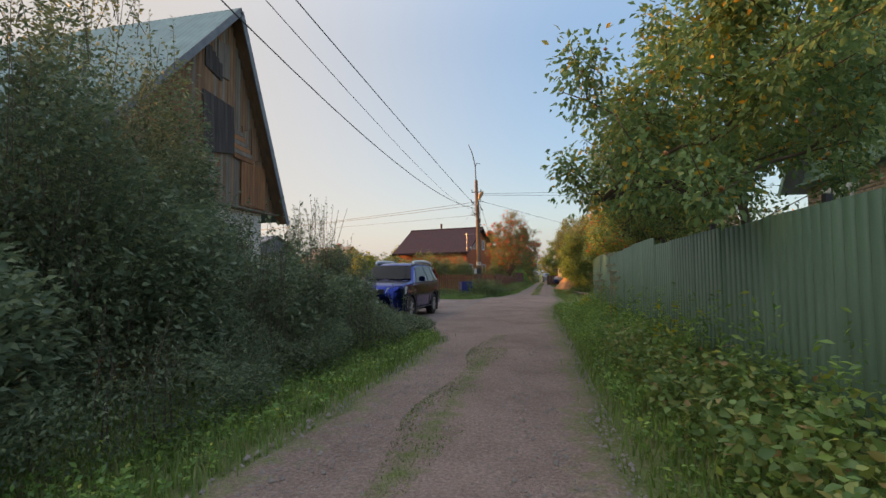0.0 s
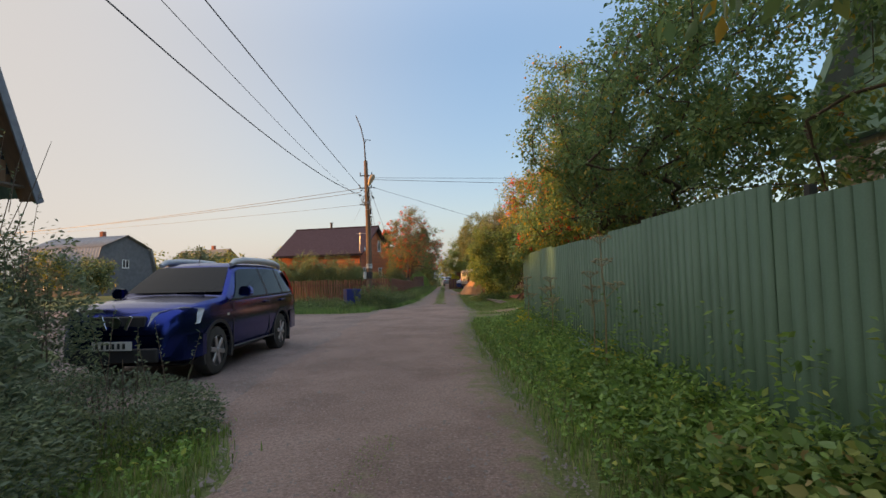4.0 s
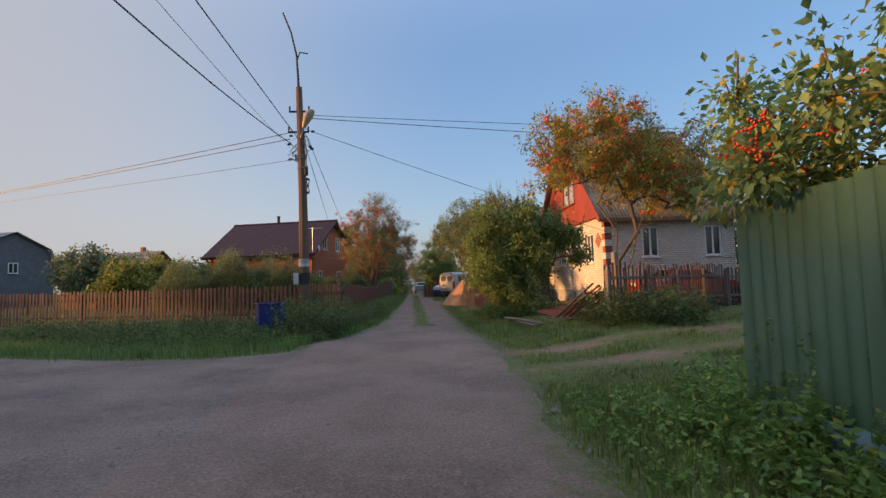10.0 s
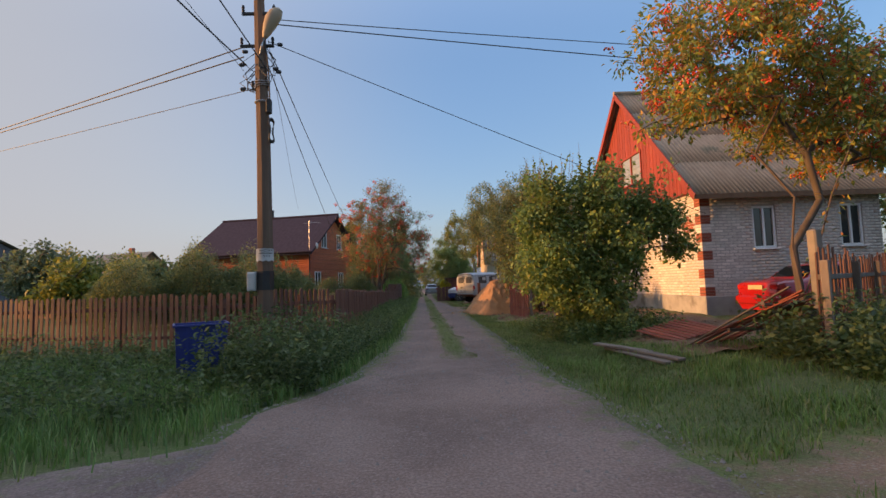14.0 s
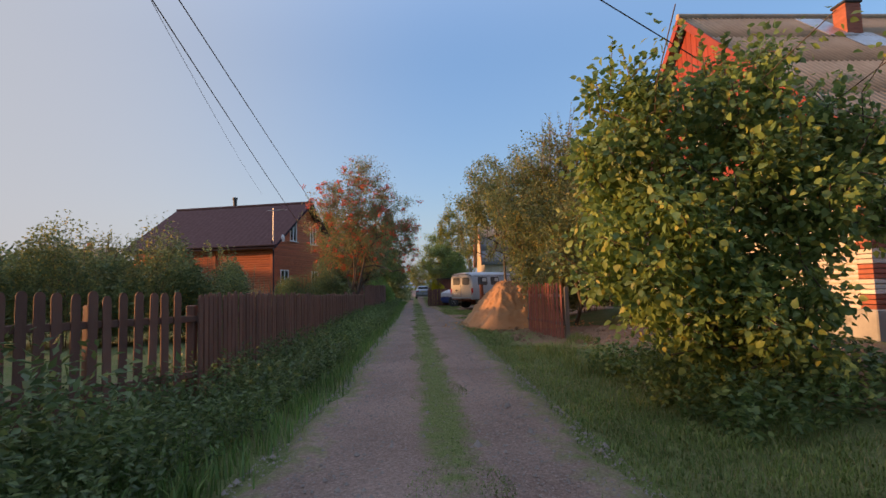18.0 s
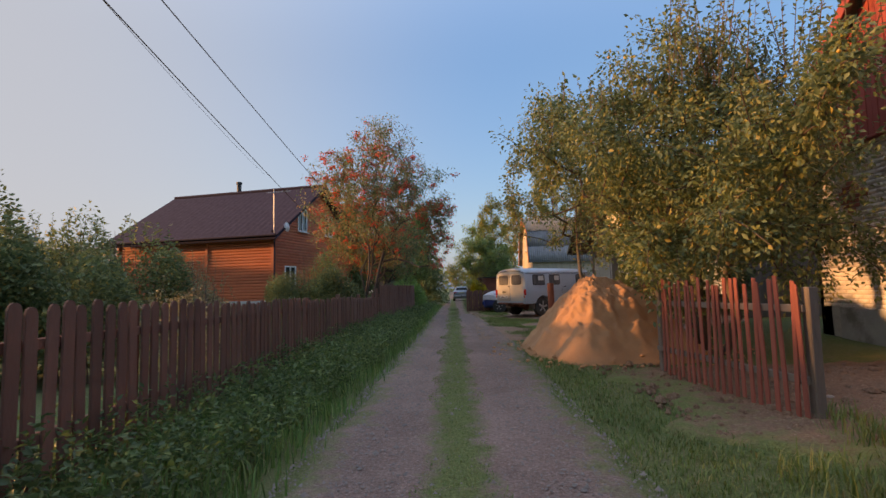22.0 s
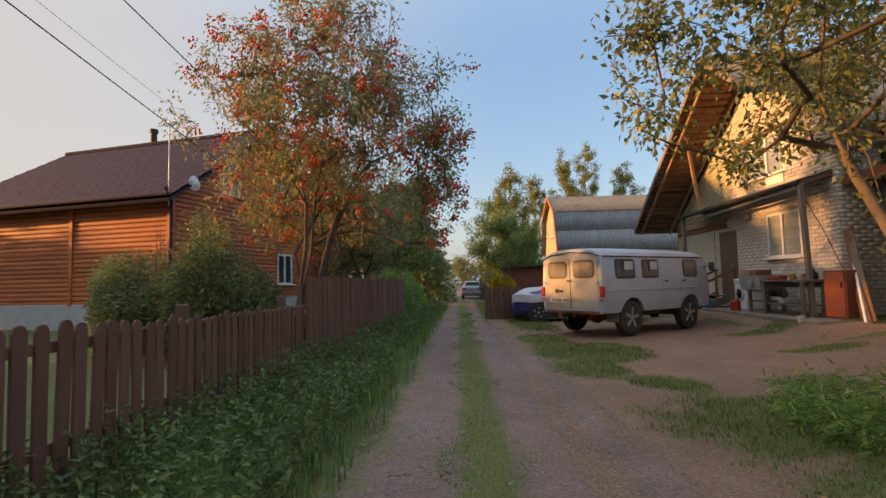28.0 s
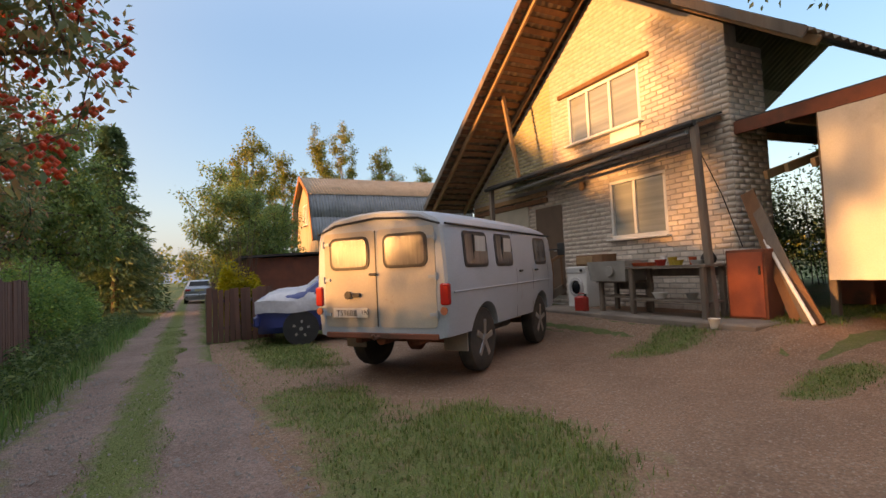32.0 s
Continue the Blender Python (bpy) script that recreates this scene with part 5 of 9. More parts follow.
cable("overhead cable crossing over the lane", PT + Vector((0.2, 0, 6.18)), (20, 35.06, 6.82), 0.1, 0.009)
cable("overhead cable crossing over the lane", PT + Vector((0.2, 0, 6.09)), (20, 35.54, 6.25), 0.1, 0.011)
cable("service cable to the red gabled house", PT + Vector((0.15, 0, 5.75)), (6.28, 35.5, 3.12), 0.03, 0.008)
cable("black overhead cable on to the brown house", PT + Vector((0.1, 0, 5.42)), (-8.55, 60.5, 4.4), 0.1, 0.010)
cable("black overhead cable on along the lane", PT + Vector((0.2, 0, 5.53)), (-7.71, 62.3, 5.53), 0.1, 0.010)
cable("thin overhead cable beside the lane", PT + Vector((0.15, 0, 5.79)), (-11.29, 58.8, 7.39), 0.25, 0.005)

# ---- blue steel bin ----
bin_t = thing("steel_bin", "dark blue painted steel rubbish bin in tall grass", "bin", pose(-5.30, 29.50, gz(-5.3, 29.4) - 0.02, 0, 0, 27))
part("body", Shape().loft([[(-0.33, -0.28, 0), (0.33, -0.28, 0), (0.33, 0.28, 0), (-0.33, 0.28, 0)], [(-0.355, -0.31, 0.80), (0.355, -0.31, 0.80), (0.355, 0.31, 0.80), (-0.355, 0.31, 0.80)], [(-0.345, -0.30, 0.80), (0.345, -0.30, 0.80), (0.345, 0.30, 0.80), (-0.345, 0.30, 0.80)], [(-0.32, -0.27, 0.06), (0.32, -0.27, 0.06), (0.32, 0.27, 0.06), (-0.32, 0.27, 0.06)]]), bin_m, bin_t, bevel=0.006)
for k in range(4):
    a = k * math.pi / 2
    w = 0.37 if k % 2 else 0.32
    part("rim", Shape().beam((-0.37 if k % 2 == 0 else -0.31, -w + 0.0, 0.805), (0.37 if k % 2 == 0 else 0.31, -w, 0.805), 0.03, 0.035, chamfer=0.006), bin_m, bin_t, m=Matrix.Rotation(a, 4, 'Z'))
for x in (-0.2, 0.2):
    part("rib", Shape().box((x, -0.305, 0.42), (0.03, 0.016, 0.72), chamfer=0.004), bin_m, bin_t)

# ---- houses ----
def gable_top(y0, ym, y1, ze, zr):
    return (lambda u: ze + (zr - ze) * (1 - abs(u - ym) / ((ym - y0) if u < ym else (y1 - ym))), [ym])


def red_house():
    h = thing("house", "white brick house with red plank gable and grey sheet roof", "house", pose(6.3, 35.8, gz(6.4, 36)))
    L, W, zb, ze, zr = 5.45, 8.4, 0.55, 3.72, 8.42         # along x, along y, plinth top, eave, ridge
    ym = W / 2 + 0.75
    gp = lambda u, z, d: Vector((-d, u, z))             # the gable, facing -x, u along y
    sp = lambda u, z, d: Vector((u, -d, z))             # the long wall, facing -y
    gholes = [(1.35, 2.60, 1.75, 3.05), (5.55, 6.95, 1.80, 3.15)]
    sholes = [(1.55, 2.25, 1.90, 3.15), (4.20, 4.90, 1.90, 3.15)]
    sh = Shape()
    wall_with_holes(sh, (lambda u: ze, []), 0, W + 0.6, -0.4, gholes, gp, 0.3)
    wall_with_holes(sh, (lambda u: ze, []), 0, L, -0.4, sholes, sp, 0.3)
    sh.box((L - 0.15, W / 2, 1.6), (0.3, W, 4.0)).box((L / 2, W + 0.45, 1.6), (L, 0.3, 4.0))
    part("wall", sh, mortar_m, h, merge=True)
    part("plinth", Shape().box((L / 2, W / 2, 0.05), (L + 0.1, W + 0.1, 1.0), chamfer=0.02), concrete_m, h, "grey concrete plinth")
    brick_face(h, "brickwork", 0.0, L, lambda u: ze, zb, sholes + [(0.0, 0.27, 0, 3.75)], sp, brick_w, 140, 0.8, bh=0.075, seed=3)
    brick_face(h, "brickwork", 0.0, W + 0.5, lambda u: ze, zb, gholes + [(0.0, 0.27, 0, 3.75)], gp, brick_w, 140, 2.0, bh=0.075, seed=4)
    for i in range(35):                                 # toothed red corner
        z = zb + i * 0.088
        w = 0.27
        SINGLES.append(("brick", Shape().box((w / 2 - 0.012, w / 2 - 0.012, z + 0.038), (w + 0.026, w + 0.026, 0.075), chamfer=0.005), brick_r if (i // 3) % 2 == 0 else brick_w, h))
    for yc in (0.72, 7.95):                             # diamonds of red bricks beside the corners
        for r, cols in enumerate((1, 2, 3, 4, 3, 2, 1)):
            for c in range(cols):
                SINGLES.append(("brick", Shape().box((-0.018, yc + (c - (cols - 1) / 2) * 0.2, 2.42 + r * 0.088), (0.012, 0.19, 0.075), chamfer=0.003), brick_r, h))
    # red plank gable
    zt = lambda u: ze + (zr - ze) * (1 - abs(u - ym) / ym)
    n, pw = int(2 * ym / 0.125), 0.125
    wy0, wy1, wz0, wz1 = 3.55, 5.35, 4.72, 5.88
    for i in range(n):
        a, b = i * pw + 0.004, (i + 1) * pw - 0.004
        top = min(zt(a), zt(b))
        if top - ze < 0.1:
            continue
        segs = [(ze - 0.05, wz0), (wz1, top)] if wy0 < (a + b) / 2 < wy1 else [(ze - 0.05, top)]
        for z0, z1 in segs:
            if z1 - z0 > 0.03:
                part("plank", Shape().box((-0.03 - 0.006 * (i % 2), (a + b) / 2, (z0 + z1) / 2), (0.03, b - a, z1 - z0), chamfer=0.004), red_plank, h)
    part("gable_backing", wall_with_holes(Shape(), (zt, [ym]), 0.05, 2 * ym - 0.05, ze, [(wy0, wy1, wz0, wz1)], gp, 0.06), dark_m, h)
    part("gable_ledge", Shape().box((-0.08, ym, ze - 0.06), (0.16, 2 * ym - 0.6, 0.05), chamfer=0.01), red_plank, h)
    frame_window(h, wy1 - wy0, wz1 - wz0, Matrix.Translation((-0.02, (wy0 + wy1) / 2, (wz0 + wz1) / 2)) @ Matrix.Rotation(radians(-90), 4, 'Z'), mat=red_plank, bars=(0.5,), pane=pale_pane_m, name="gable_window")
    for u0, u1, z0, z1 in gholes:
        frame_window(h, u1 - u0, z1 - z0, Matrix.Translation((0.06, (u0 + u1) / 2, (z0 + z1) / 2)) @ Matrix.Rotation(radians(-90), 4, 'Z'), bars=(0.33, 0.66))
    for u0, u1, z0, z1 in sholes:
        frame_window(h, u1 - u0, z1 - z0, Matrix.Translation(((u0 + u1) / 2, 0.08, (z0 + z1) / 2)), bars=(0.5,))
    # roof
    ov, lo = 0.35, 0.35
    dn = Vector((0, -ym - lo, -(zr - ze) * (ym + lo) / ym))
    wavy_roof("roof_sheet", (-ov, ym, zr + 0.10), (L + 0.8, 0, 0), dn, 46, 0.028, 4, slate_m, h)
    wavy_roof("roof_sheet", (-ov, ym, zr + 0.10), (L + 0.8, 0, 0), (0, -dn.y, dn.z), 46, 0.028, 4, slate_m, h)
    part("ridge_cap", Shape().tube([(-ov, ym, zr + 0.13), (L + 0.45, ym, zr + 0.13)], 0.09, 8), slate_m, h)
    for s in (-1, 1):
        part("bargeboard", Shape().beam((-ov + 0.02, ym, zr + 0.02), (-ov + 0.02, ym + s * (ym + lo), ze + 0.02 - (zr - ze) * lo / ym), 0.035, 0.2, up=(0, 0, 1), chamfer=0.006), red_plank, h)
    part("fascia", Shape().box((L / 2 + 0.05, -lo, ze - 0.30), (L + 0.8, 0.03, 0.14)), warm_wood, h)
    part("soffit", Shape().box((L / 2 + 0.05, -lo / 2, ze - 0.24), (L + 0.75, lo, 0.02)), warm_wood, h)
    ch = part("chimney", Shape().box((3.75, ym - 0.95, zr - 0.95), (0.42, 0.40, 1.7), chamfer=0.01), brick_r, h, "red brick chimney")
    part("chimney_cap", Shape().box((3.75, ym - 0.95, zr - 0.08), (0.50, 0.48, 0.08), chamfer=0.02), dark_m, ch)
    tilt = math.atan2(zr - ze, ym)
    for k in range(18):
        part("course", Shape().box((3.75, ym - 0.95, zr - 1.7 + k * 0.088), (0.432, 0.412, 0.068), chamfer=0.004), brick_r, ch)
    part("flashing", Shape().box((3.75, ym - 1.50, zr - 1.30), (0.95, 1.1, 0.02), Matrix.Rotation(tilt, 4, 'X'), 0.004), steel_m, h, "pale metal flashing round the chimney")
    part("flashing", Shape().box((3.30, ym - 0.75, zr - 0.56), (0.75, 1.5, 0.02), Matrix.Rotation(tilt, 4, 'X'), 0.004), steel_m, h, "pale metal sheet on the roof")
    return h


red_house()


def brown_house():
    """Log-sided two-storey house; its own x runs along the wall that faces the lane's start."""
    ang = -13.0
    h = thing("house", "reddish brown log-sided house with dark metal tile roof", "house", pose(-10.2, 57.3, 0.1, 0, 0, ang))
    L, W, zb, ze, zr = 9.4, 8.6, 0.75, 4.1, 7.0
    # wall along -x from the corner, facing -y
    part("plinth", Shape().box((-L / 2, W / 2, 0.3), (L + 0.06, W + 0.06, 1.0), chamfer=0.02), surf("pale_plinth", (0.5, 0.5, 0.48), (0.42, 0.42, 0.4), scale=3, rough=0.9), h, "pale grey plinth")
    part("wall", Shape().prism([(0, 0.03, zb), (0, W - 0.03, zb), (0, W - 0.03, ze), (0, W / 2, zr - 0.1), (0, 0.03, ze)], (-0.03, 0, 0), (-L + 0.06, 0, 0)), dark_m, h)
    zt = lambda u: ze + (zr - ze) * (1 - abs(u - W / 2) / (W / 2))
    n = int((ze - zb) / 0.145)

    def log(a, b, z, face):
        s = Shape()
        prof = [(0.0, 0.0), (0.018, 0.006), (0.034, 0.035), (0.038, 0.07), (0.034, 0.105), (0.018, 0.136), (0.0, 0.142)]
        if face == 'y':
            s.loft([[Vector((x, 0.03 - d, z + k)) for d, k in prof] + [Vector((x, 0.06, z))] for x in (a, b)])
        else:
            s.loft([[Vector((-0.03 + d, y, z + k)) for d, k in prof] + [Vector((-0.06, y, z))] for y in (a, b)])
        part("plank", s, brown_log, h)
    for i in range(n):
        log(-L, 0.0, zb + i * 0.145, 'y')
    for i in range(int((zr - zb) / 0.145)):
        z = zb + i * 0.145
        if z < ze - 0.1:
            spans = [(0.0, W)]
        else:
            f = (zr - z - 0.15) / (zr - ze) * W / 2
            spans = [(W / 2 - f, W / 2 + f)] if f > 0.1 else []
        for lo, hi in spans:
            out = [(lo, hi)]
            for w0, w1, k0, k1 in ((0.9, 1.9, 1.3, 2.5), (2.1, 3.0, 4.35, 5.6), (5.0, 5.9, 4.35, 5.6), (5.2, 6.2, 1.3, 2.5)):
                if k0 < z + 0.07 < k1:
                    nx = []
                    for p, q in out:
                        nx += [(p, min(q, w0))] * (p < w0) + [(max(p, w1), q)] * (q > w1) if p < w1 and q > w0 else [(p, q)]
                    out = nx
            for p, q in out:
                if q - p > 0.05:
                    log(p, q, z, 'x')
    for w0, w1, k0, k1 in ((0.9, 1.9, 1.3, 2.5), (2.1, 3.0, 4.35, 5.6), (5.0, 5.9, 4.35, 5.6), (5.2, 6.2, 1.3, 2.5)):
        frame_window(h, w1 - w0, k1 - k0, Matrix.Translation((-0.01, (w0 + w1) / 2, (k0 + k1) / 2)) @ Matrix.Rotation(radians(90), 4, 'Z'), bars=(0.5,))
    for x in (-0.05, -L / 2 + 0.9, -L + 0.05):
        part("corner_board", Shape().box((x, -0.02, (zb + ze) / 2), (0.14, 0.06, ze - zb), chamfer=0.008), brown_log, h)
    part("corner_board", Shape().box((0.02, 0.05, (zb + ze) / 2), (0.06, 0.14, ze - zb), chamfer=0.008), brown_log, h)
    part("downpipe", Shape().tube([(0.12, -0.35, ze + 0.05), (0.1, -0.1, ze - 0.35), (0.1, -0.1, zb)], 0.045, 8), roof_brown, h, smooth=True)
    part("gutter", Shape().tube([(-L - 0.5, -0.62, ze - 0.22), (0.5, -0.62, ze - 0.22)], 0.06, 8), roof_brown, h, smooth=True)
    # metal tile roof: waves across, steps down the slope
    for s in (-1, 1):
        ny, nx = 12, 110
        V, F = [], []
        ext = 0.6
        for j in range(ny + 1):
            for lip in (0, 1):
                f = min(1, (j + lip * 0.96) / ny)
                if j == ny and lip:
                    continue
                yy = W / 2 + s * (W / 2 + ext) * f
                zz = zr + 0.12 - (zr - ze) * (W / 2 + ext) / (W / 2) * f + (0.022 if lip else 0.0)
                for i in range(nx + 1):
                    x = -L - 0.5 + (L + 1.0) * i / nx
                    V.append((x, yy, zz + 0.014 * math.cos(2 * math.pi * i / 2.0 * 0.55)))
        rows = len(V) // (nx + 1)
        F = [[r * (nx + 1) + i, r * (nx + 1) + i + 1, (r + 1) * (nx + 1) + i + 1, (r + 1) * (nx + 1) + i] for r in range(rows - 1) for i in range(nx)]
        part("roof", mesh_of("roof", V, np.array(F), roof_brown), None, h)
        part("soffit", Shape().beam((-L / 2, W / 2, zr), (-L / 2, W / 2 + s * (W / 2 + ext), zr - (zr - ze) * (W / 2 + ext) / (W / 2)), L + 0.96, 0.07, up=(0, 0, 1)), roof_brown, h)
    part("ridge_cap", Shape().tube([(-L - 0.5, W / 2, zr + 0.16), (0.5, W / 2, zr + 0.16)], 0.09, 8), roof_brown, h)
    part("chimney", Shape().tube([(-5.5, W / 2 + 0.3, zr - 0.2), (-5.5, W / 2 + 0.3, zr + 0.75)], 0.13, 12).tube([(-5.5, W / 2 + 0.3, zr + 0.75), (-5.5, W / 2 + 0.3, zr + 0.88)], 0.17, 12), dark_m, h, "dark steel flue pipe")
    dish = part("satellite_dish", Shape().lathe([(0.02, 0.09), (0.13, 0.05), (0.22, 0.0), (0.23, 0.0), (0.14, 0.04), (0.02, 0.075)], (0.45, 0.4, 4.35), 20, 'x'), white_m, h, "white satellite dish", smooth=True)
    part("dish_arm", Shape().tube([(0.0, 0.4, 4.2), (0.35, 0.4, 4.3)], 0.02, 6), steel_m, dish)
    mast = part("aerial", Shape().tube([(0.2, -0.3, 3.6), (0.2, -0.3, 6.1)], 0.018, 6).tube([(-0.2, -0.3, 5.95), (1.1, -0.3, 5.95)], 0.012, 5), steel_m, h, "thin television aerial")
    for i in range(8):
        part("rod", Shape().tube([(0.0 + i * 0.14, -0.48, 5.95), (0.0 + i * 0.14, -0.12, 5.95)], 0.006, 4), steel_m, mast)
    return h


brown_house()


def white_house():
    h = thing("house", "white brick house with steep overhanging roof and canopy", "house", pose(6.45, 57.4, 0.25))
    g = 0.0
    y0, y1 = -3.05, 5.1                              # the gable wall along y, from the lane's side
    ym, ze, zr = -0.40, 2.90, 6.95
    half, fall = 5.94, 0.76                          # the run of the long slope; the fall of the short one
    D = 9.0
    zt = lambda u: zr - 0.18 - ((zr - ze) * (u - ym) / half if u > ym else fall * (ym - u))
    gp = lambda u, z, d: Vector((-d, u, z))
    win_d = (-1.80, -0.45, 1.52, 2.68)
    win_u = (-1.35, 0.66, 3.70, 4.80)
    door = (1.05, 2.05, 0.35, 2.45)
    holes = [win_d, win_u, door]
    part("wall", wall_with_holes(Shape(), (zt, [ym]), y0, y1, -0.35, holes, gp, 0.3), mortar_m, h, merge=True)
    for at, size in (((0.62, y0 + 0.15, 2.1), (0.64, 0.3, 4.8)), ((D / 2 + 0.4, y0 + 5.35, 2.1), (D - 0.8, 0.3, 4.8)), ((0.79, y0 + 2.75, 2.1), (0.3, 4.9, 4.8)), ((D / 2, y1 - 0.15, 1.3), (D, 0.3, 3.2)), ((D, (y0 + 5.5 + y1) / 2, 1.3), (0.3, y1 - y0 - 5.5, 3.2))):
        part("wall", Shape().box(at, size), mortar_m, h)
    panel = (1.3, 3.4, 2.95, 4.9)
    painted = surf("yellow_painted_brick", (0.50, 0.46, 0.29), (0.44, 0.39, 0.25), scale=4, rough=0.9, bump=0.4, fine=90, vary=0.12, spots=(0.42, 0.33, 0.22), spot_amount=0.35)
    brick_face(h, "brickwork", y0, 1.25, lambda u: zt(u) - 0.02, 0.0, holes, gp, brick_w, 300, -1.6, bl=0.25, bh=0.078, joint=0.014, seed=9)
    brick_face(h, "brickwork", 1.26, y1, lambda u: 2.93, 0.0, holes, gp, brick_w, 0, 0, bl=0.25, bh=0.078, joint=0.014, seed=19)
    brick_face(h, "brickwork", 1.26, y1, lambda u: zt(u) - 0.02, 2.95, holes, gp, painted, 0, 0, bl=0.25, bh=0.078, joint=0.014, seed=29)
    brick_face(h, "brickwork", 0.0, 0.94, lambda u: 4.45, 0.0, [], lambda u, z, d: Vector((u, y0 - d, z)), brick_w, 0, 0, bl=0.25, bh=0.078, joint=0.014, seed=10, proud=0.004, jit=0.001)
    part("plinth", Shape().box((0.1, (y0 + y1) / 2, -0.1), (0.36, y1 - y0 + 0.06, 0.5), chamfer=0.02), concrete_m, h)
    # the upper window's pale panes hold a sky reflection in their colour
    for (u0, u1, z0, z1), bars in ((win_d, (0.45,)), (win_u, (0.30, 0.62))):
        frame_window(h, u1 - u0, z1 - z0, Matrix.Translation((0.04, (u0 + u1) / 2, (z0 + z1) / 2)) @ Matrix.Rotation(radians(-90), 4, 'Z'), bars=bars, pane=pale_pane_m)
    part("curtain", Shape().box((0.2, (win_d[0] + win_d[1]) / 2, 2.05), (0.02, 1.2, 1.1)), curtain_m, h)
    part("lintel", Shape().box((-0.03, -0.35, 4.87), (0.1, 2.55, 0.09), chamfer=0.01), warm_wood, h)
    part("board", Shape().box((-0.03, -0.95, 3.56), (0.03, 0.75, 0.26), chamfer=0.005), white_m, h)
    dr = part("door", Shape().box((0.02, 1.55, 1.40), (0.07, 0.98, 2.1), chamfer=0.01), surf("brown_steel_door", (0.14, 0.085, 0.06), (0.11, 0.07, 0.05), rough=0.5), h, "dark brown steel door")
    part("handle", Shape().tube([(-0.07, 1.2, 1.38), (-0.07, 1.32, 1.38)], 0.014, 6), steel_m, dr)
    part("plaster_panel", Shape().box((-0.03, 3.35, 1.5), (0.04, 2.1, 2.2), chamfer=0.006), surf("pale_plaster", (0.55, 0.52, 0.44), (0.47, 0.44, 0.38), scale=3, rough=0.9), h, "pale plastered panel")
    for i in range(2):
        part("board", Shape().box((-0.06, 3.2, 2.62 + 0.16 * i), (0.05, 3.4, 0.12), chamfer=0.008), raw_wood if i else warm_wood, h)
    # roof with its open timbered overhang
    ov = 1.45
    for s in (-1, 1):
        top = Vector((-ov, ym, zr))
        foot = Vector((-ov, ym + half, ze - 0.05)) if s > 0 else Vector((-ov, ym - 2.05, zr - fall * 2.05))
        dn = foot - top
        wavy_roof("roof_sheet", top + Vector((0, 0, 0.10)), (D + ov, 0, 0), dn, 50, 0.022, 4, slate_m, h)
        nb = 30
        for i in range(nb):
            f = (i + 0.5) / nb
            p = top + dn * f
            part("batten", Shape().beam(p + Vector((0.02, 0, 0.03)), p + Vector((ov + 0.2, 0, 0.03)), 0.135, 0.025, up=Vector((0, -dn.z * s, dn.y * s)).normalized(), chamfer=0.003), warm_wood, h)
        for x in (-ov + 0.25, -0.12):
            part("rafter", Shape().beam(top + Vector((x + ov, 0, -0.06)), foot + Vector((x + ov, 0, -0.06)), 0.06, 0.13, chamfer=0.006), raw_wood, h)
        part("bargeboard", Shape().beam(top + Vector((-0.02, 0, 0.05)), foot + Vector((-0.02, 0, 0.05)), 0.03, 0.14, chamfer=0.006), old_wood, h)
        part("eave_board", Shape().beam(foot + Vector((0, 0, 0)), foot + Vector((ov + 2, 0, 0)), 0.04, 0.12), old_wood, h)
    low_top, low_foot = Vector((-0.42, ym - 2.05, zr - fall * 2.05)), Vector((-0.42, ym - 4.0, zr - fall * 4.0))
    wavy_roof("roof_sheet", low_top + Vector((0, 0, 0.07)), (D + 0.42, 0, 0), low_foot - low_top, 46, 0.022, 2, slate_m, h)
    part("bargeboard", Shape().beam(low_top, low_foot, 0.03, 0.14, chamfer=0.006), old_wood, h)
    part("rafter", Shape().beam(low_top + Vector((0.3, 0, -0.06)), low_foot + Vector((0.3, 0, -0.06)), 0.06, 0.13, chamfer=0.006), raw_wood, h)
    part("ridge_cap", Shape().tube([(-ov, ym, zr + 0.14), (D, ym, zr + 0.14)], 0.1, 8), slate_m, h)
    part("brace", Shape().beam((-0.82, 2.02, 5.22), (-0.76, 1.60, 3.08), 0.07, 0.09, up=(1, 0, 0), chamfer=0.006), raw_wood, h)
    # canopy over the front
    can = part("canopy", Shape().beam((-0.03, 0.05, 3.36), (-0.76, 0.05, 3.14), 6.0, 0.03, up=(0, 0, 1)), dark_m, h, "low sheet canopy on poles")
    part("gutter", Shape().tube([(-0.78, -3.0, 3.11), (-0.78, 3.1, 3.08)], 0.05, 8), dark_m, can)
    part("gutter", Shape().tube([(-0.70, -2.8, 3.02), (-0.62, 2.4, 2.90)], 0.035, 8), steel_m, can, "thin rail under the canopy edge")
    for yy in (-2.9, -1.5, 0.0, 1.5, 2.9):
        part("bearer", Shape().beam((-0.03, yy, 3.28), (-0.72, yy, 3.07), 0.05, 0.07), warm_wood, can)
    part("canopy_post", Shape().beam((-0.74, -3.12, -0.4), (-0.72, -2.94, 3.10), 0.1, 0.1, up=(1, 0, 0), chamfer=0.01), old_wood, can)
    part("canopy_post", Shape().beam((-0.70, 2.95, -0.2), (-0.70, 2.95, 3.05), 0.1, 0.1, up=(1, 0, 0)), old_wood, can)
    part("stay_cable", Shape().tube([(-0.70, -2.9, 2.9), (-0.4, -3.1, 2.0), (-0.15, -3.2, 1.2)], 0.008, 5, False), wire_m, can)
    part("wall_lamp", Shape().lathe([(0.02, 0.1), (0.06, 0.06), (0.06, -0.06), (0.02, -0.1)], (-0.1, 0.25, 2.72), 12), raw_wood, h)
    return h


white_house()


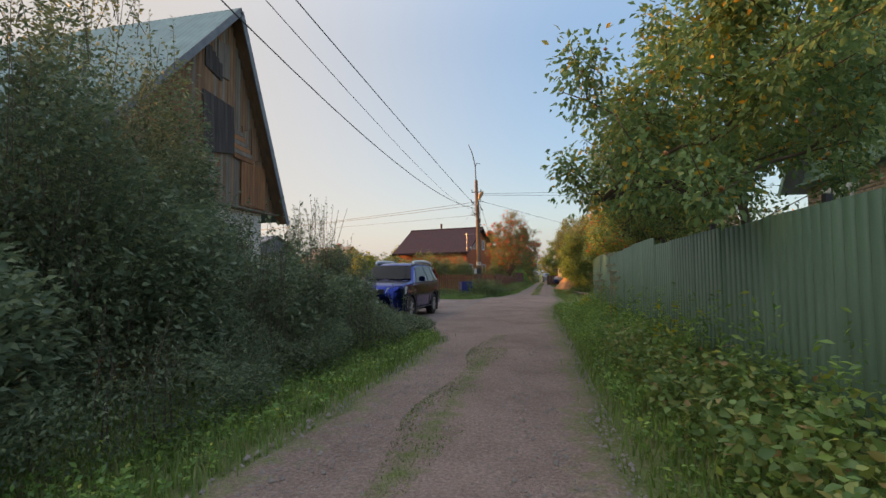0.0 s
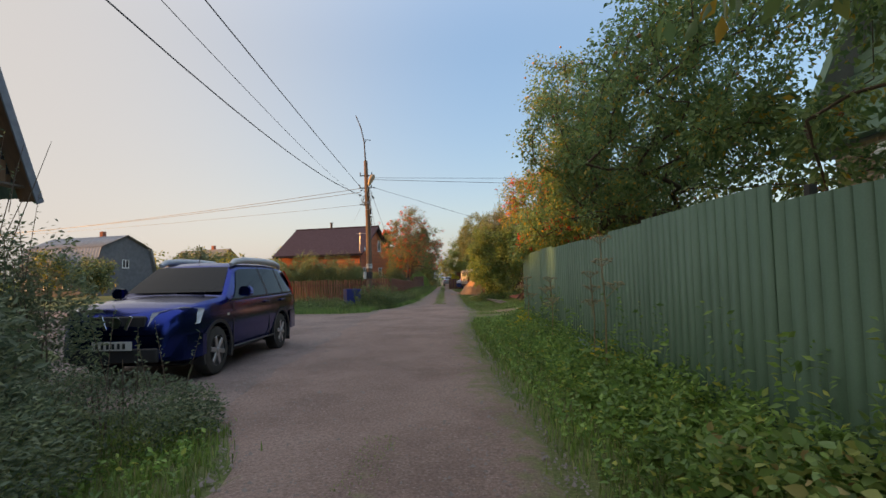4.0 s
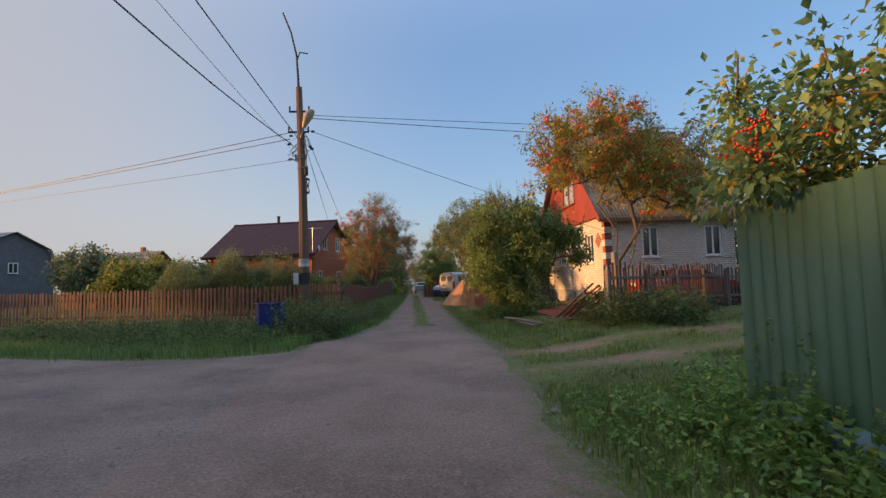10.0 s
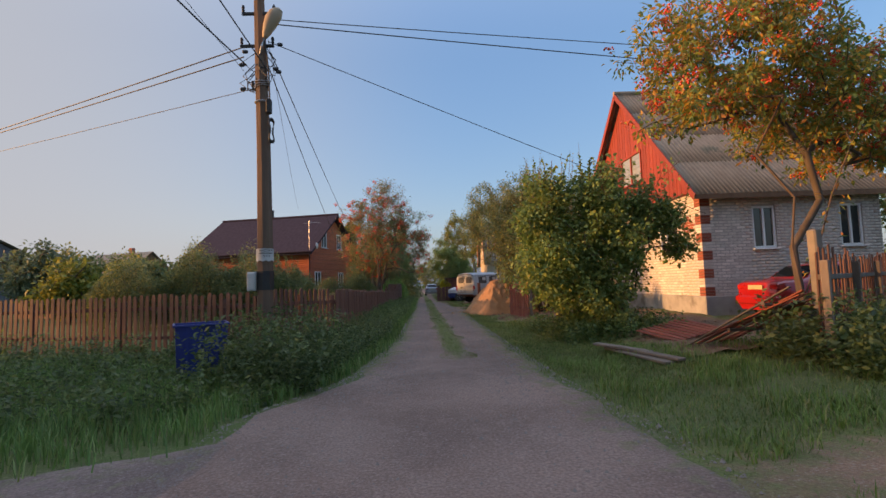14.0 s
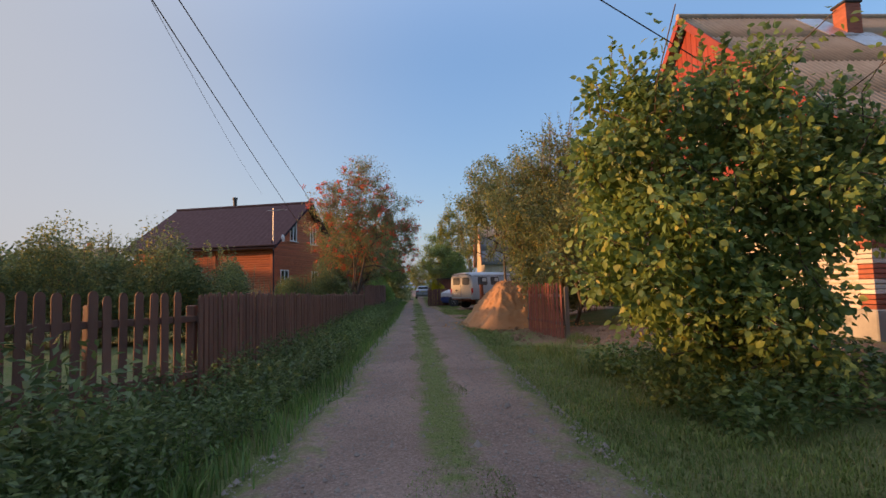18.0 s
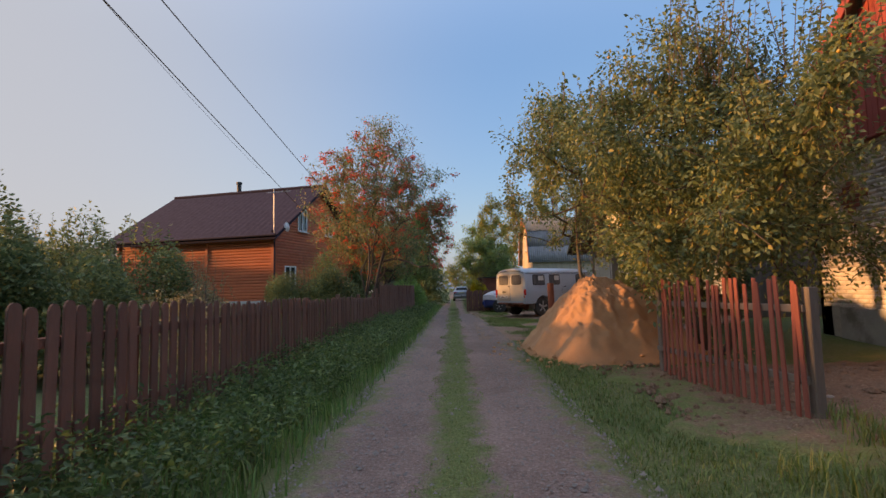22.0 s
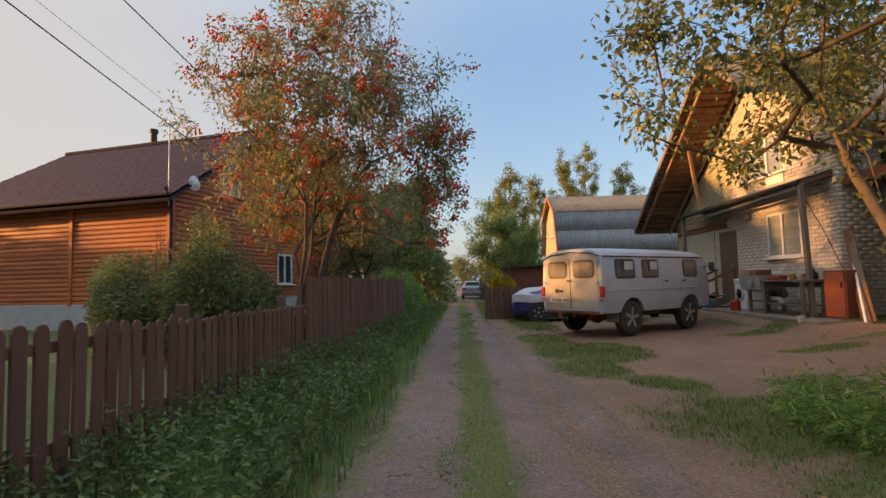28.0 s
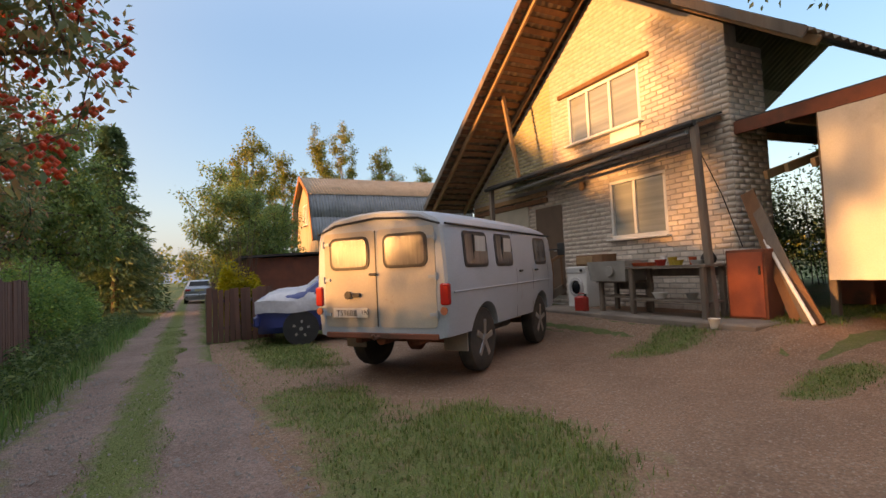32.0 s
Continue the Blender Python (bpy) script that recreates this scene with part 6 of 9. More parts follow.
def barn():
    b = thing("barn", "grey gambrel-roofed barn with pale plank gable", "barn", pose(5.55, 80.5, 0) @ Matrix.Scale(1.28, 4))
    W, L = 5.6, 8.5
    out = [(0, 0, 0), (0, 0, 2.9), (0, 0.65, 5.0), (0, W / 2, 6.25), (0, W - 0.65, 5.0), (0, W, 2.9), (0, W, 0)]
    part("wall", Shape().prism(out, (0, 0, 0), (L, 0, 0)), surf("pale_boards", (0.46, 0.38, 0.28), (0.38, 0.31, 0.23), scale=4, rough=0.9, stretch=(1, 1, 0.2)), b)
    for i in range(22):
        y = i * W / 22 + 0.12
        top = np.interp(y, [0, 0.65, W / 2, W - 0.65, W], [2.9, 5.0, 6.25, 5.0, 2.9])
        part("plank", Shape().box((-0.015, y, top / 2), (0.03, W / 22 - 0.012, top), chamfer=0.003), MATS["pale_boards"], b)
    wavy_roof("roof_sheet", (-0.35, W / 2, 6.36), (L + 0.7, 0, 0), (0, -(W / 2 - 0.60), -1.25), 60, 0.03, 1, slate_m, b)
    wavy_roof("roof_sheet", (-0.35, 0.62, 5.12), (L + 0.7, 0, 0), (0, -0.85, -2.4), 60, 0.03, 2, slate_grey, b)
    wavy_roof("roof_sheet", (-0.35, W / 2, 6.36), (L + 0.7, 0, 0), (0, W / 2 - 0.60, -1.25), 60, 0.03, 1, slate_m, b)
    wavy_roof("roof_sheet", (-0.35, W - 0.62, 5.12), (L + 0.7, 0, 0), (0, 0.85, -2.4), 60, 0.03, 2, slate_grey, b)
    for s in (0, 1):
        ys_ = [W / 2, 0.62, -0.2] if s == 0 else [W / 2, W - 0.62, W + 0.2]
        for (a, za), (c, zc) in (((ys_[0], 6.34), (ys_[1], 5.08)), ((ys_[1], 5.08), (ys_[2], 2.75))):
            part("bargeboard", Shape().beam((-0.33, a, za), (-0.33, c, zc), 0.04, 0.2), surf("orange_board", (0.42, 0.16, 0.06), (0.36, 0.14, 0.06), rough=0.8), b)
    frame_window(b, 1.0, 1.1, Matrix.Translation((-0.03, W / 2, 4.3)) @ Matrix.Rotation(radians(-90), 4, 'Z'), bars=(0.5,))
    return b


barn()


def garage():
    g = thing("garage", "low rust-red steel garage beside the lane", "garage", pose(-0.12, 61.8, 0))
    part("wall", Shape().box((1.7, 2.2, 0.9), (3.4, 4.4, 1.8), chamfer=0.01), rust_m, g)
    part("roof", Shape().beam((-0.15, 2.2, 1.82), (3.6, 2.2, 1.95), 4.7, 0.05, up=(0, 0, 1)), dark_m, g)
    part("door", Shape().box((-0.012, 2.2, 0.85), (0.03, 2.6, 1.6), chamfer=0.008), surf("brown_gate", (0.13, 0.06, 0.045), (0.10, 0.05, 0.04), rough=0.7), g)
    return g


garage()
picket_fence("dark plank fence with yellow flowers behind", (-0.15, 66.8), (-0.55, 84.0), 0.14, 0.13, 1.5, surf("dark_plank", (0.07, 0.038, 0.03), (0.055, 0.03, 0.026), rough=0.85), old_wood, pointed=False, side=-1)


def plank_gable_house():
    """The timber-gabled house behind the thicket: its gable faces the lane, with a steep and a long blue-green roof slope."""
    h = thing("house", "old house with weathered plank gable and blue-green roof", "house", pose(-11.0, 8.4, 0))
    W, L, ze, zr, ym = 9.4, 9.0, 3.74, 10.6, 6.36
    gp = lambda u, z, d: Vector((d, u, z))
    part("wall", Shape().box((-L / 2, 4.45, 1.8), (L, 7.9, 3.6)), mortar_m, h)
    brick_face(h, "brickwork", 0.5, 8.42, lambda u: 3.72, 0.2, [(5.6, 6.6, 1.6, 2.9)], gp, brick_w, 0, 0, bh=0.078, joint=0.014, seed=12)
    frame_window(h, 1.0, 1.3, Matrix.Translation((0.02, 6.1, 2.25)) @ Matrix.Rotation(radians(90), 4, 'Z'), bars=(0.5,))
    zt, knick = gable_top(0.0, ym, W, ze, zr)
    part("gable_backing", wall_with_holes(Shape(), (lambda u: zt(u) - 0.05, knick), 0.05, W - 0.05, ze, [], gp, 0.05), dark_m, h)
    rg = random.Random(5)
    n = 66
    for i in range(n):
        a, b = i * W / n + 0.004, (i + 1) * W / n - 0.004
        top = min(zt(a), zt(b)) - 0.06
        if top < ze + 0.1:
            continue
        z0 = ze + rg.uniform(-0.04, 0.02)
        cutz = ze + 2.0 + rg.uniform(-0.05, 0.05) if rg.random() < 0.7 else ze + 3.1 + rg.uniform(-0.1, 0.1)
        m = old_wood if 0.42 < i / n < 0.80 and rg.random() < 0.55 else warm_wood
        if top > cutz + 0.3:
            part("plank", Shape().box((0.02 + rg.uniform(0, 0.006), (a + b) / 2, (z0 + cutz) / 2), (0.025, b - a, cutz - z0), chamfer=0.003), m, h)
            part("plank", Shape().box((0.05 + rg.uniform(0, 0.006), (a + b) / 2, (cutz - 0.1 + top) / 2), (0.025, b - a, top - cutz + 0.1), chamfer=0.003), warm_wood if m == old_wood and rg.random() < 0.5 else m, h)
        else:
            part("plank", Shape().box((0.02, (a + b) / 2, (z0 + top) / 2), (0.025, b - a, top - z0), chamfer=0.003), m, h)
    char = surf("blackened_boards", (0.060, 0.045, 0.042), (0.036, 0.028, 0.027), scale=6, rough=0.95, bump=0.5, stretch=(1, 1, 0.15), vary=0.25)
    rust = surf("orange_brown_boards", (0.30, 0.115, 0.050), (0.22, 0.085, 0.042), scale=6, rough=0.9, bump=0.4, stretch=(1, 1, 0.2), vary=0.2)
    for k in range(5):
        part("plank", Shape().beam((0.10, 5.16 + 0.17 * k, 9.05 - 0.13 * k), (0.10, 5.18 + 0.17 * k, 8.15 - 0.05 * k), 0.16, 0.025, up=(1, 0, 0), chamfer=0.004), char, h)
    for k in range(9):
        part("plank", Shape().beam((0.11, 5.06 + 0.175 * k, 7.35 - 0.015 * k), (0.11, 5.20 + 0.165 * k, 5.35 + 0.03 * k), 0.165, 0.025, up=(1, 0, 0), chamfer=0.004), char, h)
    for k in range(6):
        part("plank", Shape().beam((0.10, 6.62, 5.58 + 0.17 * k), (0.10, 7.75 - 0.12 * k, 5.54 + 0.17 * k), 0.16, 0.025, up=(1, 0, 0), chamfer=0.004), old_wood if k % 2 else rust, h)
    for k in range(9):
        part("plank", Shape().beam((0.09, 7.12 + 0.165 * k, 3.85), (0.09, 7.12 + 0.165 * k, min(5.45, zt(7.2 + 0.165 * k) - 0.15)), 0.155, 0.025, up=(1, 0, 0), chamfer=0.004), rust, h)
    part("gable_door", Shape().box((0.09, ym - 0.35, 8.7), (0.03, 0.62, 1.2), chamfer=0.006), old_wood, h)
    part("ledge", Shape().box((0.1, W / 2, ze), (0.3, W + 0.2, 0.06), chamfer=0.01), old_wood, h)
    for s in (-1, 1):
        run = ym if s < 0 else W - ym
        ov = 0.5 if s < 0 else 0.15
        top, foot = Vector((0.5, ym, zr + 0.08)), Vector((0.5, ym + s * (run + ov), ze + 0.08 - (zr - ze) * ov / run))
        wavy_roof("roof_sheet", top, (-L - 1.0, 0, 0), foot - top, 46, 0.014, 1, turquoise_m, h)
        part("bargeboard", Shape().beam(top - Vector((0, 0, 0.12)), foot - Vector((0, 0, 0.12)), 0.04, 0.22, chamfer=0.006), surf("grey_blue_board", (0.15, 0.17, 0.19), (0.11, 0.12, 0.14), rough=0.8), h)
        part("soffit", Shape().beam(top + Vector((-0.25, 0, -0.07)), foot + Vector((-0.25, 0, -0.07)), 0.5, 0.03, up=(0, 0, 1)), warm_wood, h)
    return h


plank_gable_house()


def green_gable_house():
    h = thing("house", "brick house with pale green clad gable behind the fence", "house", pose(7.2, 8.6, 0))
    part("wall", Shape().box((3, 3.8, 1.87), (6, 7.6, 3.75)), mortar_m, h)
    brick_face(h, "brickwork", 0.0, 7.6, lambda u: 3.78, 0.3, [(2.0, 3.2, 1.95, 3.35), (5.35, 6.5, 1.95, 3.35)], lambda u, z, d: Vector((-d, u, z)), surf("buff_brick", (0.46, 0.33, 0.22), (0.40, 0.29, 0.2), scale=6, rough=0.9), 0, 0, bh=0.078, joint=0.014, seed=14)
    for u in (2.6, 5.92):
        frame_window(h, 1.15, 1.4, Matrix.Translation((-0.01, u, 2.65)) @ Matrix.Rotation(radians(-90), 4, 'Z'))
        part("lintel", Shape().box((-0.03, u, 3.46), (0.08, 1.6, 0.20), chamfer=0.008), white_m, h)
    clad = surf("pale_green_cladding", (0.20, 0.36, 0.27), (0.17, 0.31, 0.235), scale=3, rough=0.6)
    for i in range(34):
        z = 3.86 + i * 0.16
        f = 3.95 * (1 - i / 35)
        part("plank", Shape().box((-0.03, 3.8, z + 0.08), (0.04, 2 * f, 0.15), chamfer=0.005), clad, h)
    part("ledge", Shape().box((-0.08, 3.8, 3.82), (0.3, 8.0, 0.07)), clad, h)
    for s in (-1, 1):
        part("roof", Shape().beam((2.8, 3.8, 9.5), (2.8, 3.8 + s * 4.4, 3.65), 6.6, 0.06, up=(0, 0, 1)), slate_grey, h)
        part("bargeboard", Shape().beam((-0.52, 3.8, 9.42), (-0.52, 3.8 + s * 4.4, 3.57), 0.03, 0.18, chamfer=0.005), clad, h)
    return h


green_gable_house()


def far_house(label, at, rz, W, L, ze, zr, wall, roof, gambrel=False, brick=False):
    """A house seen from afar: walls with windows and door, roof with overhang, chimney."""
    h = thing("house", label, "house", pose(*at, 0, 0, 0, rz))
    part("wall", Shape().prism([(0, -W / 2, 0), (0, W / 2, 0), (0, W / 2, ze), (0, 0, zr - 0.1), (0, -W / 2, ze)] if not gambrel else [(0, -W / 2, 0), (0, W / 2, 0), (0, W / 2, ze), (0, W / 2 - 0.7, ze + (zr - ze) * 0.65), (0, 0, zr - 0.1), (0, -W / 2 + 0.7, ze + (zr - ze) * 0.65), (0, -W / 2, ze)], (-L / 2, 0, 0), (L, 0, 0)), wall, h)
    prof = [(0, zr), (W / 2 + 0.4, ze - 0.2)] if not gambrel else [(0, zr), (W / 2 - 0.55, ze + (zr - ze) * 0.65), (W / 2 + 0.3, ze - 0.15)]
    for s in (-1, 1):
        for (a, za), (b, zb_) in zip(prof, prof[1:]):
            wavy_roof("roof_sheet", (-L / 2 - 0.4, s * a, za + 0.05), (L + 0.8, 0, 0), (0, s * (b - a), zb_ - za), 26, 0.025, 1, roof, h)
    for x in np.linspace(-L / 2 + 1.2, L / 2 - 1.2, max(2, int(L / 2.4))):
        for s in (-1, 1):
            frame_window(h, 0.9, 1.1, Matrix.Translation((float(x), s * (W / 2 + 0.01), ze * 0.55)) @ Matrix.Rotation(radians(0 if s < 0 else 180), 4, 'Z'))
    for s in (-1, 1):
        frame_window(h, 0.9, 1.0, Matrix.Translation((s * (L / 2 + 0.01), 0, ze + (zr - ze) * 0.25)) @ Matrix.Rotation(radians(90 * s), 4, 'Z'))
    part("chimney", Shape().box((L * 0.15, 0.3, zr + 0.2), (0.5, 0.5, 1.0), chamfer=0.01), brick_r, h)
    return h


pale_wall = surf("grey_block_wall", (0.13, 0.13, 0.14), (0.10, 0.10, 0.11), scale=3, rough=0.9)
far_house("grey gambrel-roofed house beyond the side road", (-45, 65.7), -14, 8.0, 11, 2.7, 7.2, pale_wall, slate_grey, True)
far_house("small shed with pale gable beyond the fence", (-25.6, 56), 70, 3.6, 5, 2.0, 3.0, warm_wood, slate_grey)
far_house("low house with brown roof in the distance", (-42, 88), -20, 9, 10, 3, 6.8, warm_wood, slate_m)
far_house("grey-roofed house behind the brown house", (-11.5, 79), -8, 7, 9, 3.0, 6.0, old_wood, slate_grey)

# ---- vehicles ----
blue_paint = surf("deep_blue_car_paint", (0.009, 0.034, 0.205), (0.008, 0.031, 0.185), scale=2, rough=0.18, metal=1.0, bump=0, coat=0.12, vary=0, spec=0.25)
red_paint = surf("red_car_paint", (0.42, 0.012, 0.014), (0.36, 0.01, 0.012), scale=2, rough=0.3, bump=0, coat=0.8, vary=0)
grey_van = surf("dull_grey_van_paint", (0.36, 0.42, 0.48), (0.31, 0.36, 0.41), scale=1.2, rough=0.5, bump=0.03, vary=0, spots=(0.28, 0.21, 0.15), spot_amount=0.37, spot_scale=3.2)
rubber_m = surf("tyre_rubber", (0.022, 0.021, 0.02), (0.05, 0.044, 0.038), scale=6, rough=0.9, bump=0.3)
alloy_m = surf("alloy_rim", (0.46, 0.46, 0.47), (0.36, 0.36, 0.37), scale=6, rough=0.35, metal=0.85, bump=0.03)
trim_m = surf("black_plastic_trim", (0.018, 0.018, 0.02), (0.03, 0.03, 0.032), scale=8, rough=0.6, bump=0.1)
chrome_m = surf("chrome", (0.62, 0.62, 0.63), (0.55, 0.55, 0.56), rough=0.15, metal=1.0, bump=0)
lens_m = surf("clear_lamp_lens", (0.66, 0.68, 0.70), (0.42, 0.43, 0.46), scale=14, rough=0.1, metal=0.3, bump=0, coat=1.0)
pale_rail = surf("pale_grey_rail_paint", (0.46, 0.47, 0.48), (0.42, 0.43, 0.44), rough=0.4, bump=0)
tail_m = surf("red_lamp_lens", (0.42, 0.02, 0.02), (0.34, 0.015, 0.015), rough=0.15, bump=0, coat=0.8)
amber_m = surf("amber_lamp_lens", (0.50, 0.17, 0.10), (0.44, 0.14, 0.08), rough=0.2, bump=0)
plate_m = surf("number_plate", (0.62, 0.62, 0.60), (0.55, 0.55, 0.53), rough=0.5, bump=0)
van_glass = surf("curtained_van_glass", (0.12, 0.12, 0.125), (0.06, 0.06, 0.065), scale=3, rough=0.2, bump=0, vary=0, stretch=(6, 6, 0.4), coat=0.1, spec=0.3)
carglass = glassy("car_glass", (0.007, 0.010, 0.013), 0.03, 0.12)


def cut_mesh(me, cutters):
    """The mesh with the cutting solids taken out of it."""
    ob = new("tmp", me)
    tools = []
    for c in cutters:
        t = new("tmp_cut", c)
        tools.append(t)
        md = ob.modifiers.new("cut", 'BOOLEAN')
        md.operation, md.object, md.solver = 'DIFFERENCE', t, 'EXACT'
    dg = bpy.context.evaluated_depsgraph_get()
    res = bpy.data.meshes.new_from_object(ob.evaluated_get(dg))
    for t in tools + [ob]:
        bpy.data.objects.remove(t, do_unlink=True)
    return res


def wheel(parent, at, r, w, spokes=6, side=1):
    """A wheel under its vehicle: tyre with tread blocks, rim with dish and spokes; outer face along side * y."""
    wh = new("wheel")
    wh.parent = parent
    wh.matrix_local = Matrix.Translation(at)
    ri = r * 0.63
    ty = Shape().lathe([(ri, -w / 2), (r * 0.86, -w / 2), (r * 0.96, -w * 0.42), (r, -w * 0.28), (r, w * 0.28), (r * 0.96, w * 0.42), (r * 0.86, w / 2), (ri, w / 2), (ri * 0.97, 0)], (0, 0, 0), 72, 'y')
    for k, (x, y, z) in enumerate(ty.v):
        q = math.hypot(x, z)
        if q > r * 0.97 and (k % 72) // 2 % 2:
            ty.v[k] = (x * (1 - 0.02), y, z * (1 - 0.02))
    part("tyre", ty, rubber_m, wh, smooth=True)
    rim = Shape().lathe([(ri, -w * 0.45), (ri, w * 0.42 * 1), (ri * 0.93, w * 0.44), (ri * 0.9, w * 0.2), (ri * 0.88, -w * 0.3)], (0, 0, 0), 32, 'y')
    rp = part("rim", rim if side > 0 else Shape().add([(x, -y, z) for x, y, z in rim.v], rim.f), alloy_m, wh, smooth=True)
    part("brake", Shape().lathe([(0.02, -0.02), (ri * 0.86, -0.02), (ri * 0.86, 0.0), (0.02, 0.0)], (0, side * w * 0.02, 0), 24, 'y'), dark_m, wh)
    for i in range(spokes):
        a = 2 * math.pi * i / spokes + 0.2
        d = Vector((math.cos(a), 0, math.sin(a)))
        part("spoke", Shape().beam(d * ri * 0.12 + Vector((0, side * w * 0.44, 0)), d * ri * 0.95 + Vector((0, side * w * 0.47, 0)), ri * 0.30, 0.03, up=(0, 1, 0), chamfer=0.008), alloy_m, rp)
    part("hub_cap", Shape().lathe([(ri * 0.2, -0.02), (ri * 0.22, 0.012), (ri * 0.12, 0.025)], (0, side * w * 0.46, 0), 14, 'y'), alloy_m, rp)
    return wh


def suv():
    c = thing("car", "dark blue five-door off-roader parked at the corner", "car", pose(-4.88, 14.85, 0.0, 0, 0, -90.3))
    X = [-2.36, -2.33, -2.2, -2.02, -1.7, -1.2, -0.4, 0.1, 0.34, 0.62, 0.98, 1.12, 1.5, 1.9, 2.08, 2.2, 2.27]
    ZT = [0.95, 1.06, 1.34, 1.60, 1.66, 1.69, 1.69, 1.675, 1.62, 1.42, 1.17, 1.145, 1.115, 1.07, 1.02, 0.93, 0.74]
    HW = [0.74, 0.80, 0.85, 0.87, 0.885, 0.89, 0.89, 0.89, 0.89, 0.89, 0.885, 0.885, 0.88, 0.85, 0.80, 0.70, 0.60]
    belt = lambda x: 1.10 - 0.035 * (x + 2.3) / 2.3

    def side_pt(x, f, out=0.0):
        zt, hw = float(np.interp(x, X, ZT)), float(np.interp(x, X, HW))
        zb = min(belt(x), zt - 0.05)
        y0, y1 = hw - 0.035, hw - 0.035 - 0.42 * (zt - 0.07 - zb)
        return Vector((x, y0 + (y1 - y0) * f + out, zb + (zt - 0.07 - zb) * f + out * 0.25))

    def ring(x):
        zt, hw = float(np.interp(x, X, ZT)), float(np.interp(x, X, HW))
        zb = min(belt(x), zt - 0.05)
        z0 = 0.26 if -1.95 < x < 1.95 else 0.34
        p, q = side_pt(x, 0), side_pt(x, 1)
        half = [(0.0, z0), (hw - 0.14, z0), (hw - 0.05, z0 + 0.06), (hw - 0.012, z0 + 0.22), (hw + 0.012, zb - 0.20), (hw - 0.020, zb - 0.045), (p.y, p.z), (q.y, q.z), (q.y - 0.06, q.z + 0.045), (q.y * 0.55, zt), (0.0, zt + 0.012)]
        return [Vector((x, y, z)) for y, z in half] + [Vector((x, -y, z)) for y, z in half[-2:0:-1]]
    xs_ = sorted(set(X + list(np.arange(-2.1, 2.1, 0.16))))
    me = Shape().loft([ring(float(x)) for x in xs_]).mesh("body", blue_paint, True)
    arch = []
    for x in (-1.315, 1.315):
        for s in (-1, 1):
            arch.append(Shape().lathe([(0.40, -0.3), (0.40, 0.3)], (x, s * 0.86, 0.36), 28, 'y').mesh("cutter", trim_m))
    me = cut_mesh(me, arch)
    for p in me.polygons:
        p.use_smooth = True
    me.set_sharp_from_angle(angle=radians(32))
    part("body", me, None, c)
    for x in (-1.315, 1.315):
        for s in (-1, 1):
            a = Shape()
            a.loft([[Vector((x + r * math.cos(t), s * y, 0.36 + r * math.sin(t))) for r, y in ((0.40, 0.60), (0.40, 0.895), (0.45, 0.90), (0.45, 0.86))] for t in np.linspace(-0.35, math.pi + 0.35, 20)])
            part("wheel_arch", a, trim_m, c, smooth=True)
            wheel(c, (x, s * 0.765, 0.352), 0.352, 0.225, 6, s)

    def patch(name, pts, mat, parent=c, thick=0.008):
        """A panel laid on the body: a grid of points and the way out."""
        r, k = len(pts), len(pts[0])
        V = [p for row in pts for p in row]
        F = [[i * k + j, i * k + j + 1, (i + 1) * k + j + 1, (i + 1) * k + j] for i in range(r - 1) for j in range(k - 1)]
        return part(name, mesh_of(name, V, F, mat, True), None, parent)
    for s in (-1, 1):
        fl = lambda v: Vector((v.x, v.y * s, v.z))
        for xa, xb in ((-0.62, 0.36), (-1.42, -0.70), (-1.98, -1.50)):
            rows = []
            for f in np.linspace(0.06, 0.93, 6):
                hi = min(xb, 0.86 - 0.66 * f) if xb > 0 else xb
                lo = xa if xa > -1.9 else xa + 0.32 * f
                rows.append([fl(side_pt(float(x), float(f), 0.010)) for x in np.linspace(lo, (0.86 - 0.62 * f) if xb > 0 else hi, 7)])
            patch("side_window", rows, carglass)
        for xp in (-0.66, -1.46):
            patch("pillar", [[fl(side_pt(xp + dx, float(f), 0.012)) for dx in (-0.045, 0.045)] for f in np.linspace(0.03, 0.95, 5)], trim_m)
        patch("belt_trim", [[fl(side_pt(float(x), 0.0, 0.006) + Vector((0, 0, dz))) for x in np.linspace(-2.1, 0.85, 14)] for dz in (-0.005, 0.028)], trim_m)
        part("roof_rail", Shape().tube([fl(Vector((x, 0.60, z))) for x, z in ((0.30, 1.64), (0.16, 1.70), (-0.2, 1.725), (-0.9, 1.735), (-1.5, 1.72), (-1.85, 1.68), (-1.95, 1.62))], [0.034, 0.055, 0.06, 0.06, 0.06, 0.05, 0.034], 10), pale_rail, c, "pale grey roof rail", smooth=True)
        hl = part("headlight", Shape().loft([[fl(Vector((x, y, z))) for x, y, z in ring_] for ring_ in ([(2.18, 0.40, 0.75), (2.08, 0.66, 0.74), (1.82, 0.84, 0.80), (1.72, 0.85, 1.00), (1.96, 0.70, 1.03), (2.12, 0.44, 0.97)], [(2.26, 0.40, 0.75), (2.17, 0.70, 0.74), (1.86, 0.895, 0.80), (1.74, 0.895, 0.99), (2.02, 0.76, 1.03), (2.20, 0.44, 0.965)])]), lens_m, c, "clear headlamp", smooth=True)
        part("tail_lamp", Shape().loft([[fl(Vector((x - d, y + d * 0.6, z))) for x, y, z in ((-2.10, 0.84, 1.06), (-2.30, 0.76, 1.04), (-2.22, 0.74, 1.28), (-2.06, 0.66, 1.56), (-1.98, 0.69, 1.56), (-2.06, 0.79, 1.30))] for d in (-0.02, 0.025)]), tail_m, c, "tall red tail lamp")
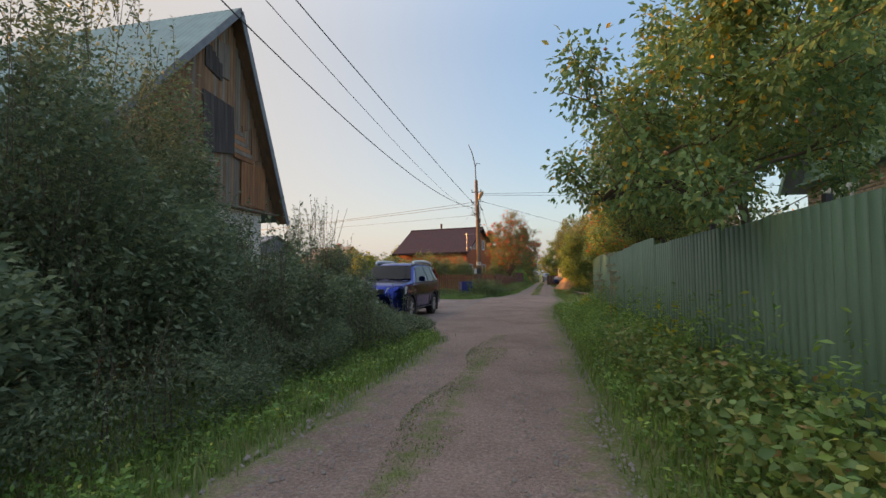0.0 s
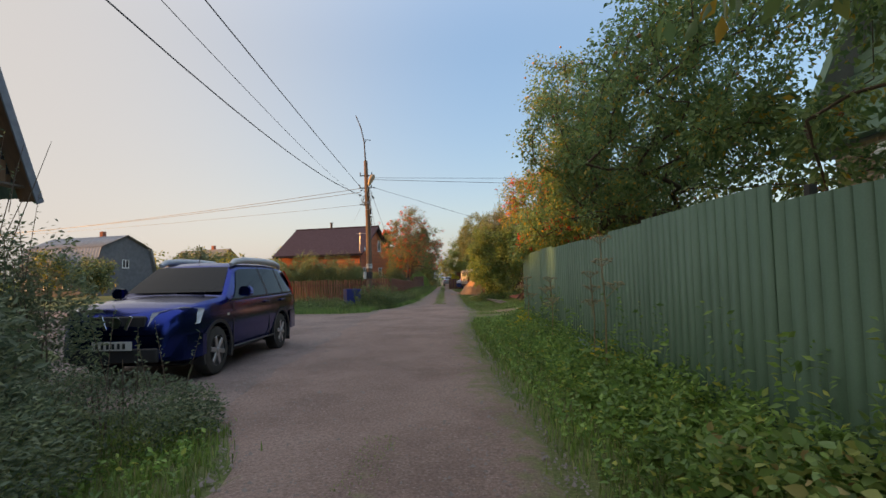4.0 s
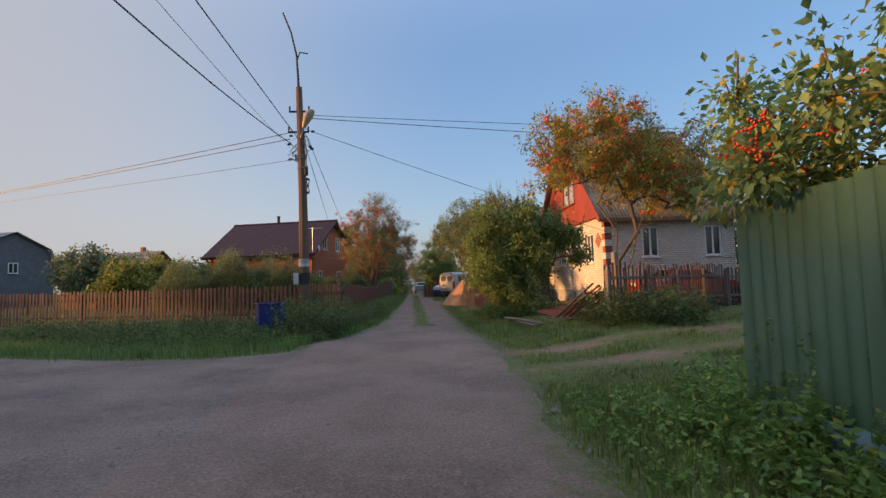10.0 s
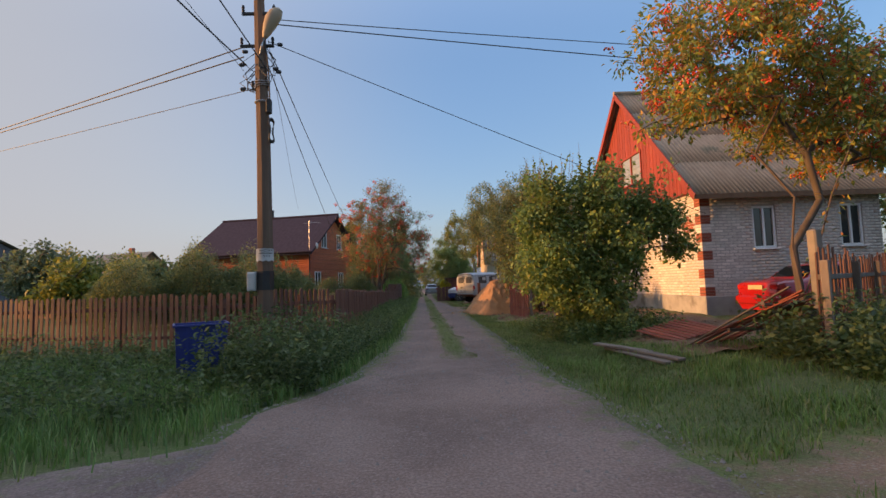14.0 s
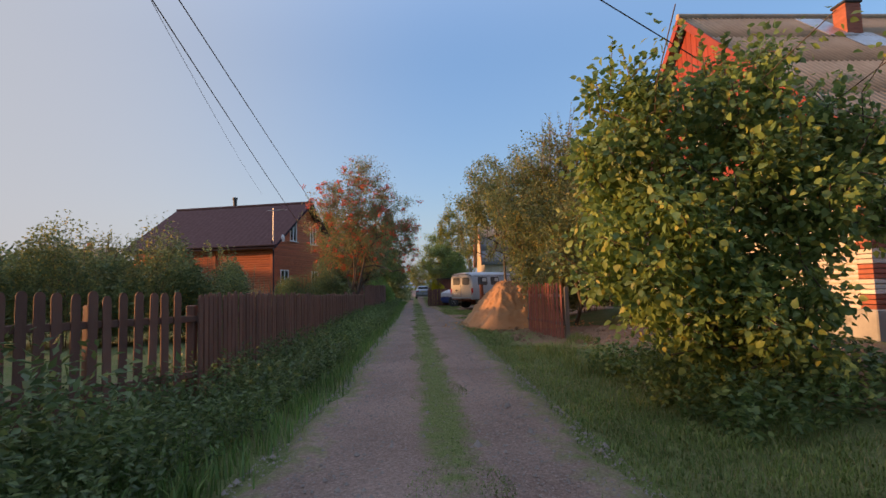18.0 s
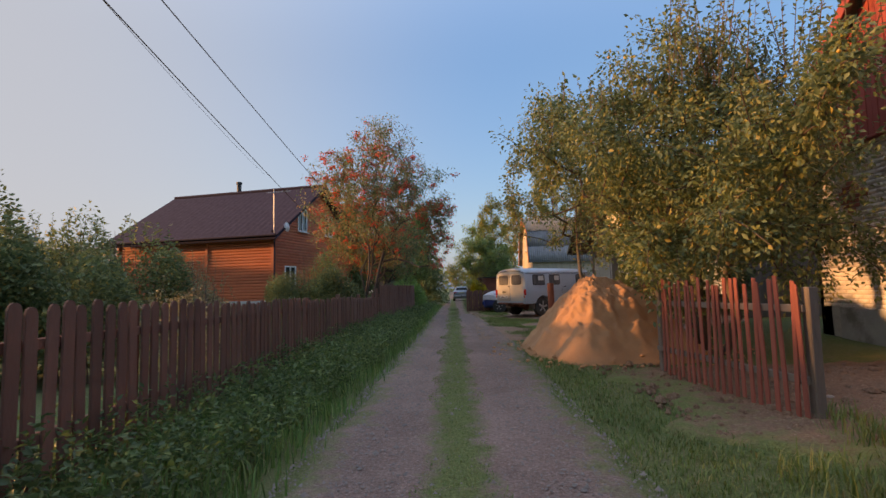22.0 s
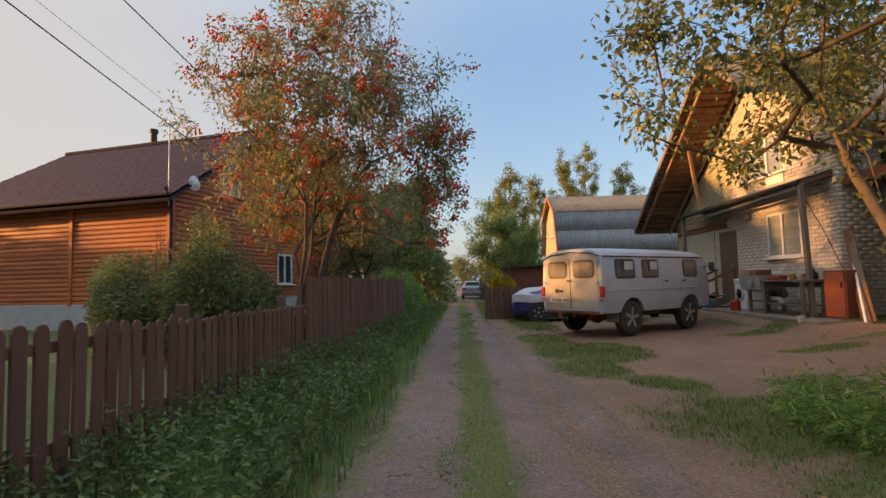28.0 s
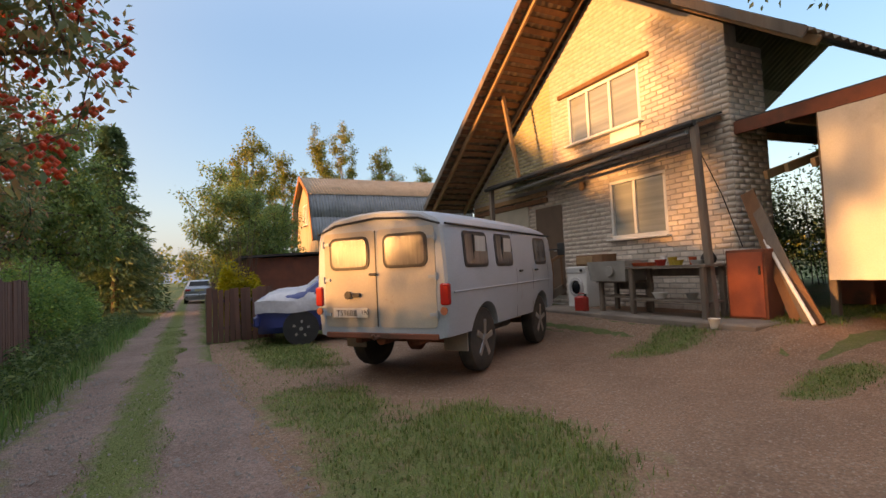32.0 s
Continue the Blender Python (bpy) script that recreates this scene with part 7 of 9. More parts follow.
        mi = part("mirror", Shape().loft([[fl(Vector((x, 0.90 + y, 1.13 + z))) for y, z in ((0.02, 0.0), (0.20, -0.02), (0.24, 0.05), (0.20, 0.15), (0.04, 0.14))] for x in (0.62, 0.76)]), blue_paint, c, smooth=False, bevel=0.02)
        for xh in (-0.50, -1.32):
            part("door_handle", Shape().beam(fl(Vector((xh - 0.1, 0.905, 0.98))), fl(Vector((xh + 0.1, 0.905, 0.985))), 0.025, 0.03, chamfer=0.008), blue_paint, c)
        part("sill_strip", Shape().beam(fl(Vector((-0.86, 0.90, 0.34))), fl(Vector((0.86, 0.90, 0.34))), 0.03, 0.03, chamfer=0.008), trim_m, c, "dark sill strip")
        part("fog_lamp", Shape().lathe([(0.06, 0.0), (0.05, 0.02)], (2.19, s * 0.6, 0.52), 14, 'x'), lens_m, c)
        part("indicator", Shape().box((1.02, s * 0.895, 0.86), (0.07, 0.01, 0.035), chamfer=0.004), lens_m, c)
        part("mudflap", Shape().box((-1.80, s * 0.78, 0.26), (0.02, 0.2, 0.26), chamfer=0.005), trim_m, c)
        for xd in (0.83, -0.66, -1.48):
            part("door_seam", Shape().box((xd, s * 0.889, 0.66), (0.008, 0.012, 0.74)), trim_m, c)
    ws = []
    for f in np.linspace(0.06, 0.94, 6):
        x, z = 1.0 + (0.36 - 1.0) * f, 1.155 + (1.61 - 1.155) * f
        hw = 0.77 - 0.19 * f
        ws.append([Vector((x + 0.10 * (1 - (u / hw) ** 2) * 0.5 - 0.02, u, z + 0.020)) for u in np.linspace(-hw, hw, 9)])
    patch("windscreen", ws, carglass)
    patch("rear_window", [[Vector((-2.30 + 0.26 * f - 0.012, u, 1.14 + 0.42 * f)) for u in np.linspace(-0.66 + 0.1 * f, 0.66 - 0.1 * f, 5)] for f in np.linspace(0, 1, 4)], carglass)
    part("grille", Shape().box((2.22, 0, 0.84), (0.06, 0.76, 0.18), chamfer=0.02), trim_m, c)
    for s in (-1, 1):
        part("grille_bar", Shape().beam((2.265, s * 0.13, 0.76), (2.25, s * 0.20, 0.93), 0.05, 0.02, up=(1, 0, 0), chamfer=0.005), chrome_m, c)
    part("badge", Shape().lathe([(0.075, -0.01), (0.075, 0.012), (0.055, 0.014)], (2.26, 0, 0.85), 20, 'x'), chrome_m, c)
    part("bumper", Shape().loft([[Vector((x, y, z)) for z in (0.34, 0.44, 0.60, 0.66)] + [Vector((x - 0.12, y, 0.66)), Vector((x - 0.12, y, 0.34))] for x, y in ((1.80, -0.905), (2.08, -0.82), (2.25, -0.55), (2.30, 0), (2.25, 0.55), (2.08, 0.82), (1.80, 0.905))]), blue_paint, c, bevel=0.02)
    part("bumper_mouth", Shape().box((2.285, 0, 0.43), (0.05, 1.15, 0.18), chamfer=0.02), trim_m, c)
    part("number_plate", Shape().box((2.325, 0.0, 0.56), (0.012, 0.52, 0.112), chamfer=0.004), plate_m, c)
    for i in range(6):
        part("plate_mark", Shape().box((2.333, -0.19 + i * 0.07, 0.56), (0.003, 0.035, 0.07)), dark_m, c)
    part("rear_bumper", Shape().loft([[Vector((x, y, z)) for z in (0.36, 0.46, 0.68, 0.74)] + [Vector((x + 0.1, y, 0.74)), Vector((x + 0.1, y, 0.36))] for x, y in ((-1.85, 0.905), (-2.2, 0.86), (-2.40, 0.6), (-2.43, 0), (-2.40, -0.6), (-2.2, -0.86), (-1.85, -0.905))]), blue_paint, c, bevel=0.02)
    part("aerial", Shape().tube([(0.2, 0, 1.67), (0.12, 0, 1.86)], 0.006, 5), trim_m, c)
    part("wiper", Shape().tube([(0.98, 0.5, 1.20), (0.95, 0.05, 1.215)], 0.01, 5), trim_m, c)
    part("underbody", Shape().box((0, 0, 0.30), (3.6, 1.3, 0.16)), trim_m, c)
    return c


suv()


def van():
    v = thing("van", "grey forward-control minibus with scabby paint and rust", "van", pose(2.53, 56.30, 0.03, 0, 0, 35.5))
    lo = 0.52
    half = lambda b, k=1.0: [(0.0, lo), (0.80 * k, lo), (0.925 * k, lo + 0.03), (0.955 * k, 0.80), (0.965 * k, 1.10), (0.955 * k, 1.30), (0.925 * k, 1.72), (0.895 * k, 1.80), (0.84 * k, 1.87 + b), (0.66 * k, 1.955 + b), (0.34 * k, 2.00 + b), (0.0, 2.015 + b)]
    st = [(-2.13, 0.93, -0.03), (-2.11, 0.965, -0.005), (-2.05, 0.99, 0.0), (-1.9, 1.0, 0.01), (-1.0, 1.0, 0.025), (0.2, 1.0, 0.025), (1.2, 1.0, 0.015), (1.7, 0.985, 0.0), (1.95, 0.96, -0.02), (2.12, 0.915, -0.06), (2.20, 0.84, -0.14)]
    rings = []
    for x, k, b in st:
        hp = half(b, k)
        f = 0.0 if x < 1.6 else (x - 1.6)
        rings.append([Vector((x - 0.25 * f * max(0, z - 1.2), y, z)) for y, z in hp] + [Vector((x - 0.25 * f * max(0, z - 1.2), -y, z)) for y, z in hp[-2:0:-1]])
    me = Shape().loft(rings).mesh("body", grey_van, True)
    me = cut_mesh(me, [Shape().lathe([(0.43, -0.35), (0.43, 0.35)], (x, s * 0.85, 0.44), 26, 'y').mesh("cutter", trim_m) for x in (-1.15, 1.15) for s in (-1, 1)])
    for p in me.polygons:
        p.use_smooth = True
    me.set_sharp_from_angle(angle=radians(30))
    part("body", me, None, v)
    for x in (-1.15, 1.15):
        for s in (-1, 1):
            wheel(v, (x, s * 0.80, 0.402), 0.402, 0.21, 5, s)
        part("axle", Shape().tube([(x, -0.7, 0.38), (x, 0.7, 0.38)], 0.05, 10).lathe([(0.05, -0.14), (0.15, -0.06), (0.15, 0.06), (0.05, 0.14)], (x, 0.1, 0.38), 14, 'y'), rust_m, v, smooth=True)
    for y in (-0.42, 0.42):
        part("chassis_beam", Shape().box((0, y, 0.50), (4.0, 0.09, 0.13), chamfer=0.01), rust_m, v)
    part("fuel_tank", Shape().box((-0.2, -0.62, 0.52), (0.7, 0.3, 0.2), chamfer=0.03), dark_m, v)
    part("silencer", Shape().tube([(-1.9, 0.15, 0.47), (-0.9, 0.2, 0.47)], 0.07, 10), rust_m, v, smooth=True)
    part("roof_gutter", Shape().tube([(-2.1, -0.915, 1.80), (1.9, -0.905, 1.80)], 0.014, 6), dark_m, v)
    part("roof_gutter", Shape().tube([(-2.1, 0.915, 1.80), (1.9, 0.905, 1.80)], 0.014, 6), dark_m, v)
    part("roof_gutter", Shape().tube([(-2.12, -0.86, 1.80), (-2.14, -0.6, 1.885), (-2.145, 0, 1.93), (-2.14, 0.6, 1.885), (-2.12, 0.86, 1.80)], 0.014, 6), dark_m, v)

    def rounded(name, cx, cz, w, h, place, mat, parent, r=0.07, out=0.0, thick=0.012):
        pts = []
        for sx, sz, a0 in ((1, 1, 0), (-1, 1, 90), (-1, -1, 180), (1, -1, 270)):
            for a in (0, 30, 60, 90):
                t = radians(a0 + a)
                pts.append((cx + sx * (w / 2 - r) + r * math.cos(t), cz + sz * (h / 2 - r) + r * math.sin(t)))
        A, B = [place(a, b, out) for a, b in pts], [place(a, b, out - thick) for a, b in pts]
        return part(name, Shape().loft([B, A]), mat, parent)
    rear = lambda u, z, d: Vector((-2.128 - d + 0.012 * (abs(u) > 0.8), u, z))
    for s in (-1, 1):
        dr = rounded("rear_door", s * 0.405, 1.22, 0.77, 1.14, rear, surf("faded_beige_van_paint", (0.46, 0.42, 0.36), (0.40, 0.36, 0.31), scale=1.5, rough=0.55, bump=0.03, spots=(0.30, 0.19, 0.12), spot_amount=0.36, spot_scale=4.0), v, 0.05, 0.010, 0.03)
        rounded("window_rubber", s * 0.40, 1.53, 0.60, 0.40, rear, trim_m, dr, 0.09, 0.020)
        rounded("pane", s * 0.40, 1.53, 0.53, 0.33, rear, van_glass, dr, 0.07, 0.024)
        for z in (0.80, 1.22, 1.66):
            part("hinge", Shape().tube([(-2.15, s * 0.80, z - 0.04), (-2.15, s * 0.80, z + 0.04)], 0.018, 6).box((-2.145, s * 0.75, z), (0.02, 0.09, 0.035)), grey_van, dr)
        part("tail_lamp", Shape().box((-2.125, s * 0.895, 1.02), (0.06, 0.12, 0.24), chamfer=0.02), tail_m, v, "red tail lamp")
        part("reflector", Shape().lathe([(0.045, 0.0), (0.04, 0.02)], (-2.16, s * 0.885, 0.84), 14, 'x'), amber_m, v)
        part("mudflap", Shape().box((-1.63, s * 0.74, 0.46), (0.02, 0.32, 0.28), chamfer=0.006), surf("dusty_mudflap", (0.24, 0.19, 0.15), (0.18, 0.14, 0.11), rough=0.95), v)
        part("front_mirror", Shape().tube([(1.75, s * 0.94, 1.55), (1.85, s * 1.1, 1.56)], 0.012, 6).box((1.86, s * 1.13, 1.56), (0.05, 0.13, 0.22), chamfer=0.02), trim_m, v)
        rounded("headlight", s * 0.66, 0.98, 0.24, 0.24, lambda u, z, d: Vector((2.17 + d, u, z)), lens_m, v, 0.11, 0.03)
    sd = {}
    for s in (-1, 1):
        side = lambda u, z, d, s=s: Vector((u, s * (float(np.interp(z, [0.5, 0.8, 1.10, 1.30, 1.72, 1.80], [0.925, 0.955, 0.965, 0.955, 0.925, 0.895])) + d), z))
        for x0, w in ((-1.38, 0.62), (-0.45, 0.56)):
            wn_ = rounded("side_window", x0, 1.52, w + 0.08, 0.44, side, trim_m, v, 0.07, 0.007)
            rounded("pane", x0, 1.52, w, 0.36, side, van_glass, wn_, 0.05, 0.012)
            part("divider", Shape().box((x0 - 0.08, s * 0.955, 1.52), (0.025, 0.012, 0.36)), trim_m, wn_)
            part("curtain", Shape().box((x0 + 0.12, s * 0.951, 1.52), (w * 0.5, 0.004, 0.33)), curtain_m, wn_)
        wf = rounded("cab_window", 1.18, 1.52, 0.62, 0.44, side, trim_m, v, 0.09, 0.007)
        rounded("pane", 1.18, 1.52, 0.54, 0.36, side, van_glass, wf, 0.07, 0.012)
        for xd, zl in ((-0.02, 0.55), (0.72, 0.55), (1.55, 0.9)):
            part("door_seam", Shape().add([side(xd - 0.006, zl, 0.004), side(xd + 0.006, zl, 0.004), side(xd + 0.006, 1.1, 0.006), side(xd - 0.006, 1.1, 0.006), side(xd - 0.006, 1.78, 0.008), side(xd + 0.006, 1.78, 0.008)], [[0, 1, 2, 3], [3, 2, 5, 4]]), trim_m, v)
        part("door_handle", Shape().box((0.12, s * 0.985, 1.22), (0.13, 0.025, 0.03), chamfer=0.008), trim_m, v)
        part("door_handle", Shape().box((0.86, s * 0.985, 1.22), (0.13, 0.025, 0.03), chamfer=0.008), trim_m, v)
        part("waist_moulding", Shape().tube([(-2.05, s * 0.968, 1.04), (1.6, s * 0.97, 1.04)], 0.010, 5), grey_van, v)
    part("seam", Shape().box((-2.150, 0, 1.22), (0.006, 0.012, 1.13)), trim_m, v)
    part("door_handle", Shape().box((-2.165, 0.04, 1.27), (0.03, 0.11, 0.03), chamfer=0.008), trim_m, v)
    part("lock_cover", Shape().lathe([(0.05, 0), (0.045, 0.03)], (-2.175, 0.42, 1.03), 12, 'x').box((-2.16, 0.30, 1.03), (0.03, 0.12, 0.05), chamfer=0.01), dark_m, v, "broken plate lamp")
    pl = part("number_plate", Shape().box((-2.156, 0.40, 0.82), (0.012, 0.52, 0.115), chamfer=0.006), plate_m, v, "white plate with black characters")
    for txt, at, size in (("T596BB", 0.61, 0.098), ("190", 0.235, 0.075)):
        cu = bpy.data.curves.new("plate_text", 'FONT')
        cu.body, cu.size, cu.extrude = txt, size, 0.001
        tmp = new("plate_text", cu)
        dg = bpy.context.evaluated_depsgraph_get()
        tm = bpy.data.meshes.new_from_object(tmp.evaluated_get(dg))
        bpy.data.objects.remove(tmp, do_unlink=True)
        tm.materials.clear()
        tm.materials.append(dark_m)
        ob = new("plate_text", tm)
        ob.parent = pl
        ob.matrix_local = Matrix.Translation((-2.164, at, 0.785 if size > 0.09 else 0.80)) @ Matrix.Rotation(radians(-90), 4, 'Z') @ Matrix.Rotation(radians(90), 4, 'X')
    part("rear_sill", Shape().box((-2.10, 0, 0.55), (0.10, 1.6, 0.07), chamfer=0.012), rust_m, v, "rusted rear sill")
    part("tow_hook", Shape().tube([(-2.1, 0, 0.55), (-2.24, 0, 0.53), (-2.27, 0, 0.58)], 0.022, 8), rust_m, v)
    part("windscreen", Shape().add([(1.99, -0.76, 1.36), (1.99, 0.76, 1.36), (1.86, 0.70, 1.76), (1.86, -0.70, 1.76)], [[0, 1, 2, 3]]), carglass, v)
    return v


van()


def saloon(label, at, rz, paint, name="car", cover=None):
    """A small saloon seen from behind: body, glasshouse, lamps, plate, wheels."""
    c = thing(name, label, "car", pose(at[0], at[1], gz(at[0], at[1]), 0, 0, rz))
    X = [-2.05, -2.0, -1.85, -1.35, -1.15, -0.75, -0.2, 0.35, 0.95, 1.6, 1.95, 2.05]
    ZT = [0.78, 0.92, 0.97, 0.99, 1.04, 1.33, 1.40, 1.36, 0.98, 0.86, 0.72, 0.55]
    HW = [0.70, 0.76, 0.80, 0.83, 0.83, 0.83, 0.83, 0.83, 0.83, 0.80, 0.72, 0.62]
    rings = []
    for x in sorted(set(X + list(np.arange(-1.9, 1.9, 0.2)))):
        zt, hw = float(np.interp(x, X, ZT)), float(np.interp(x, X, HW))
        zb = min(0.90, zt - 0.04)
        ty = hw - 0.03 - 0.5 * (zt - 0.05 - zb)
        hp = [(0, 0.22), (hw - 0.1, 0.22), (hw, 0.34), (hw + 0.005, 0.62), (hw - 0.02, zb), (ty, zt - 0.05), (ty - 0.08, zt - 0.01), (0, zt)]
        rings.append([Vector((float(x), y, z)) for y, z in hp] + [Vector((float(x), -y, z)) for y, z in hp[-2:0:-1]])
    part("body", Shape().loft(rings), paint, c, smooth=True)
    for x in (-1.25, 1.25):
        for s in (-1, 1):
            wheel(c, (x, s * 0.74, 0.29), 0.29, 0.19, 5, s)
            part("wheel_arch", Shape().lathe([(0.34, 0.0), (0.34, 0.02)], (x, s * 0.832 - 0.01, 0.3), 22, 'y'), trim_m, c)
    part("rear_window", Shape().add([(-1.17, -0.58, 1.045), (-1.17, 0.58, 1.045), (-0.80, 0.50, 1.315), (-0.80, -0.50, 1.315)], [[0, 1, 2, 3]]), carglass, c)
    for s in (-1, 1):
        part("side_window", Shape().add([(-1.0, s * 0.80, 0.93), (0.78, s * 0.80, 0.93), (0.36, s * 0.645, 1.29), (-0.68, s * 0.645, 1.29)], [[0, 1, 2, 3]]), carglass, c)
        part("tail_lamp", Shape().box((-2.01, s * 0.60, 0.80), (0.08, 0.30, 0.14), chamfer=0.02), tail_m, c)
        part("headlight", Shape().box((1.93, s * 0.52, 0.64), (0.1, 0.28, 0.12), chamfer=0.03), lens_m, c)
    part("bumper", Shape().box((-2.05, 0, 0.47), (0.14, 1.56, 0.22), chamfer=0.04), paint, c)
    part("number_plate", Shape().box((-2.085, 0, 0.80), (0.012, 0.52, 0.112), chamfer=0.004), surf("yellowed_plate", (0.55, 0.48, 0.25), (0.5, 0.44, 0.24), rough=0.5), c)
    return c


saloon("small red saloon parked beside the brick house", (8.75, 34.25), 362, red_paint)
saloon("silver car far down the lane", (-1.2, 84.0), 90, surf("silver_paint", (0.32, 0.34, 0.37), (0.28, 0.3, 0.33), rough=0.3, metal=0.6, bump=0))
bc = saloon("blue car half covered with pale plastic sheeting", (2.02, 59.95), 170 + 180, surf("bright_blue_paint", (0.014, 0.036, 0.19), (0.012, 0.03, 0.16), rough=0.35, bump=0, coat=0.5))
cov = Shape()
cr = []
for x in np.linspace(-2.08, -0.3, 10):
    zt = float(np.interp(x, [-2.08, -1.85, -1.1, -0.75, -0.3], [0.72, 0.98, 1.06, 1.36, 1.43]))
    cr.append([Vector((float(x), y * (1 + 0.03 * math.sin(9 * x + 3 * y)), z + 0.02 * math.sin(7 * x + 5 * y))) for y, z in ((-0.87, 0.62), (-0.86, 0.85), (-0.72, min(zt, 1.0)), (-0.5, zt + 0.03), (0, zt + 0.05), (0.5, zt + 0.03), (0.72, min(zt, 1.0)), (0.86, 0.85))])
cov.loft(cr, False, False)
part("plastic_cover", cov, surf("crumpled_plastic_sheet", (0.55, 0.55, 0.58), (0.42, 0.42, 0.46), scale=5, rough=0.4, bump=0.6, fine=18), bc, "crumpled pale plastic sheet", smooth=True)

saloon("pale grey car parked inside the open shed", (11.2, 52.6), 182, MATS["silver_paint"])

# ---- sand heap ----
def sand_heap():
    n, m = 150, 70
    V = []
    rg = np.random.default_rng(3)
    cx, cy = 1.66, 44.1
    for j in range(m + 1):
        r = j / m
        for i in range(n):
            a = 2 * math.pi * i / n
            rad = 1.0 + 0.07 * math.sin(2 * a + 1) + 0.05 * math.sin(5 * a) + 0.03 * math.sin(9 * a + 2)
            x, y = r * rad * 1.66 * math.cos(a) - 0.28 * (1 - r), r * rad * 2.15 * math.sin(a)
            h = 1.55 * (1 - r ** 1.35) * (1 - 0.06 * math.exp(-(r / 0.2) ** 2))
            gully = abs(noise.noise(Vector((math.cos(a) * 3.2, math.sin(a) * 3.2, r * 1.3)))) * 0.17 * r
            h += (0.13 * noise.noise(Vector((x * 1.7, y * 1.7, 3))) + 0.065 * noise.noise(Vector((x * 4.5, y * 4.5, 1))) + 0.05 * noise.noise(Vector((x * 9, y * 9, 6))) + 0.045 * noise.noise(Vector((x * 19, y * 19, 4))) - gully) * min(1, 4 * (1 - r))
            V.append((x, y, max(h, 0) - 0.02 * (r > 0.98)))
    F = [[j * n + i, j * n + (i + 1) % n, (j + 1) * n + (i + 1) % n, (j + 1) * n + i] for j in range(m) for i in range(n)]
    sand_m = surf("orange_sand", (0.46, 0.235, 0.115), (0.38, 0.190, 0.095), scale=2.5, rough=0.97, bump=0.6, fine=70, spots=(0.31, 0.165, 0.09), spot_amount=0.36, spot_scale=2.0)
    ob = tagged(new("sand_mound", mesh_of("sand_mound", V, F, sand_m, True)), "tall heap of damp orange building sand", "sand heap")
    ob.location = (cx, cy, 0.01)
    cl = Shape()
    for _ in range(260):
        a, d = rg.uniform(0, 6.28), rg.uniform(0.75, 1.25)
        x, y, s = cx + 2.0 * d * math.cos(a), cy + 2.2 * d * math.sin(a), rg.uniform(0.012, 0.05)
        cl.lathe([(s * 0.6, -s * 0.4), (s, 0), (s * 0.5, s * 0.6)], (x, y, gz(x, y) + s * 0.2 + max(0, 0.10 * (1 - d) * 6)), 6)
    lumps = Shape()
    for _ in range(320):
        x, y, s = rg.uniform(0.7, 1.75), rg.uniform(38.2, 42.0), rg.gamma(2.0, 0.009) + 0.008
        lumps.lathe([(s * 0.6, -s * 0.4), (s, 0), (s * 0.6, s * 0.7), (0.01, s * 0.9)], (x, y, gz(x, y) + s * 0.3), 7)
    for _ in range(1500):
        y = rg.uniform(29.2, 41.0)
        x, s = rg.uniform(float(np.interp(y, [29, 33, 36.5, 38.5, 41], [2.1, 2.1, 1.9, 1.3, 1.3])), 5.2), rg.gamma(1.6, 0.012) + 0.008
        lumps.lathe([(s * 0.7, -s * 0.4), (s, 0), (s * 0.6, s * 0.55), (0.01, s * 0.7)], (x, y, gz(x, y) + 0.01 + s * 0.2), 6)
    tagged(new("clods", lumps.mesh("clods", dug_m)), "loose lumps of dug earth along the red pickets", "clods", kind="stuff")
    tagged(new("clods", cl.mesh("clods", sand_m)), "crumbled clods of sand and soil round the heap", "clods", kind="stuff")


sand_heap()

# ---- planks and lath panels by the brick house ----
def lath_panel(label, m, n=14, w=1.5, l=1.3):
    t = thing("lath_panel", label, "lath panel", m)
    for i in range(n):
        part("lath", Shape().box((-w / 2 + (i + 0.5) * w / n, 0, 0.03), (w / n * 0.6, l, 0.018), chamfer=0.003), picket_red, t)
    for y in (-l * 0.35, l * 0.35):
        part("rail", Shape().box((0, y, 0.0), (w, 0.06, 0.035), chamfer=0.004), old_wood, t)


lath_panel("small fallen lath fence panel on the bare earth", pose(3.05, 31.15, gz(3.05, 31.15) + 0.12, 8, -7, 24), 9, 1.35, 0.95)


def lath_bundle():
    t = thing("fallen_fence", "collapsed red-brown lath fence leaning on the concrete post", "fence", pose(2.5, 29.7, gz(2.5, 29.7)))
    rg = random.Random(21)
    for i in range(15):
        f = i / 14
        a = Vector((-0.05 + 0.95 * f, 0.05 + 0.28 * f + rg.uniform(-0.06, 0.06), 0.05 + 0.02 * (i % 3)))
        b = Vector((0.42 + 0.55 * f, -1.75 + 0.4 * f + rg.uniform(-0.15, 0.1), 0.98 - 0.30 * f + rg.uniform(-0.05, 0.05)))
        part("lath", Shape().beam(a, b, 0.038, 0.02, up=(0, 0, 1), chamfer=0.003), picket_red if rg.random() < 0.45 else old_wood, t)
    part("rail", Shape().beam((0.25, -0.6, 0.34), (1.35, -0.25, 0.30), 0.06, 0.04, chamfer=0.004), old_wood, t)
    part("rail", Shape().beam((0.30, -1.35, 0.76), (1.25, -1.0, 0.62), 0.06, 0.04, chamfer=0.004), old_wood, t)


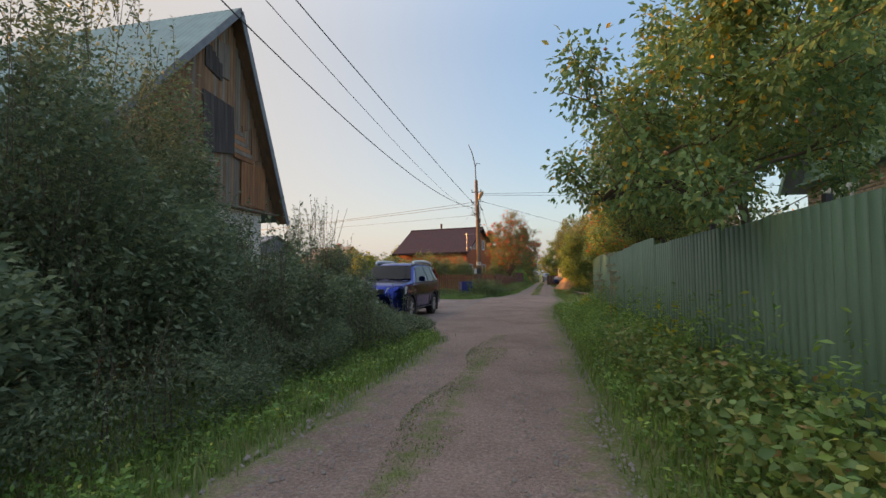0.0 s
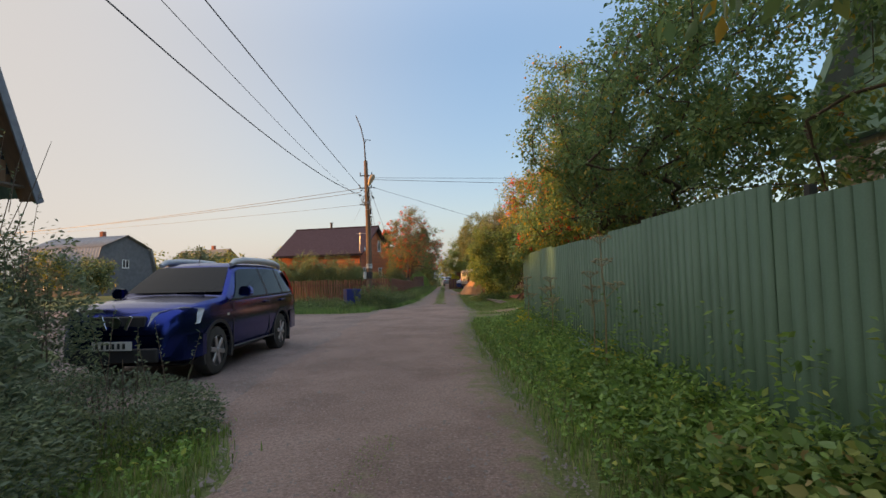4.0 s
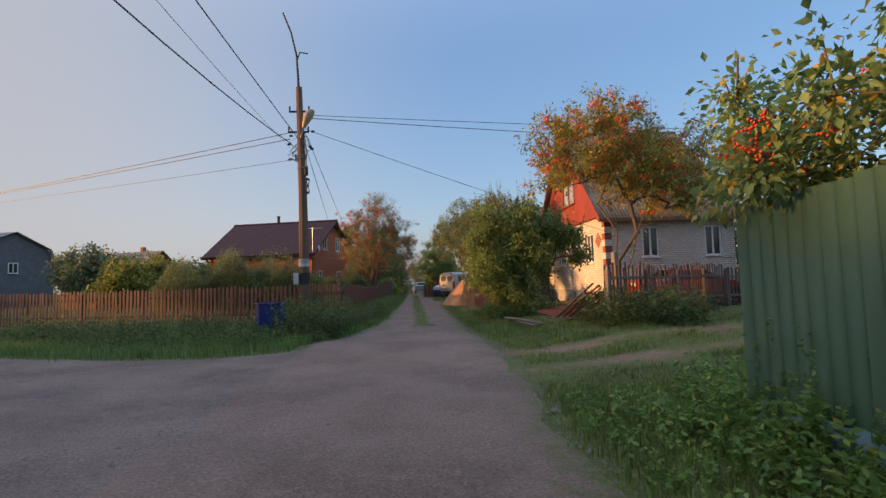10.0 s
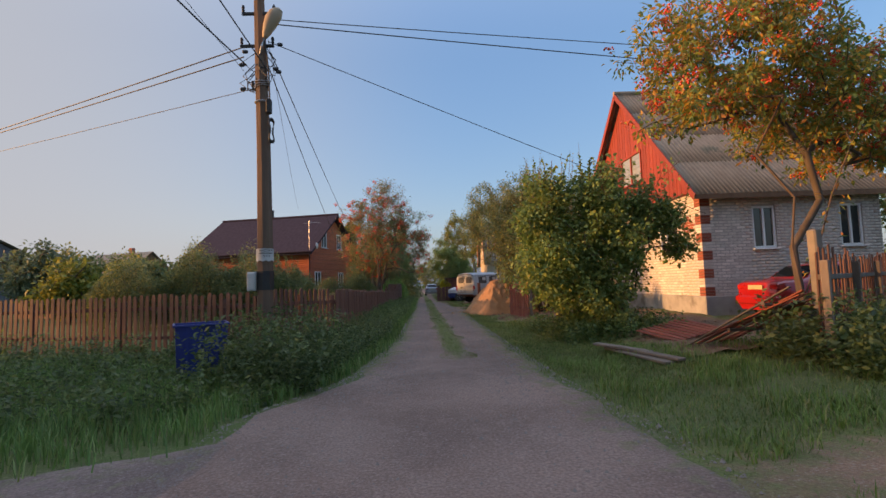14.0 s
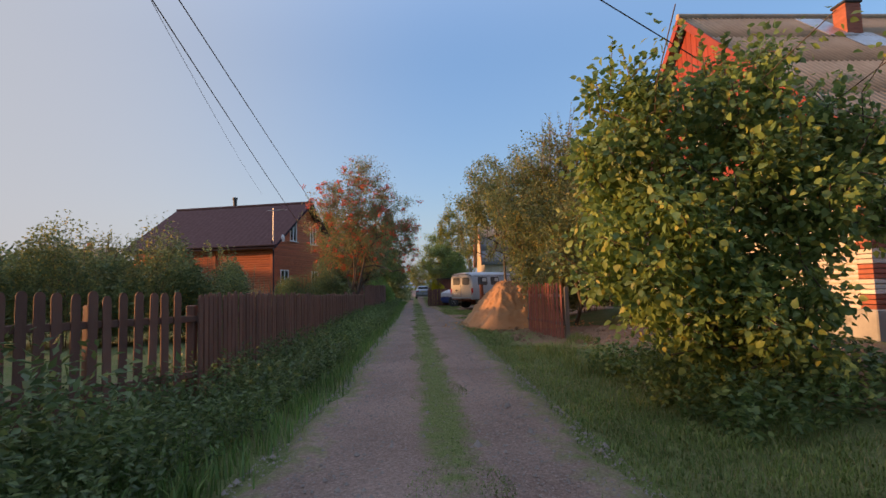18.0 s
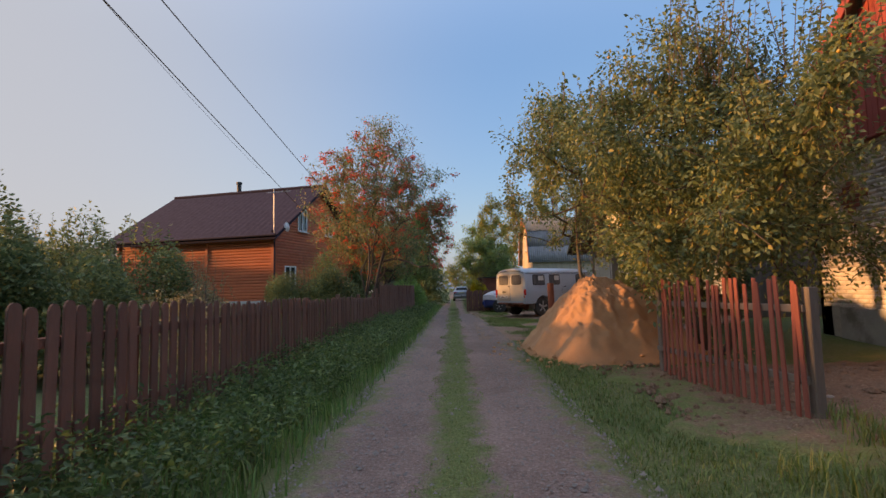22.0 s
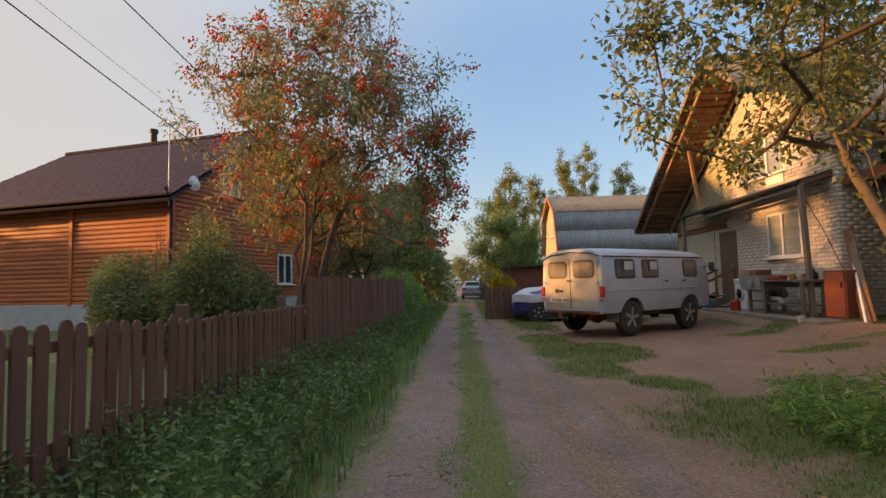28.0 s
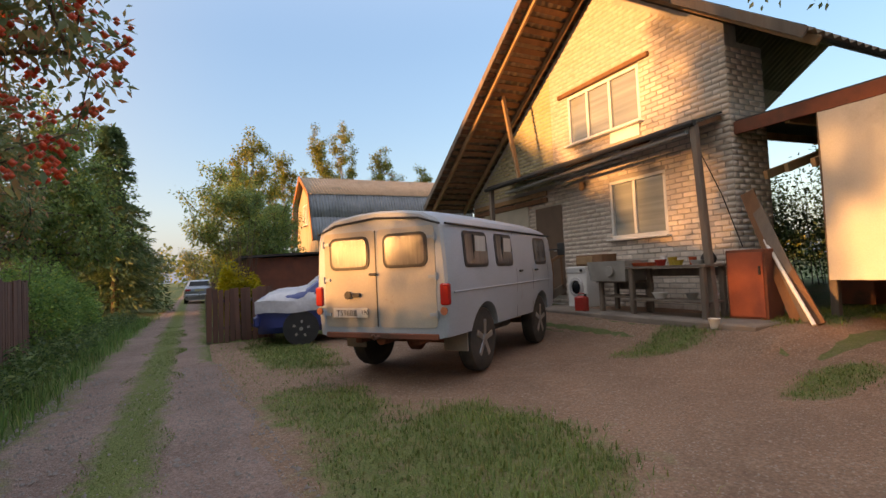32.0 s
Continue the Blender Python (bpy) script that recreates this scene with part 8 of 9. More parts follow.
lath_bundle()
for i, (x, y, rz, L) in enumerate(((1.50, 29.55, -76, 1.5), (1.62, 29.45, -70, 1.4), (1.42, 29.9, -60, 1.1))):
    tagged(part("plank", Shape().box((0, 0, 0), (L, 0.16, 0.04), chamfer=0.006), old_wood, None, m=pose(x, y, gz(x, y) + 0.05 + 0.035 * i, 0, 2, rz)), "weathered grey plank lying in the grass", "plank", group="planks")
rg_ = random.Random(8)
for i in range(22):
    x, y = rg_.uniform(2.0, 4.6), rg_.uniform(34.8, 41.0)
    s = rg_.uniform(0.025, 0.065)
    tagged(part("stone", Shape().lathe([(s * 0.5, -s * 0.5), (s, -s * 0.1), (s * 0.85, s * 0.35), (s * 0.3, s * 0.55)], (0, 0, 0), 7), surf("earthy_stone", (0.30, 0.19, 0.13), (0.36, 0.30, 0.25), scale=6, rough=0.95, bump=0.4), None, m=pose(x, y, gz(x, y) + s * 0.25, rg_.uniform(-20, 20), rg_.uniform(-20, 20), rg_.uniform(0, 180))), "earthy stone on the dug soil", "stone", group="stones")

# ---- clutter under the canopy of the white house ----
tagged(part("paving_slab", Shape().box((0, 0, 0), (1.2, 4.9, 0.12), chamfer=0.02), surf("dirty_concrete", (0.23, 0.185, 0.155), (0.17, 0.14, 0.12), scale=3, rough=0.95, bump=0.4, spots=(0.28, 0.22, 0.17)), None, m=pose(5.85, 55.9, gz(5.8, 55.9) - 0.045)), "worn grey concrete apron along the house wall", "paving")


def washing_machine():
    w = thing("washing_machine", "old white front-loading washing machine outdoors", "washing machine", pose(5.95, 57.55, gz(5.9, 57.5), 0, 0, -90))
    part("body", Shape().box((0, 0.28, 0.43), (0.58, 0.52, 0.84), chamfer=0.015), white_m, w)
    d = part("door", Shape().lathe([(0.20, 0.0), (0.205, -0.03), (0.15, -0.045), (0.145, -0.02)], (0.0, 0.02, 0.42), 26, 'y'), surf("grey_door_ring", (0.45, 0.45, 0.46), (0.4, 0.4, 0.41), rough=0.4), w)
    part("glass", Shape().lathe([(0.145, -0.015), (0.10, -0.05), (0.01, -0.06)], (0.0, 0.02, 0.42), 20, 'y'), carglass, d, smooth=True)
    part("control_panel", Shape().box((0, 0.012, 0.77), (0.56, 0.02, 0.10), chamfer=0.004), surf("grey_panel", (0.5, 0.5, 0.5), (0.44, 0.44, 0.44), rough=0.5), w)
    part("knob", Shape().lathe([(0.03, 0), (0.025, -0.03)], (0.18, 0.0, 0.77), 12, 'y'), trim_m, w)


washing_machine()


def trestle(label, at, rz, L, top_mat, h=0.82, depth=0.55):
    t = thing("workbench", label, "workbench", pose(at[0], at[1], gz(*at), 0, 0, rz))
    for i in range(4):
        part("top_board", Shape().box((0, -depth / 2 + (i + 0.5) * depth / 4, h), (L, depth / 4 - 0.008, 0.035), chamfer=0.004), top_mat, t)
    for x in (-L / 2 + 0.08, L / 2 - 0.08):
        for y in (-depth / 2 + 0.06, depth / 2 - 0.06):
            part("leg", Shape().box((x, y, h / 2 - 0.02), (0.08, 0.07, h), chamfer=0.006), old_wood, t)
    part("shelf", Shape().box((0, 0, 0.28), (L - 0.1, depth - 0.08, 0.03), chamfer=0.004), old_wood, t)
    part("apron", Shape().box((0, -depth / 2 + 0.02, h - 0.1), (L, 0.03, 0.13), chamfer=0.004), old_wood, t)
    return t


trestle("weathered grey wooden workbench crowded with garden things", (5.75, 55.0), 90, 1.5, old_wood)
trestle("low wooden bench beside the washing machine", (5.85, 56.15), 90, 0.9, old_wood, 0.55, 0.5)


def simple(name, label, cat, at, rz, build, mat, smooth=False, z=None, bevel=0.0):
    s = Shape()
    build(s)
    return tagged(part(name, s, mat, None, m=pose(at[0], at[1], gz(*at) if z is None else z, 0, 0, rz), smooth=smooth, bevel=bevel), label, cat)


stone_grey = surf("grey_stone_sink", (0.28, 0.27, 0.25), (0.22, 0.21, 0.2), scale=4, rough=0.9, bump=0.3)
simple("stone_sink", "grey stone sink standing on a low bench", "sink", (5.75, 56.2), -90, lambda s: s.loft([[(-0.42, -0.25, 0), (0.42, -0.25, 0), (0.42, 0.25, 0), (-0.42, 0.25, 0)], [(-0.46, -0.29, 0.36), (0.46, -0.29, 0.36), (0.46, 0.29, 0.36), (-0.46, 0.29, 0.36)], [(-0.40, -0.23, 0.36), (0.40, -0.23, 0.36), (0.40, 0.23, 0.36), (-0.40, 0.23, 0.36)], [(-0.36, -0.2, 0.10), (0.36, -0.2, 0.10), (0.36, 0.2, 0.10), (-0.36, 0.2, 0.10)]]).lathe([(0.09, -0.32), (0.10, -0.29), (0.04, -0.285)], (0.1, 0, 0.18), 16, 'y'), stone_grey, z=gz(5.8, 56) + 0.57)
crate = thing("wooden_crate", "brown wooden drawer box on the washing machine", "crate", pose(6.15, 57.25, gz(6, 57) + 0.85, 0, 0, -90))
part("box", Shape().box((0, 0.1, 0.11), (0.75, 0.4, 0.22), chamfer=0.008), warm_wood, crate)
part("drawer", Shape().box((-0.1, -0.12, 0.11), (0.45, 0.03, 0.16), chamfer=0.006), raw_wood, crate)
blue_pl = surf("blue_plastic", (0.05, 0.25, 0.50), (0.04, 0.21, 0.44), rough=0.45, bump=0)
bucket = lambda s: s.lathe([(0.10, 0), (0.135, 0.24), (0.145, 0.25), (0.13, 0.24), (0.095, 0.02)], (0, 0, 0), 18)
simple("bucket", "small blue plastic bucket on the ground", "bucket", (5.45, 58.35), 0, bucket, blue_pl, True)
simple("bucket", "blue plastic bucket on the low bench", "bucket", (5.9, 56.75), 0, lambda s: s.lathe([(0.09, 0), (0.11, 0.17), (0.12, 0.18), (0.10, 0.17), (0.08, 0.02)], (0, 0, 0), 16), blue_pl, True, z=gz(5.9, 56.7) + 0.57)
can = thing("fuel_can", "small red steel fuel can beside the washing machine", "fuel can", pose(5.45, 56.85, gz(5.4, 56.8), 0, 0, -80))
red_can = surf("red_enamel", (0.45, 0.03, 0.02), (0.38, 0.028, 0.02), rough=0.45, bump=0.05)
part("body", Shape().box((0, 0, 0.16), (0.26, 0.15, 0.32), chamfer=0.03), red_can, can)
part("handle", Shape().tube([(-0.07, 0, 0.32), (-0.06, 0, 0.37), (0.06, 0, 0.37), (0.07, 0, 0.32)], 0.012, 6), red_can, can)
part("cap", Shape().lathe([(0.025, 0.30), (0.025, 0.36)], (0.09, 0, 0), 10), dark_m, can)
cab = thing("steel_cabinet", "rust-red steel cabinet against the house corner", "cabinet", pose(5.95, 53.95, gz(5.9, 53.9), 0, 0, -84))
part("body", Shape().box((0, 0.2, 0.50), (0.54, 0.45, 1.00), chamfer=0.01), rust_m, cab)
part("door", Shape().box((0, -0.035, 0.50), (0.48, 0.02, 0.92), chamfer=0.006), surf("orange_rust_paint", (0.36, 0.085, 0.042), (0.28, 0.07, 0.04), scale=4, rough=0.8, spots=(0.16, 0.06, 0.04)), cab)
part("handle", Shape().box((0.2, -0.06, 0.7), (0.02, 0.03, 0.12)), dark_m, cab)
# things on the bench
bt = gz(5.75, 55) + 0.84
simple("kettle", "dark old kettle on the workbench", "kettle", (5.85, 54.45), 20, lambda s: s.lathe([(0.06, 0), (0.10, 0.02), (0.11, 0.09), (0.07, 0.17), (0.03, 0.2), (0.015, 0.23)], (0, 0, 0), 16).tube([(-0.07, 0, 0.15), (-0.05, 0, 0.26), (0.05, 0, 0.26), (0.07, 0, 0.15)], 0.008, 5), dark_m, True, z=bt)
orange_pl = surf("orange_plastic", (0.55, 0.09, 0.03), (0.48, 0.08, 0.03), rough=0.5, bump=0)
yellow_pl = surf("yellow_fruit", (0.50, 0.36, 0.06), (0.42, 0.28, 0.05), scale=7, rough=0.6)
simple("tray", "orange plastic tray on the workbench", "tray", (5.75, 55.55), 80, lambda s: s.loft([[(-0.17, -0.11, 0), (0.17, -0.11, 0), (0.17, 0.11, 0), (-0.17, 0.11, 0)], [(-0.2, -0.14, 0.06), (0.2, -0.14, 0.06), (0.2, 0.14, 0.06), (-0.2, 0.14, 0.06)], [(-0.16, -0.1, 0.05), (0.16, -0.1, 0.05), (0.16, 0.1, 0.05), (-0.16, 0.1, 0.05)]]), orange_pl, z=bt)
for i, (x, y, sx, sz, mt) in enumerate(((5.7, 55.2, 0.09, 0.10, red_can), (5.8, 55.05, 0.07, 0.13, yellow_pl), (5.68, 54.85, 0.08, 0.08, yellow_pl), (5.85, 54.72, 0.06, 0.12, orange_pl), (5.72, 54.55, 0.10, 0.07, MATS["weathered_paper"]), (5.9, 55.3, 0.05, 0.16, MATS["white_plastic_frame"]))):
    simple("pot", "small coloured pot on the workbench", "pot", (x, y), 15 * i, lambda s, sx=sx, sz=sz: s.lathe([(sx * 0.7, 0), (sx, sz * 0.85), (sx * 1.08, sz), (sx * 0.85, sz * 0.9)], (0, 0, 0), 14), mt, True, z=bt)
for i, (x, y, r) in enumerate(((5.75, 54.7, 0.09), (5.7, 55.25, 0.12), (5.8, 54.4, 0.1))):
    simple("basin", "enamel basin under the workbench", "basin", (x, y), 0, lambda s, r=r: s.lathe([(r * 0.6, 0), (r, 0.09), (r * 1.1, 0.1), (r * 0.9, 0.085)], (0, 0, 0), 16), MATS["white_plastic_frame"] if i else stone_grey, True, z=gz(5.75, 55) + 0.30)
simple("flower_pot", "pale plastic cup on the ground", "pot", (5.25, 54.0), 0, lambda s: s.lathe([(0.05, 0), (0.075, 0.13), (0.082, 0.14), (0.065, 0.13)], (0, 0, 0), 14), MATS["weathered_paper"], True)
for i, (x0, y0, x1, y1, z1, w, mt) in enumerate(((6.05, 53.35, 6.42, 54.15, 1.85, 0.2, warm_wood), (6.00, 53.2, 6.40, 54.05, 1.7, 0.16, old_wood), (5.95, 53.05, 6.38, 53.95, 1.4, 0.12, warm_wood))):
    tagged(part("leaning_board", Shape().beam((0, 0, 0), (x1 - x0, y1 - y0, z1), w, 0.03, up=(1, 0.2, 0), chamfer=0.004), mt, None, m=pose(x0, y0, gz(x0, y0))), "long board leaning against the house corner", "board", group="leaning boards")
tagged(part("pipe", Shape().tube([(0, 0, 0.02), (0.50, 0.85, 1.20)], 0.024, 10), white_m, None, m=pose(5.80, 53.05, gz(5.8, 53.05)), smooth=True), "white plastic pipe leaning against the boards", "pipe")


def porch_steps():
    p = thing("porch_steps", "small wooden porch steps with railings", "steps", pose(5.4, 58.95, gz(5.4, 59)))
    for i in range(3):
        part("tread", Shape().box((0.15 + 0.28 * i, 0, 0.13 + 0.13 * i), (0.3, 1.1, 0.04), chamfer=0.006), old_wood, p)
    for y in (-0.55, 0.55):
        part("stringer", Shape().beam((0.0, y, 0.05), (0.95, y, 0.42), 0.04, 0.18), old_wood, p)
        part("handrail", Shape().beam((0.02, y, 0.78), (0.95, y, 1.18), 0.05, 0.07, chamfer=0.006), warm_wood, p)
        for i in range(4):
            part("baluster", Shape().box((0.06 + 0.28 * i, y, 0.42 + 0.12 * i), (0.05, 0.04, 0.78), chamfer=0.004), warm_wood, p)


porch_steps()


def lean_to():
    """Open shed beside the white house with a flat red-edged roof and a white sheet hung across its front."""
    s = thing("lean_to", "open timber lean-to with flat roof and hung white sheet", "shed", pose(6.58, 48.6, gz(6.6, 49)))
    part("roof", Shape().beam((0.0, 3.0, 3.16), (6.5, 3.0, 3.30), 6.3, 0.07, up=(0, 0, 1)), dark_m, s)
    part("fascia", Shape().box((-0.03, 3.0, 3.06), (0.05, 6.3, 0.20), chamfer=0.006), rust_m, s, "dark red fascia board")
    for y in (0.0, 4.62):
        part("post", Shape().box((0.12, y, 1.5), (0.1, 0.1, 3.1), chamfer=0.01), old_wood, s)
    for y, z in ((4.85, 2.30), (5.2, 2.30), (5.5, 2.25)):
        part("brace", Shape().beam((0.05, y - 0.12, z), (2.4, y, z + 0.62), 0.06, 0.13, chamfer=0.006), raw_wood, s)
    for y in np.arange(0.2, 6.1, 0.8):
        part("joist", Shape().beam((0.0, float(y), 3.00), (6.3, float(y), 3.16), 0.06, 0.12), raw_wood, s)
    sheet_w = []
    for i in range(29):
        y = 4.58 - i * 0.16
        sheet_w.append([Vector((-0.07 + 0.035 * math.sin(i * 0.9) * (0.2 + 0.8 * f) + 0.02 * math.sin(i * 2.3 + f * 4), y, 2.95 - 2.28 * f)) for f in np.linspace(0, 1, 12)])
    part("hung_sheet", Shape().loft(sheet_w, False, False), surf("hung_white_sheet", (0.50, 0.49, 0.46), (0.44, 0.43, 0.40), scale=1.5, rough=0.9, spots=(0.42, 0.40, 0.36)), s, "large off-white hung sheet", smooth=True)
    for y in (0.0, 2.6, 5.5):
        part("post", Shape().box((6.3, y, 1.6), (0.1, 0.1, 3.3), chamfer=0.01), old_wood, s)
    part("side_wall", Shape().box((3.2, -0.3, 1.6), (6.2, 0.06, 3.2)), old_wood, s)
    return s


lean_to()
simple("rusty_drum", "rusty steel drum inside the lean-to", "drum", (7.2, 52.3), 0, lambda s: s.lathe([(0.28, 0), (0.29, 0.02), (0.28, 0.3), (0.29, 0.32), (0.28, 0.6), (0.29, 0.88), (0.27, 0.9)], (0, 0, 0), 20), rust_m, True)
simple("tall_cabinet", "brown sheet cabinet inside the lean-to", "cabinet", (8.9, 53.9), -90, lambda s: s.box((0, 0, 0.8), (0.6, 0.5, 1.6), chamfer=0.01), rust_m)
simple("tyre_pile", "old tyre lying beside the gate post", "tyre", (0.42, 44.2), 0, lambda s: s.lathe([(0.18, 0.0), (0.30, 0.0), (0.33, 0.05), (0.33, 0.13), (0.30, 0.18), (0.18, 0.18), (0.2, 0.09)], (0, 0, 0), 24), rubber_m, True)

# ---- the plants of the place ----
# thicket on the bank opposite the green fence
thicket("thicket", "dark overgrown thicket of shrubs beside the lane", [(-4.3, 1.5, 1.3, 2.0, 2.3), (-4.9, 4.2, 1.5, 1.8, 2.9), (-4.6, 7.0, 1.4, 1.6, 2.3), (-6.8, 5.5, 1.6, 3.0, 2.9), (-4.9, 9.4, 1.4, 1.3, 1.7), (-7.0, 10.5, 1.6, 2.0, 2.2)], 110000, 0.085, L_DARK, 11, 160, 0.45, shoots=90)
thicket("hawthorn", "tall grey-green shrub leaning over the thicket", [(-5.4, 3.7, 1.4, 1.4, 5.6), (-5.9, 5.5, 1.4, 1.4, 6.2), (-7.4, 7.4, 1.5, 1.5, 5.6), (-8.2, 9.8, 1.4, 1.4, 4.6)], 95000, 0.078, L_DARK, 12, 60, 0.45, shoots=110)
thicket("bramble", "low sprawling brambles at the edge of the lane", [(-3.5, 8.6, 0.8, 1.5, 0.85), (-3.7, 6.2, 0.8, 1.6, 1.0), (-3.6, 10.6, 1.0, 0.9, 0.75), (-3.4, 3.6, 0.7, 1.8, 0.8)], 50000, 0.05, L_DARK, 13, 60, 0.38, shoots=30)
# apple trees behind the green fence
tree("apple_tree", "old apple tree leaning over the green fence", (3.3, 8.4), [(2.6, 7.4, 3.8, 1.9, 2.0, 1.5), (3.7, 9.6, 4.4, 2.0, 1.8, 1.6), (1.0, 7.8, 3.1, 0.9, 1.0, 0.8), (2.7, 5.6, 4.0, 1.2, 1.4, 1.1), (0.35, 6.6, 2.9, 0.45, 0.7, 0.4), (0.75, 6.2, 3.7, 0.7, 0.9, 0.7), (0.7, 7.4, 2.9, 0.8, 1.0, 0.6), (1.3, 5.6, 2.5, 0.7, 0.7, 0.6), (3.3, 12.0, 2.8, 1.1, 1.2, 0.9)], 380, 42000, 0.10, L_APPLE, 0.062, 21, near=0.34, berries=60, berry=apple_m, berry_r=0.032, cluster=1)
tree("apple_tree", "laden apple tree with ripe red apples over the fence", (3.7, 14.6), [(3.2, 14.2, 3.9, 2.0, 1.7, 1.9), (3.7, 17.0, 3.9, 1.8, 1.7, 1.9), (2.7, 12.4, 4.3, 1.3, 1.3, 1.4), (2.6, 16.4, 3.0, 1.2, 1.6, 1.1), (2.3, 18.0, 4.6, 1.0, 1.1, 1.2), (2.0, 16.8, 4.4, 1.1, 1.3, 1.4), (1.8, 17.7, 3.7, 0.8, 1.0, 1.2), (1.6, 18.3, 2.7, 0.7, 0.8, 0.5), (2.2, 17.5, 5.6, 1.0, 1.1, 0.8), (1.6, 20.5, 2.75, 0.45, 0.6, 0.35), (1.9, 20.5, 2.1, 0.4, 0.6, 0.45)], 560, 74000, 0.078, L_APPLE, 0.09, 22, near=0.32, berries=170, berry=apple_m, berry_r=0.035, cluster=1)
tree("viburnum", "viburnum bush with red berries over the fence corner", (2.7, 20.4), [(2.2, 19.7, 2.4, 1.3, 1.2, 0.7), (2.8, 18.6, 2.7, 1.1, 1.3, 0.9), (1.5, 20.0, 2.1, 0.6, 0.6, 0.4)], 130, 11000, 0.10, L_APPLE, 0.05, 23, stems=3, berries=150, berry=berry_m, berry_r=0.019, category="bush")
# rowan in front of the red house
tree("rowan_tree", "golden rowan tree with orange berries at the roadside", (4.0, 29.2), [(3.7, 29.8, 5.2, 1.7, 1.5, 1.3), (5.3, 30.3, 4.7, 1.7, 1.6, 1.4), (2.6, 29.4, 4.4, 0.9, 1.0, 0.9), (6.6, 31.0, 4.3, 1.5, 1.5, 1.2), (4.4, 30.0, 6.2, 1.2, 1.1, 0.7), (8.0, 30.8, 4.7, 1.0, 1.0, 0.9), (7.0, 30.6, 5.6, 0.9, 0.9, 0.6), (2.6, 29.8, 5.5, 0.7, 0.8, 0.5)], 400, 28000, 0.115, L_ROWAN_GOLD, 0.058, 24, stems=3, fork=0.4, ratio=0.42, berries=420, berry=berry_m, berry_r=0.022)
tree("rowan_tree", "yellowing roadside tree behind the leaning fence", (15.2, 36.6), [(15.2, 36.6, 3.9, 2.2, 2.0, 1.5), (13.6, 36.4, 3.0, 1.3, 1.2, 1.3), (17.0, 37.2, 3.4, 1.8, 1.6, 1.5)], 160, 15000, 0.13, L_ROWAN_GOLD, 0.1, 41)
# lilac at the lane, then the apple bush by the sand heap
tree("lilac_bush", "large lilac bush turning yellow beside the lane", (2.6, 33.6), [(1.2, 33.0, 1.6, 0.9, 0.9, 1.1), (0.9, 33.2, 2.6, 0.5, 0.7, 0.7), (1.8, 33.4, 3.1, 0.8, 0.8, 0.7), (1.15, 33.6, 3.5, 0.5, 0.6, 0.5), (2.5, 33.5, 3.6, 0.6, 0.8, 0.6), (3.3, 33.6, 3.2, 0.7, 0.7, 0.6), (4.1, 33.7, 2.7, 0.6, 0.7, 0.6), (2.5, 33.0, 2.1, 0.9, 0.9, 0.8), (1.9, 32.8, 1.0, 0.9, 0.8, 0.7), (4.5, 33.8, 2.2, 0.4, 0.5, 0.4)], 440, 31000, 0.090, L_LILAC, 0.045, 25, stems=9, fork=0.1, spread=0.5, near=0.30, ratio=0.75, category="bush", fine=True, sprouts=((2.5, 33.5, 3.9, 7, 0.5, 0.6), (1.15, 33.5, 3.7, 5, 0.4, 0.6), (3.4, 33.6, 3.4, 6, 0.6, 0.5), (4.2, 33.7, 2.9, 5, 0.5, 0.5)))
tree("apple_tree", "spreading old apple tree beside the sand heap", (3.2, 43.2), [(2.7, 42.2, 3.2, 2.0, 2.1, 1.5), (3.2, 44.2, 4.3, 2.1, 2.0, 1.7), (0.9, 43.3, 4.0, 1.1, 1.2, 1.2), (2.3, 40.6, 2.6, 1.0, 0.9, 0.8), (3.0, 39.8, 3.6, 0.9, 0.8, 0.8), (2.9, 43.2, 5.3, 1.6, 1.6, 0.9), (4.4, 43.6, 3.6, 1.6, 1.6, 1.7), (3.6, 41.6, 1.8, 1.5, 1.3, 1.1), (1.95, 41.2, 1.5, 0.8, 0.8, 0.65), (1.7, 42.4, 2.1, 0.6, 0.6, 0.5), (2.2, 40.0, 1.7, 0.7, 0.8, 0.6), (3.2, 45.6, 2.7, 1.6, 1.2, 1.2), (4.6, 45.8, 3.4, 1.5, 1.3, 1.4), (0.1, 43.0, 3.9, 0.6, 0.7, 0.6), (1.25, 42.0, 1.7, 0.6, 0.7, 0.7), (1.55, 41.2, 1.5, 0.6, 0.6, 0.6)], 760, 80000, 0.088, L_GREY, 0.10, 26, stems=3, spread=0.5, berries=30, berry=surf("yellow_apples", (0.5, 0.3, 0.05), (0.45, 0.25, 0.05), rough=0.45), berry_r=0.03, cluster=1, near=0.33, sprouts=((2.4, 42.0, 5.0, 14, 0.9, 1.3), (3.6, 42.4, 5.4, 16, 1.1, 1.3), (4.6, 42.6, 5.0, 12, 0.9, 1.3), (1.2, 42.6, 4.4, 9, 0.8, 0.7)))
tree("plum_tree", "thin plum tree with dark leaves beside the yard", (2.3, 47.3), [(1.4, 47.6, 4.3, 1.5, 1.4, 1.3), (0.5, 48.4, 3.5, 0.9, 1.2, 0.9), (2.4, 47.2, 5.4, 1.4, 1.4, 1.1), (1.5, 48.4, 6.0, 1.0, 1.0, 0.9), (3.2, 49.2, 4.4, 1.5, 1.4, 1.1), (4.6, 50.2, 4.9, 1.4, 1.4, 1.0), (4.9, 52.2, 4.9, 0.9, 0.9, 0.6), (2.2, 49.0, 3.0, 1.0, 1.0, 0.6)], 380, 24000, 0.09, L_GREY, 0.05, 27, stems=3, fork=0.35)
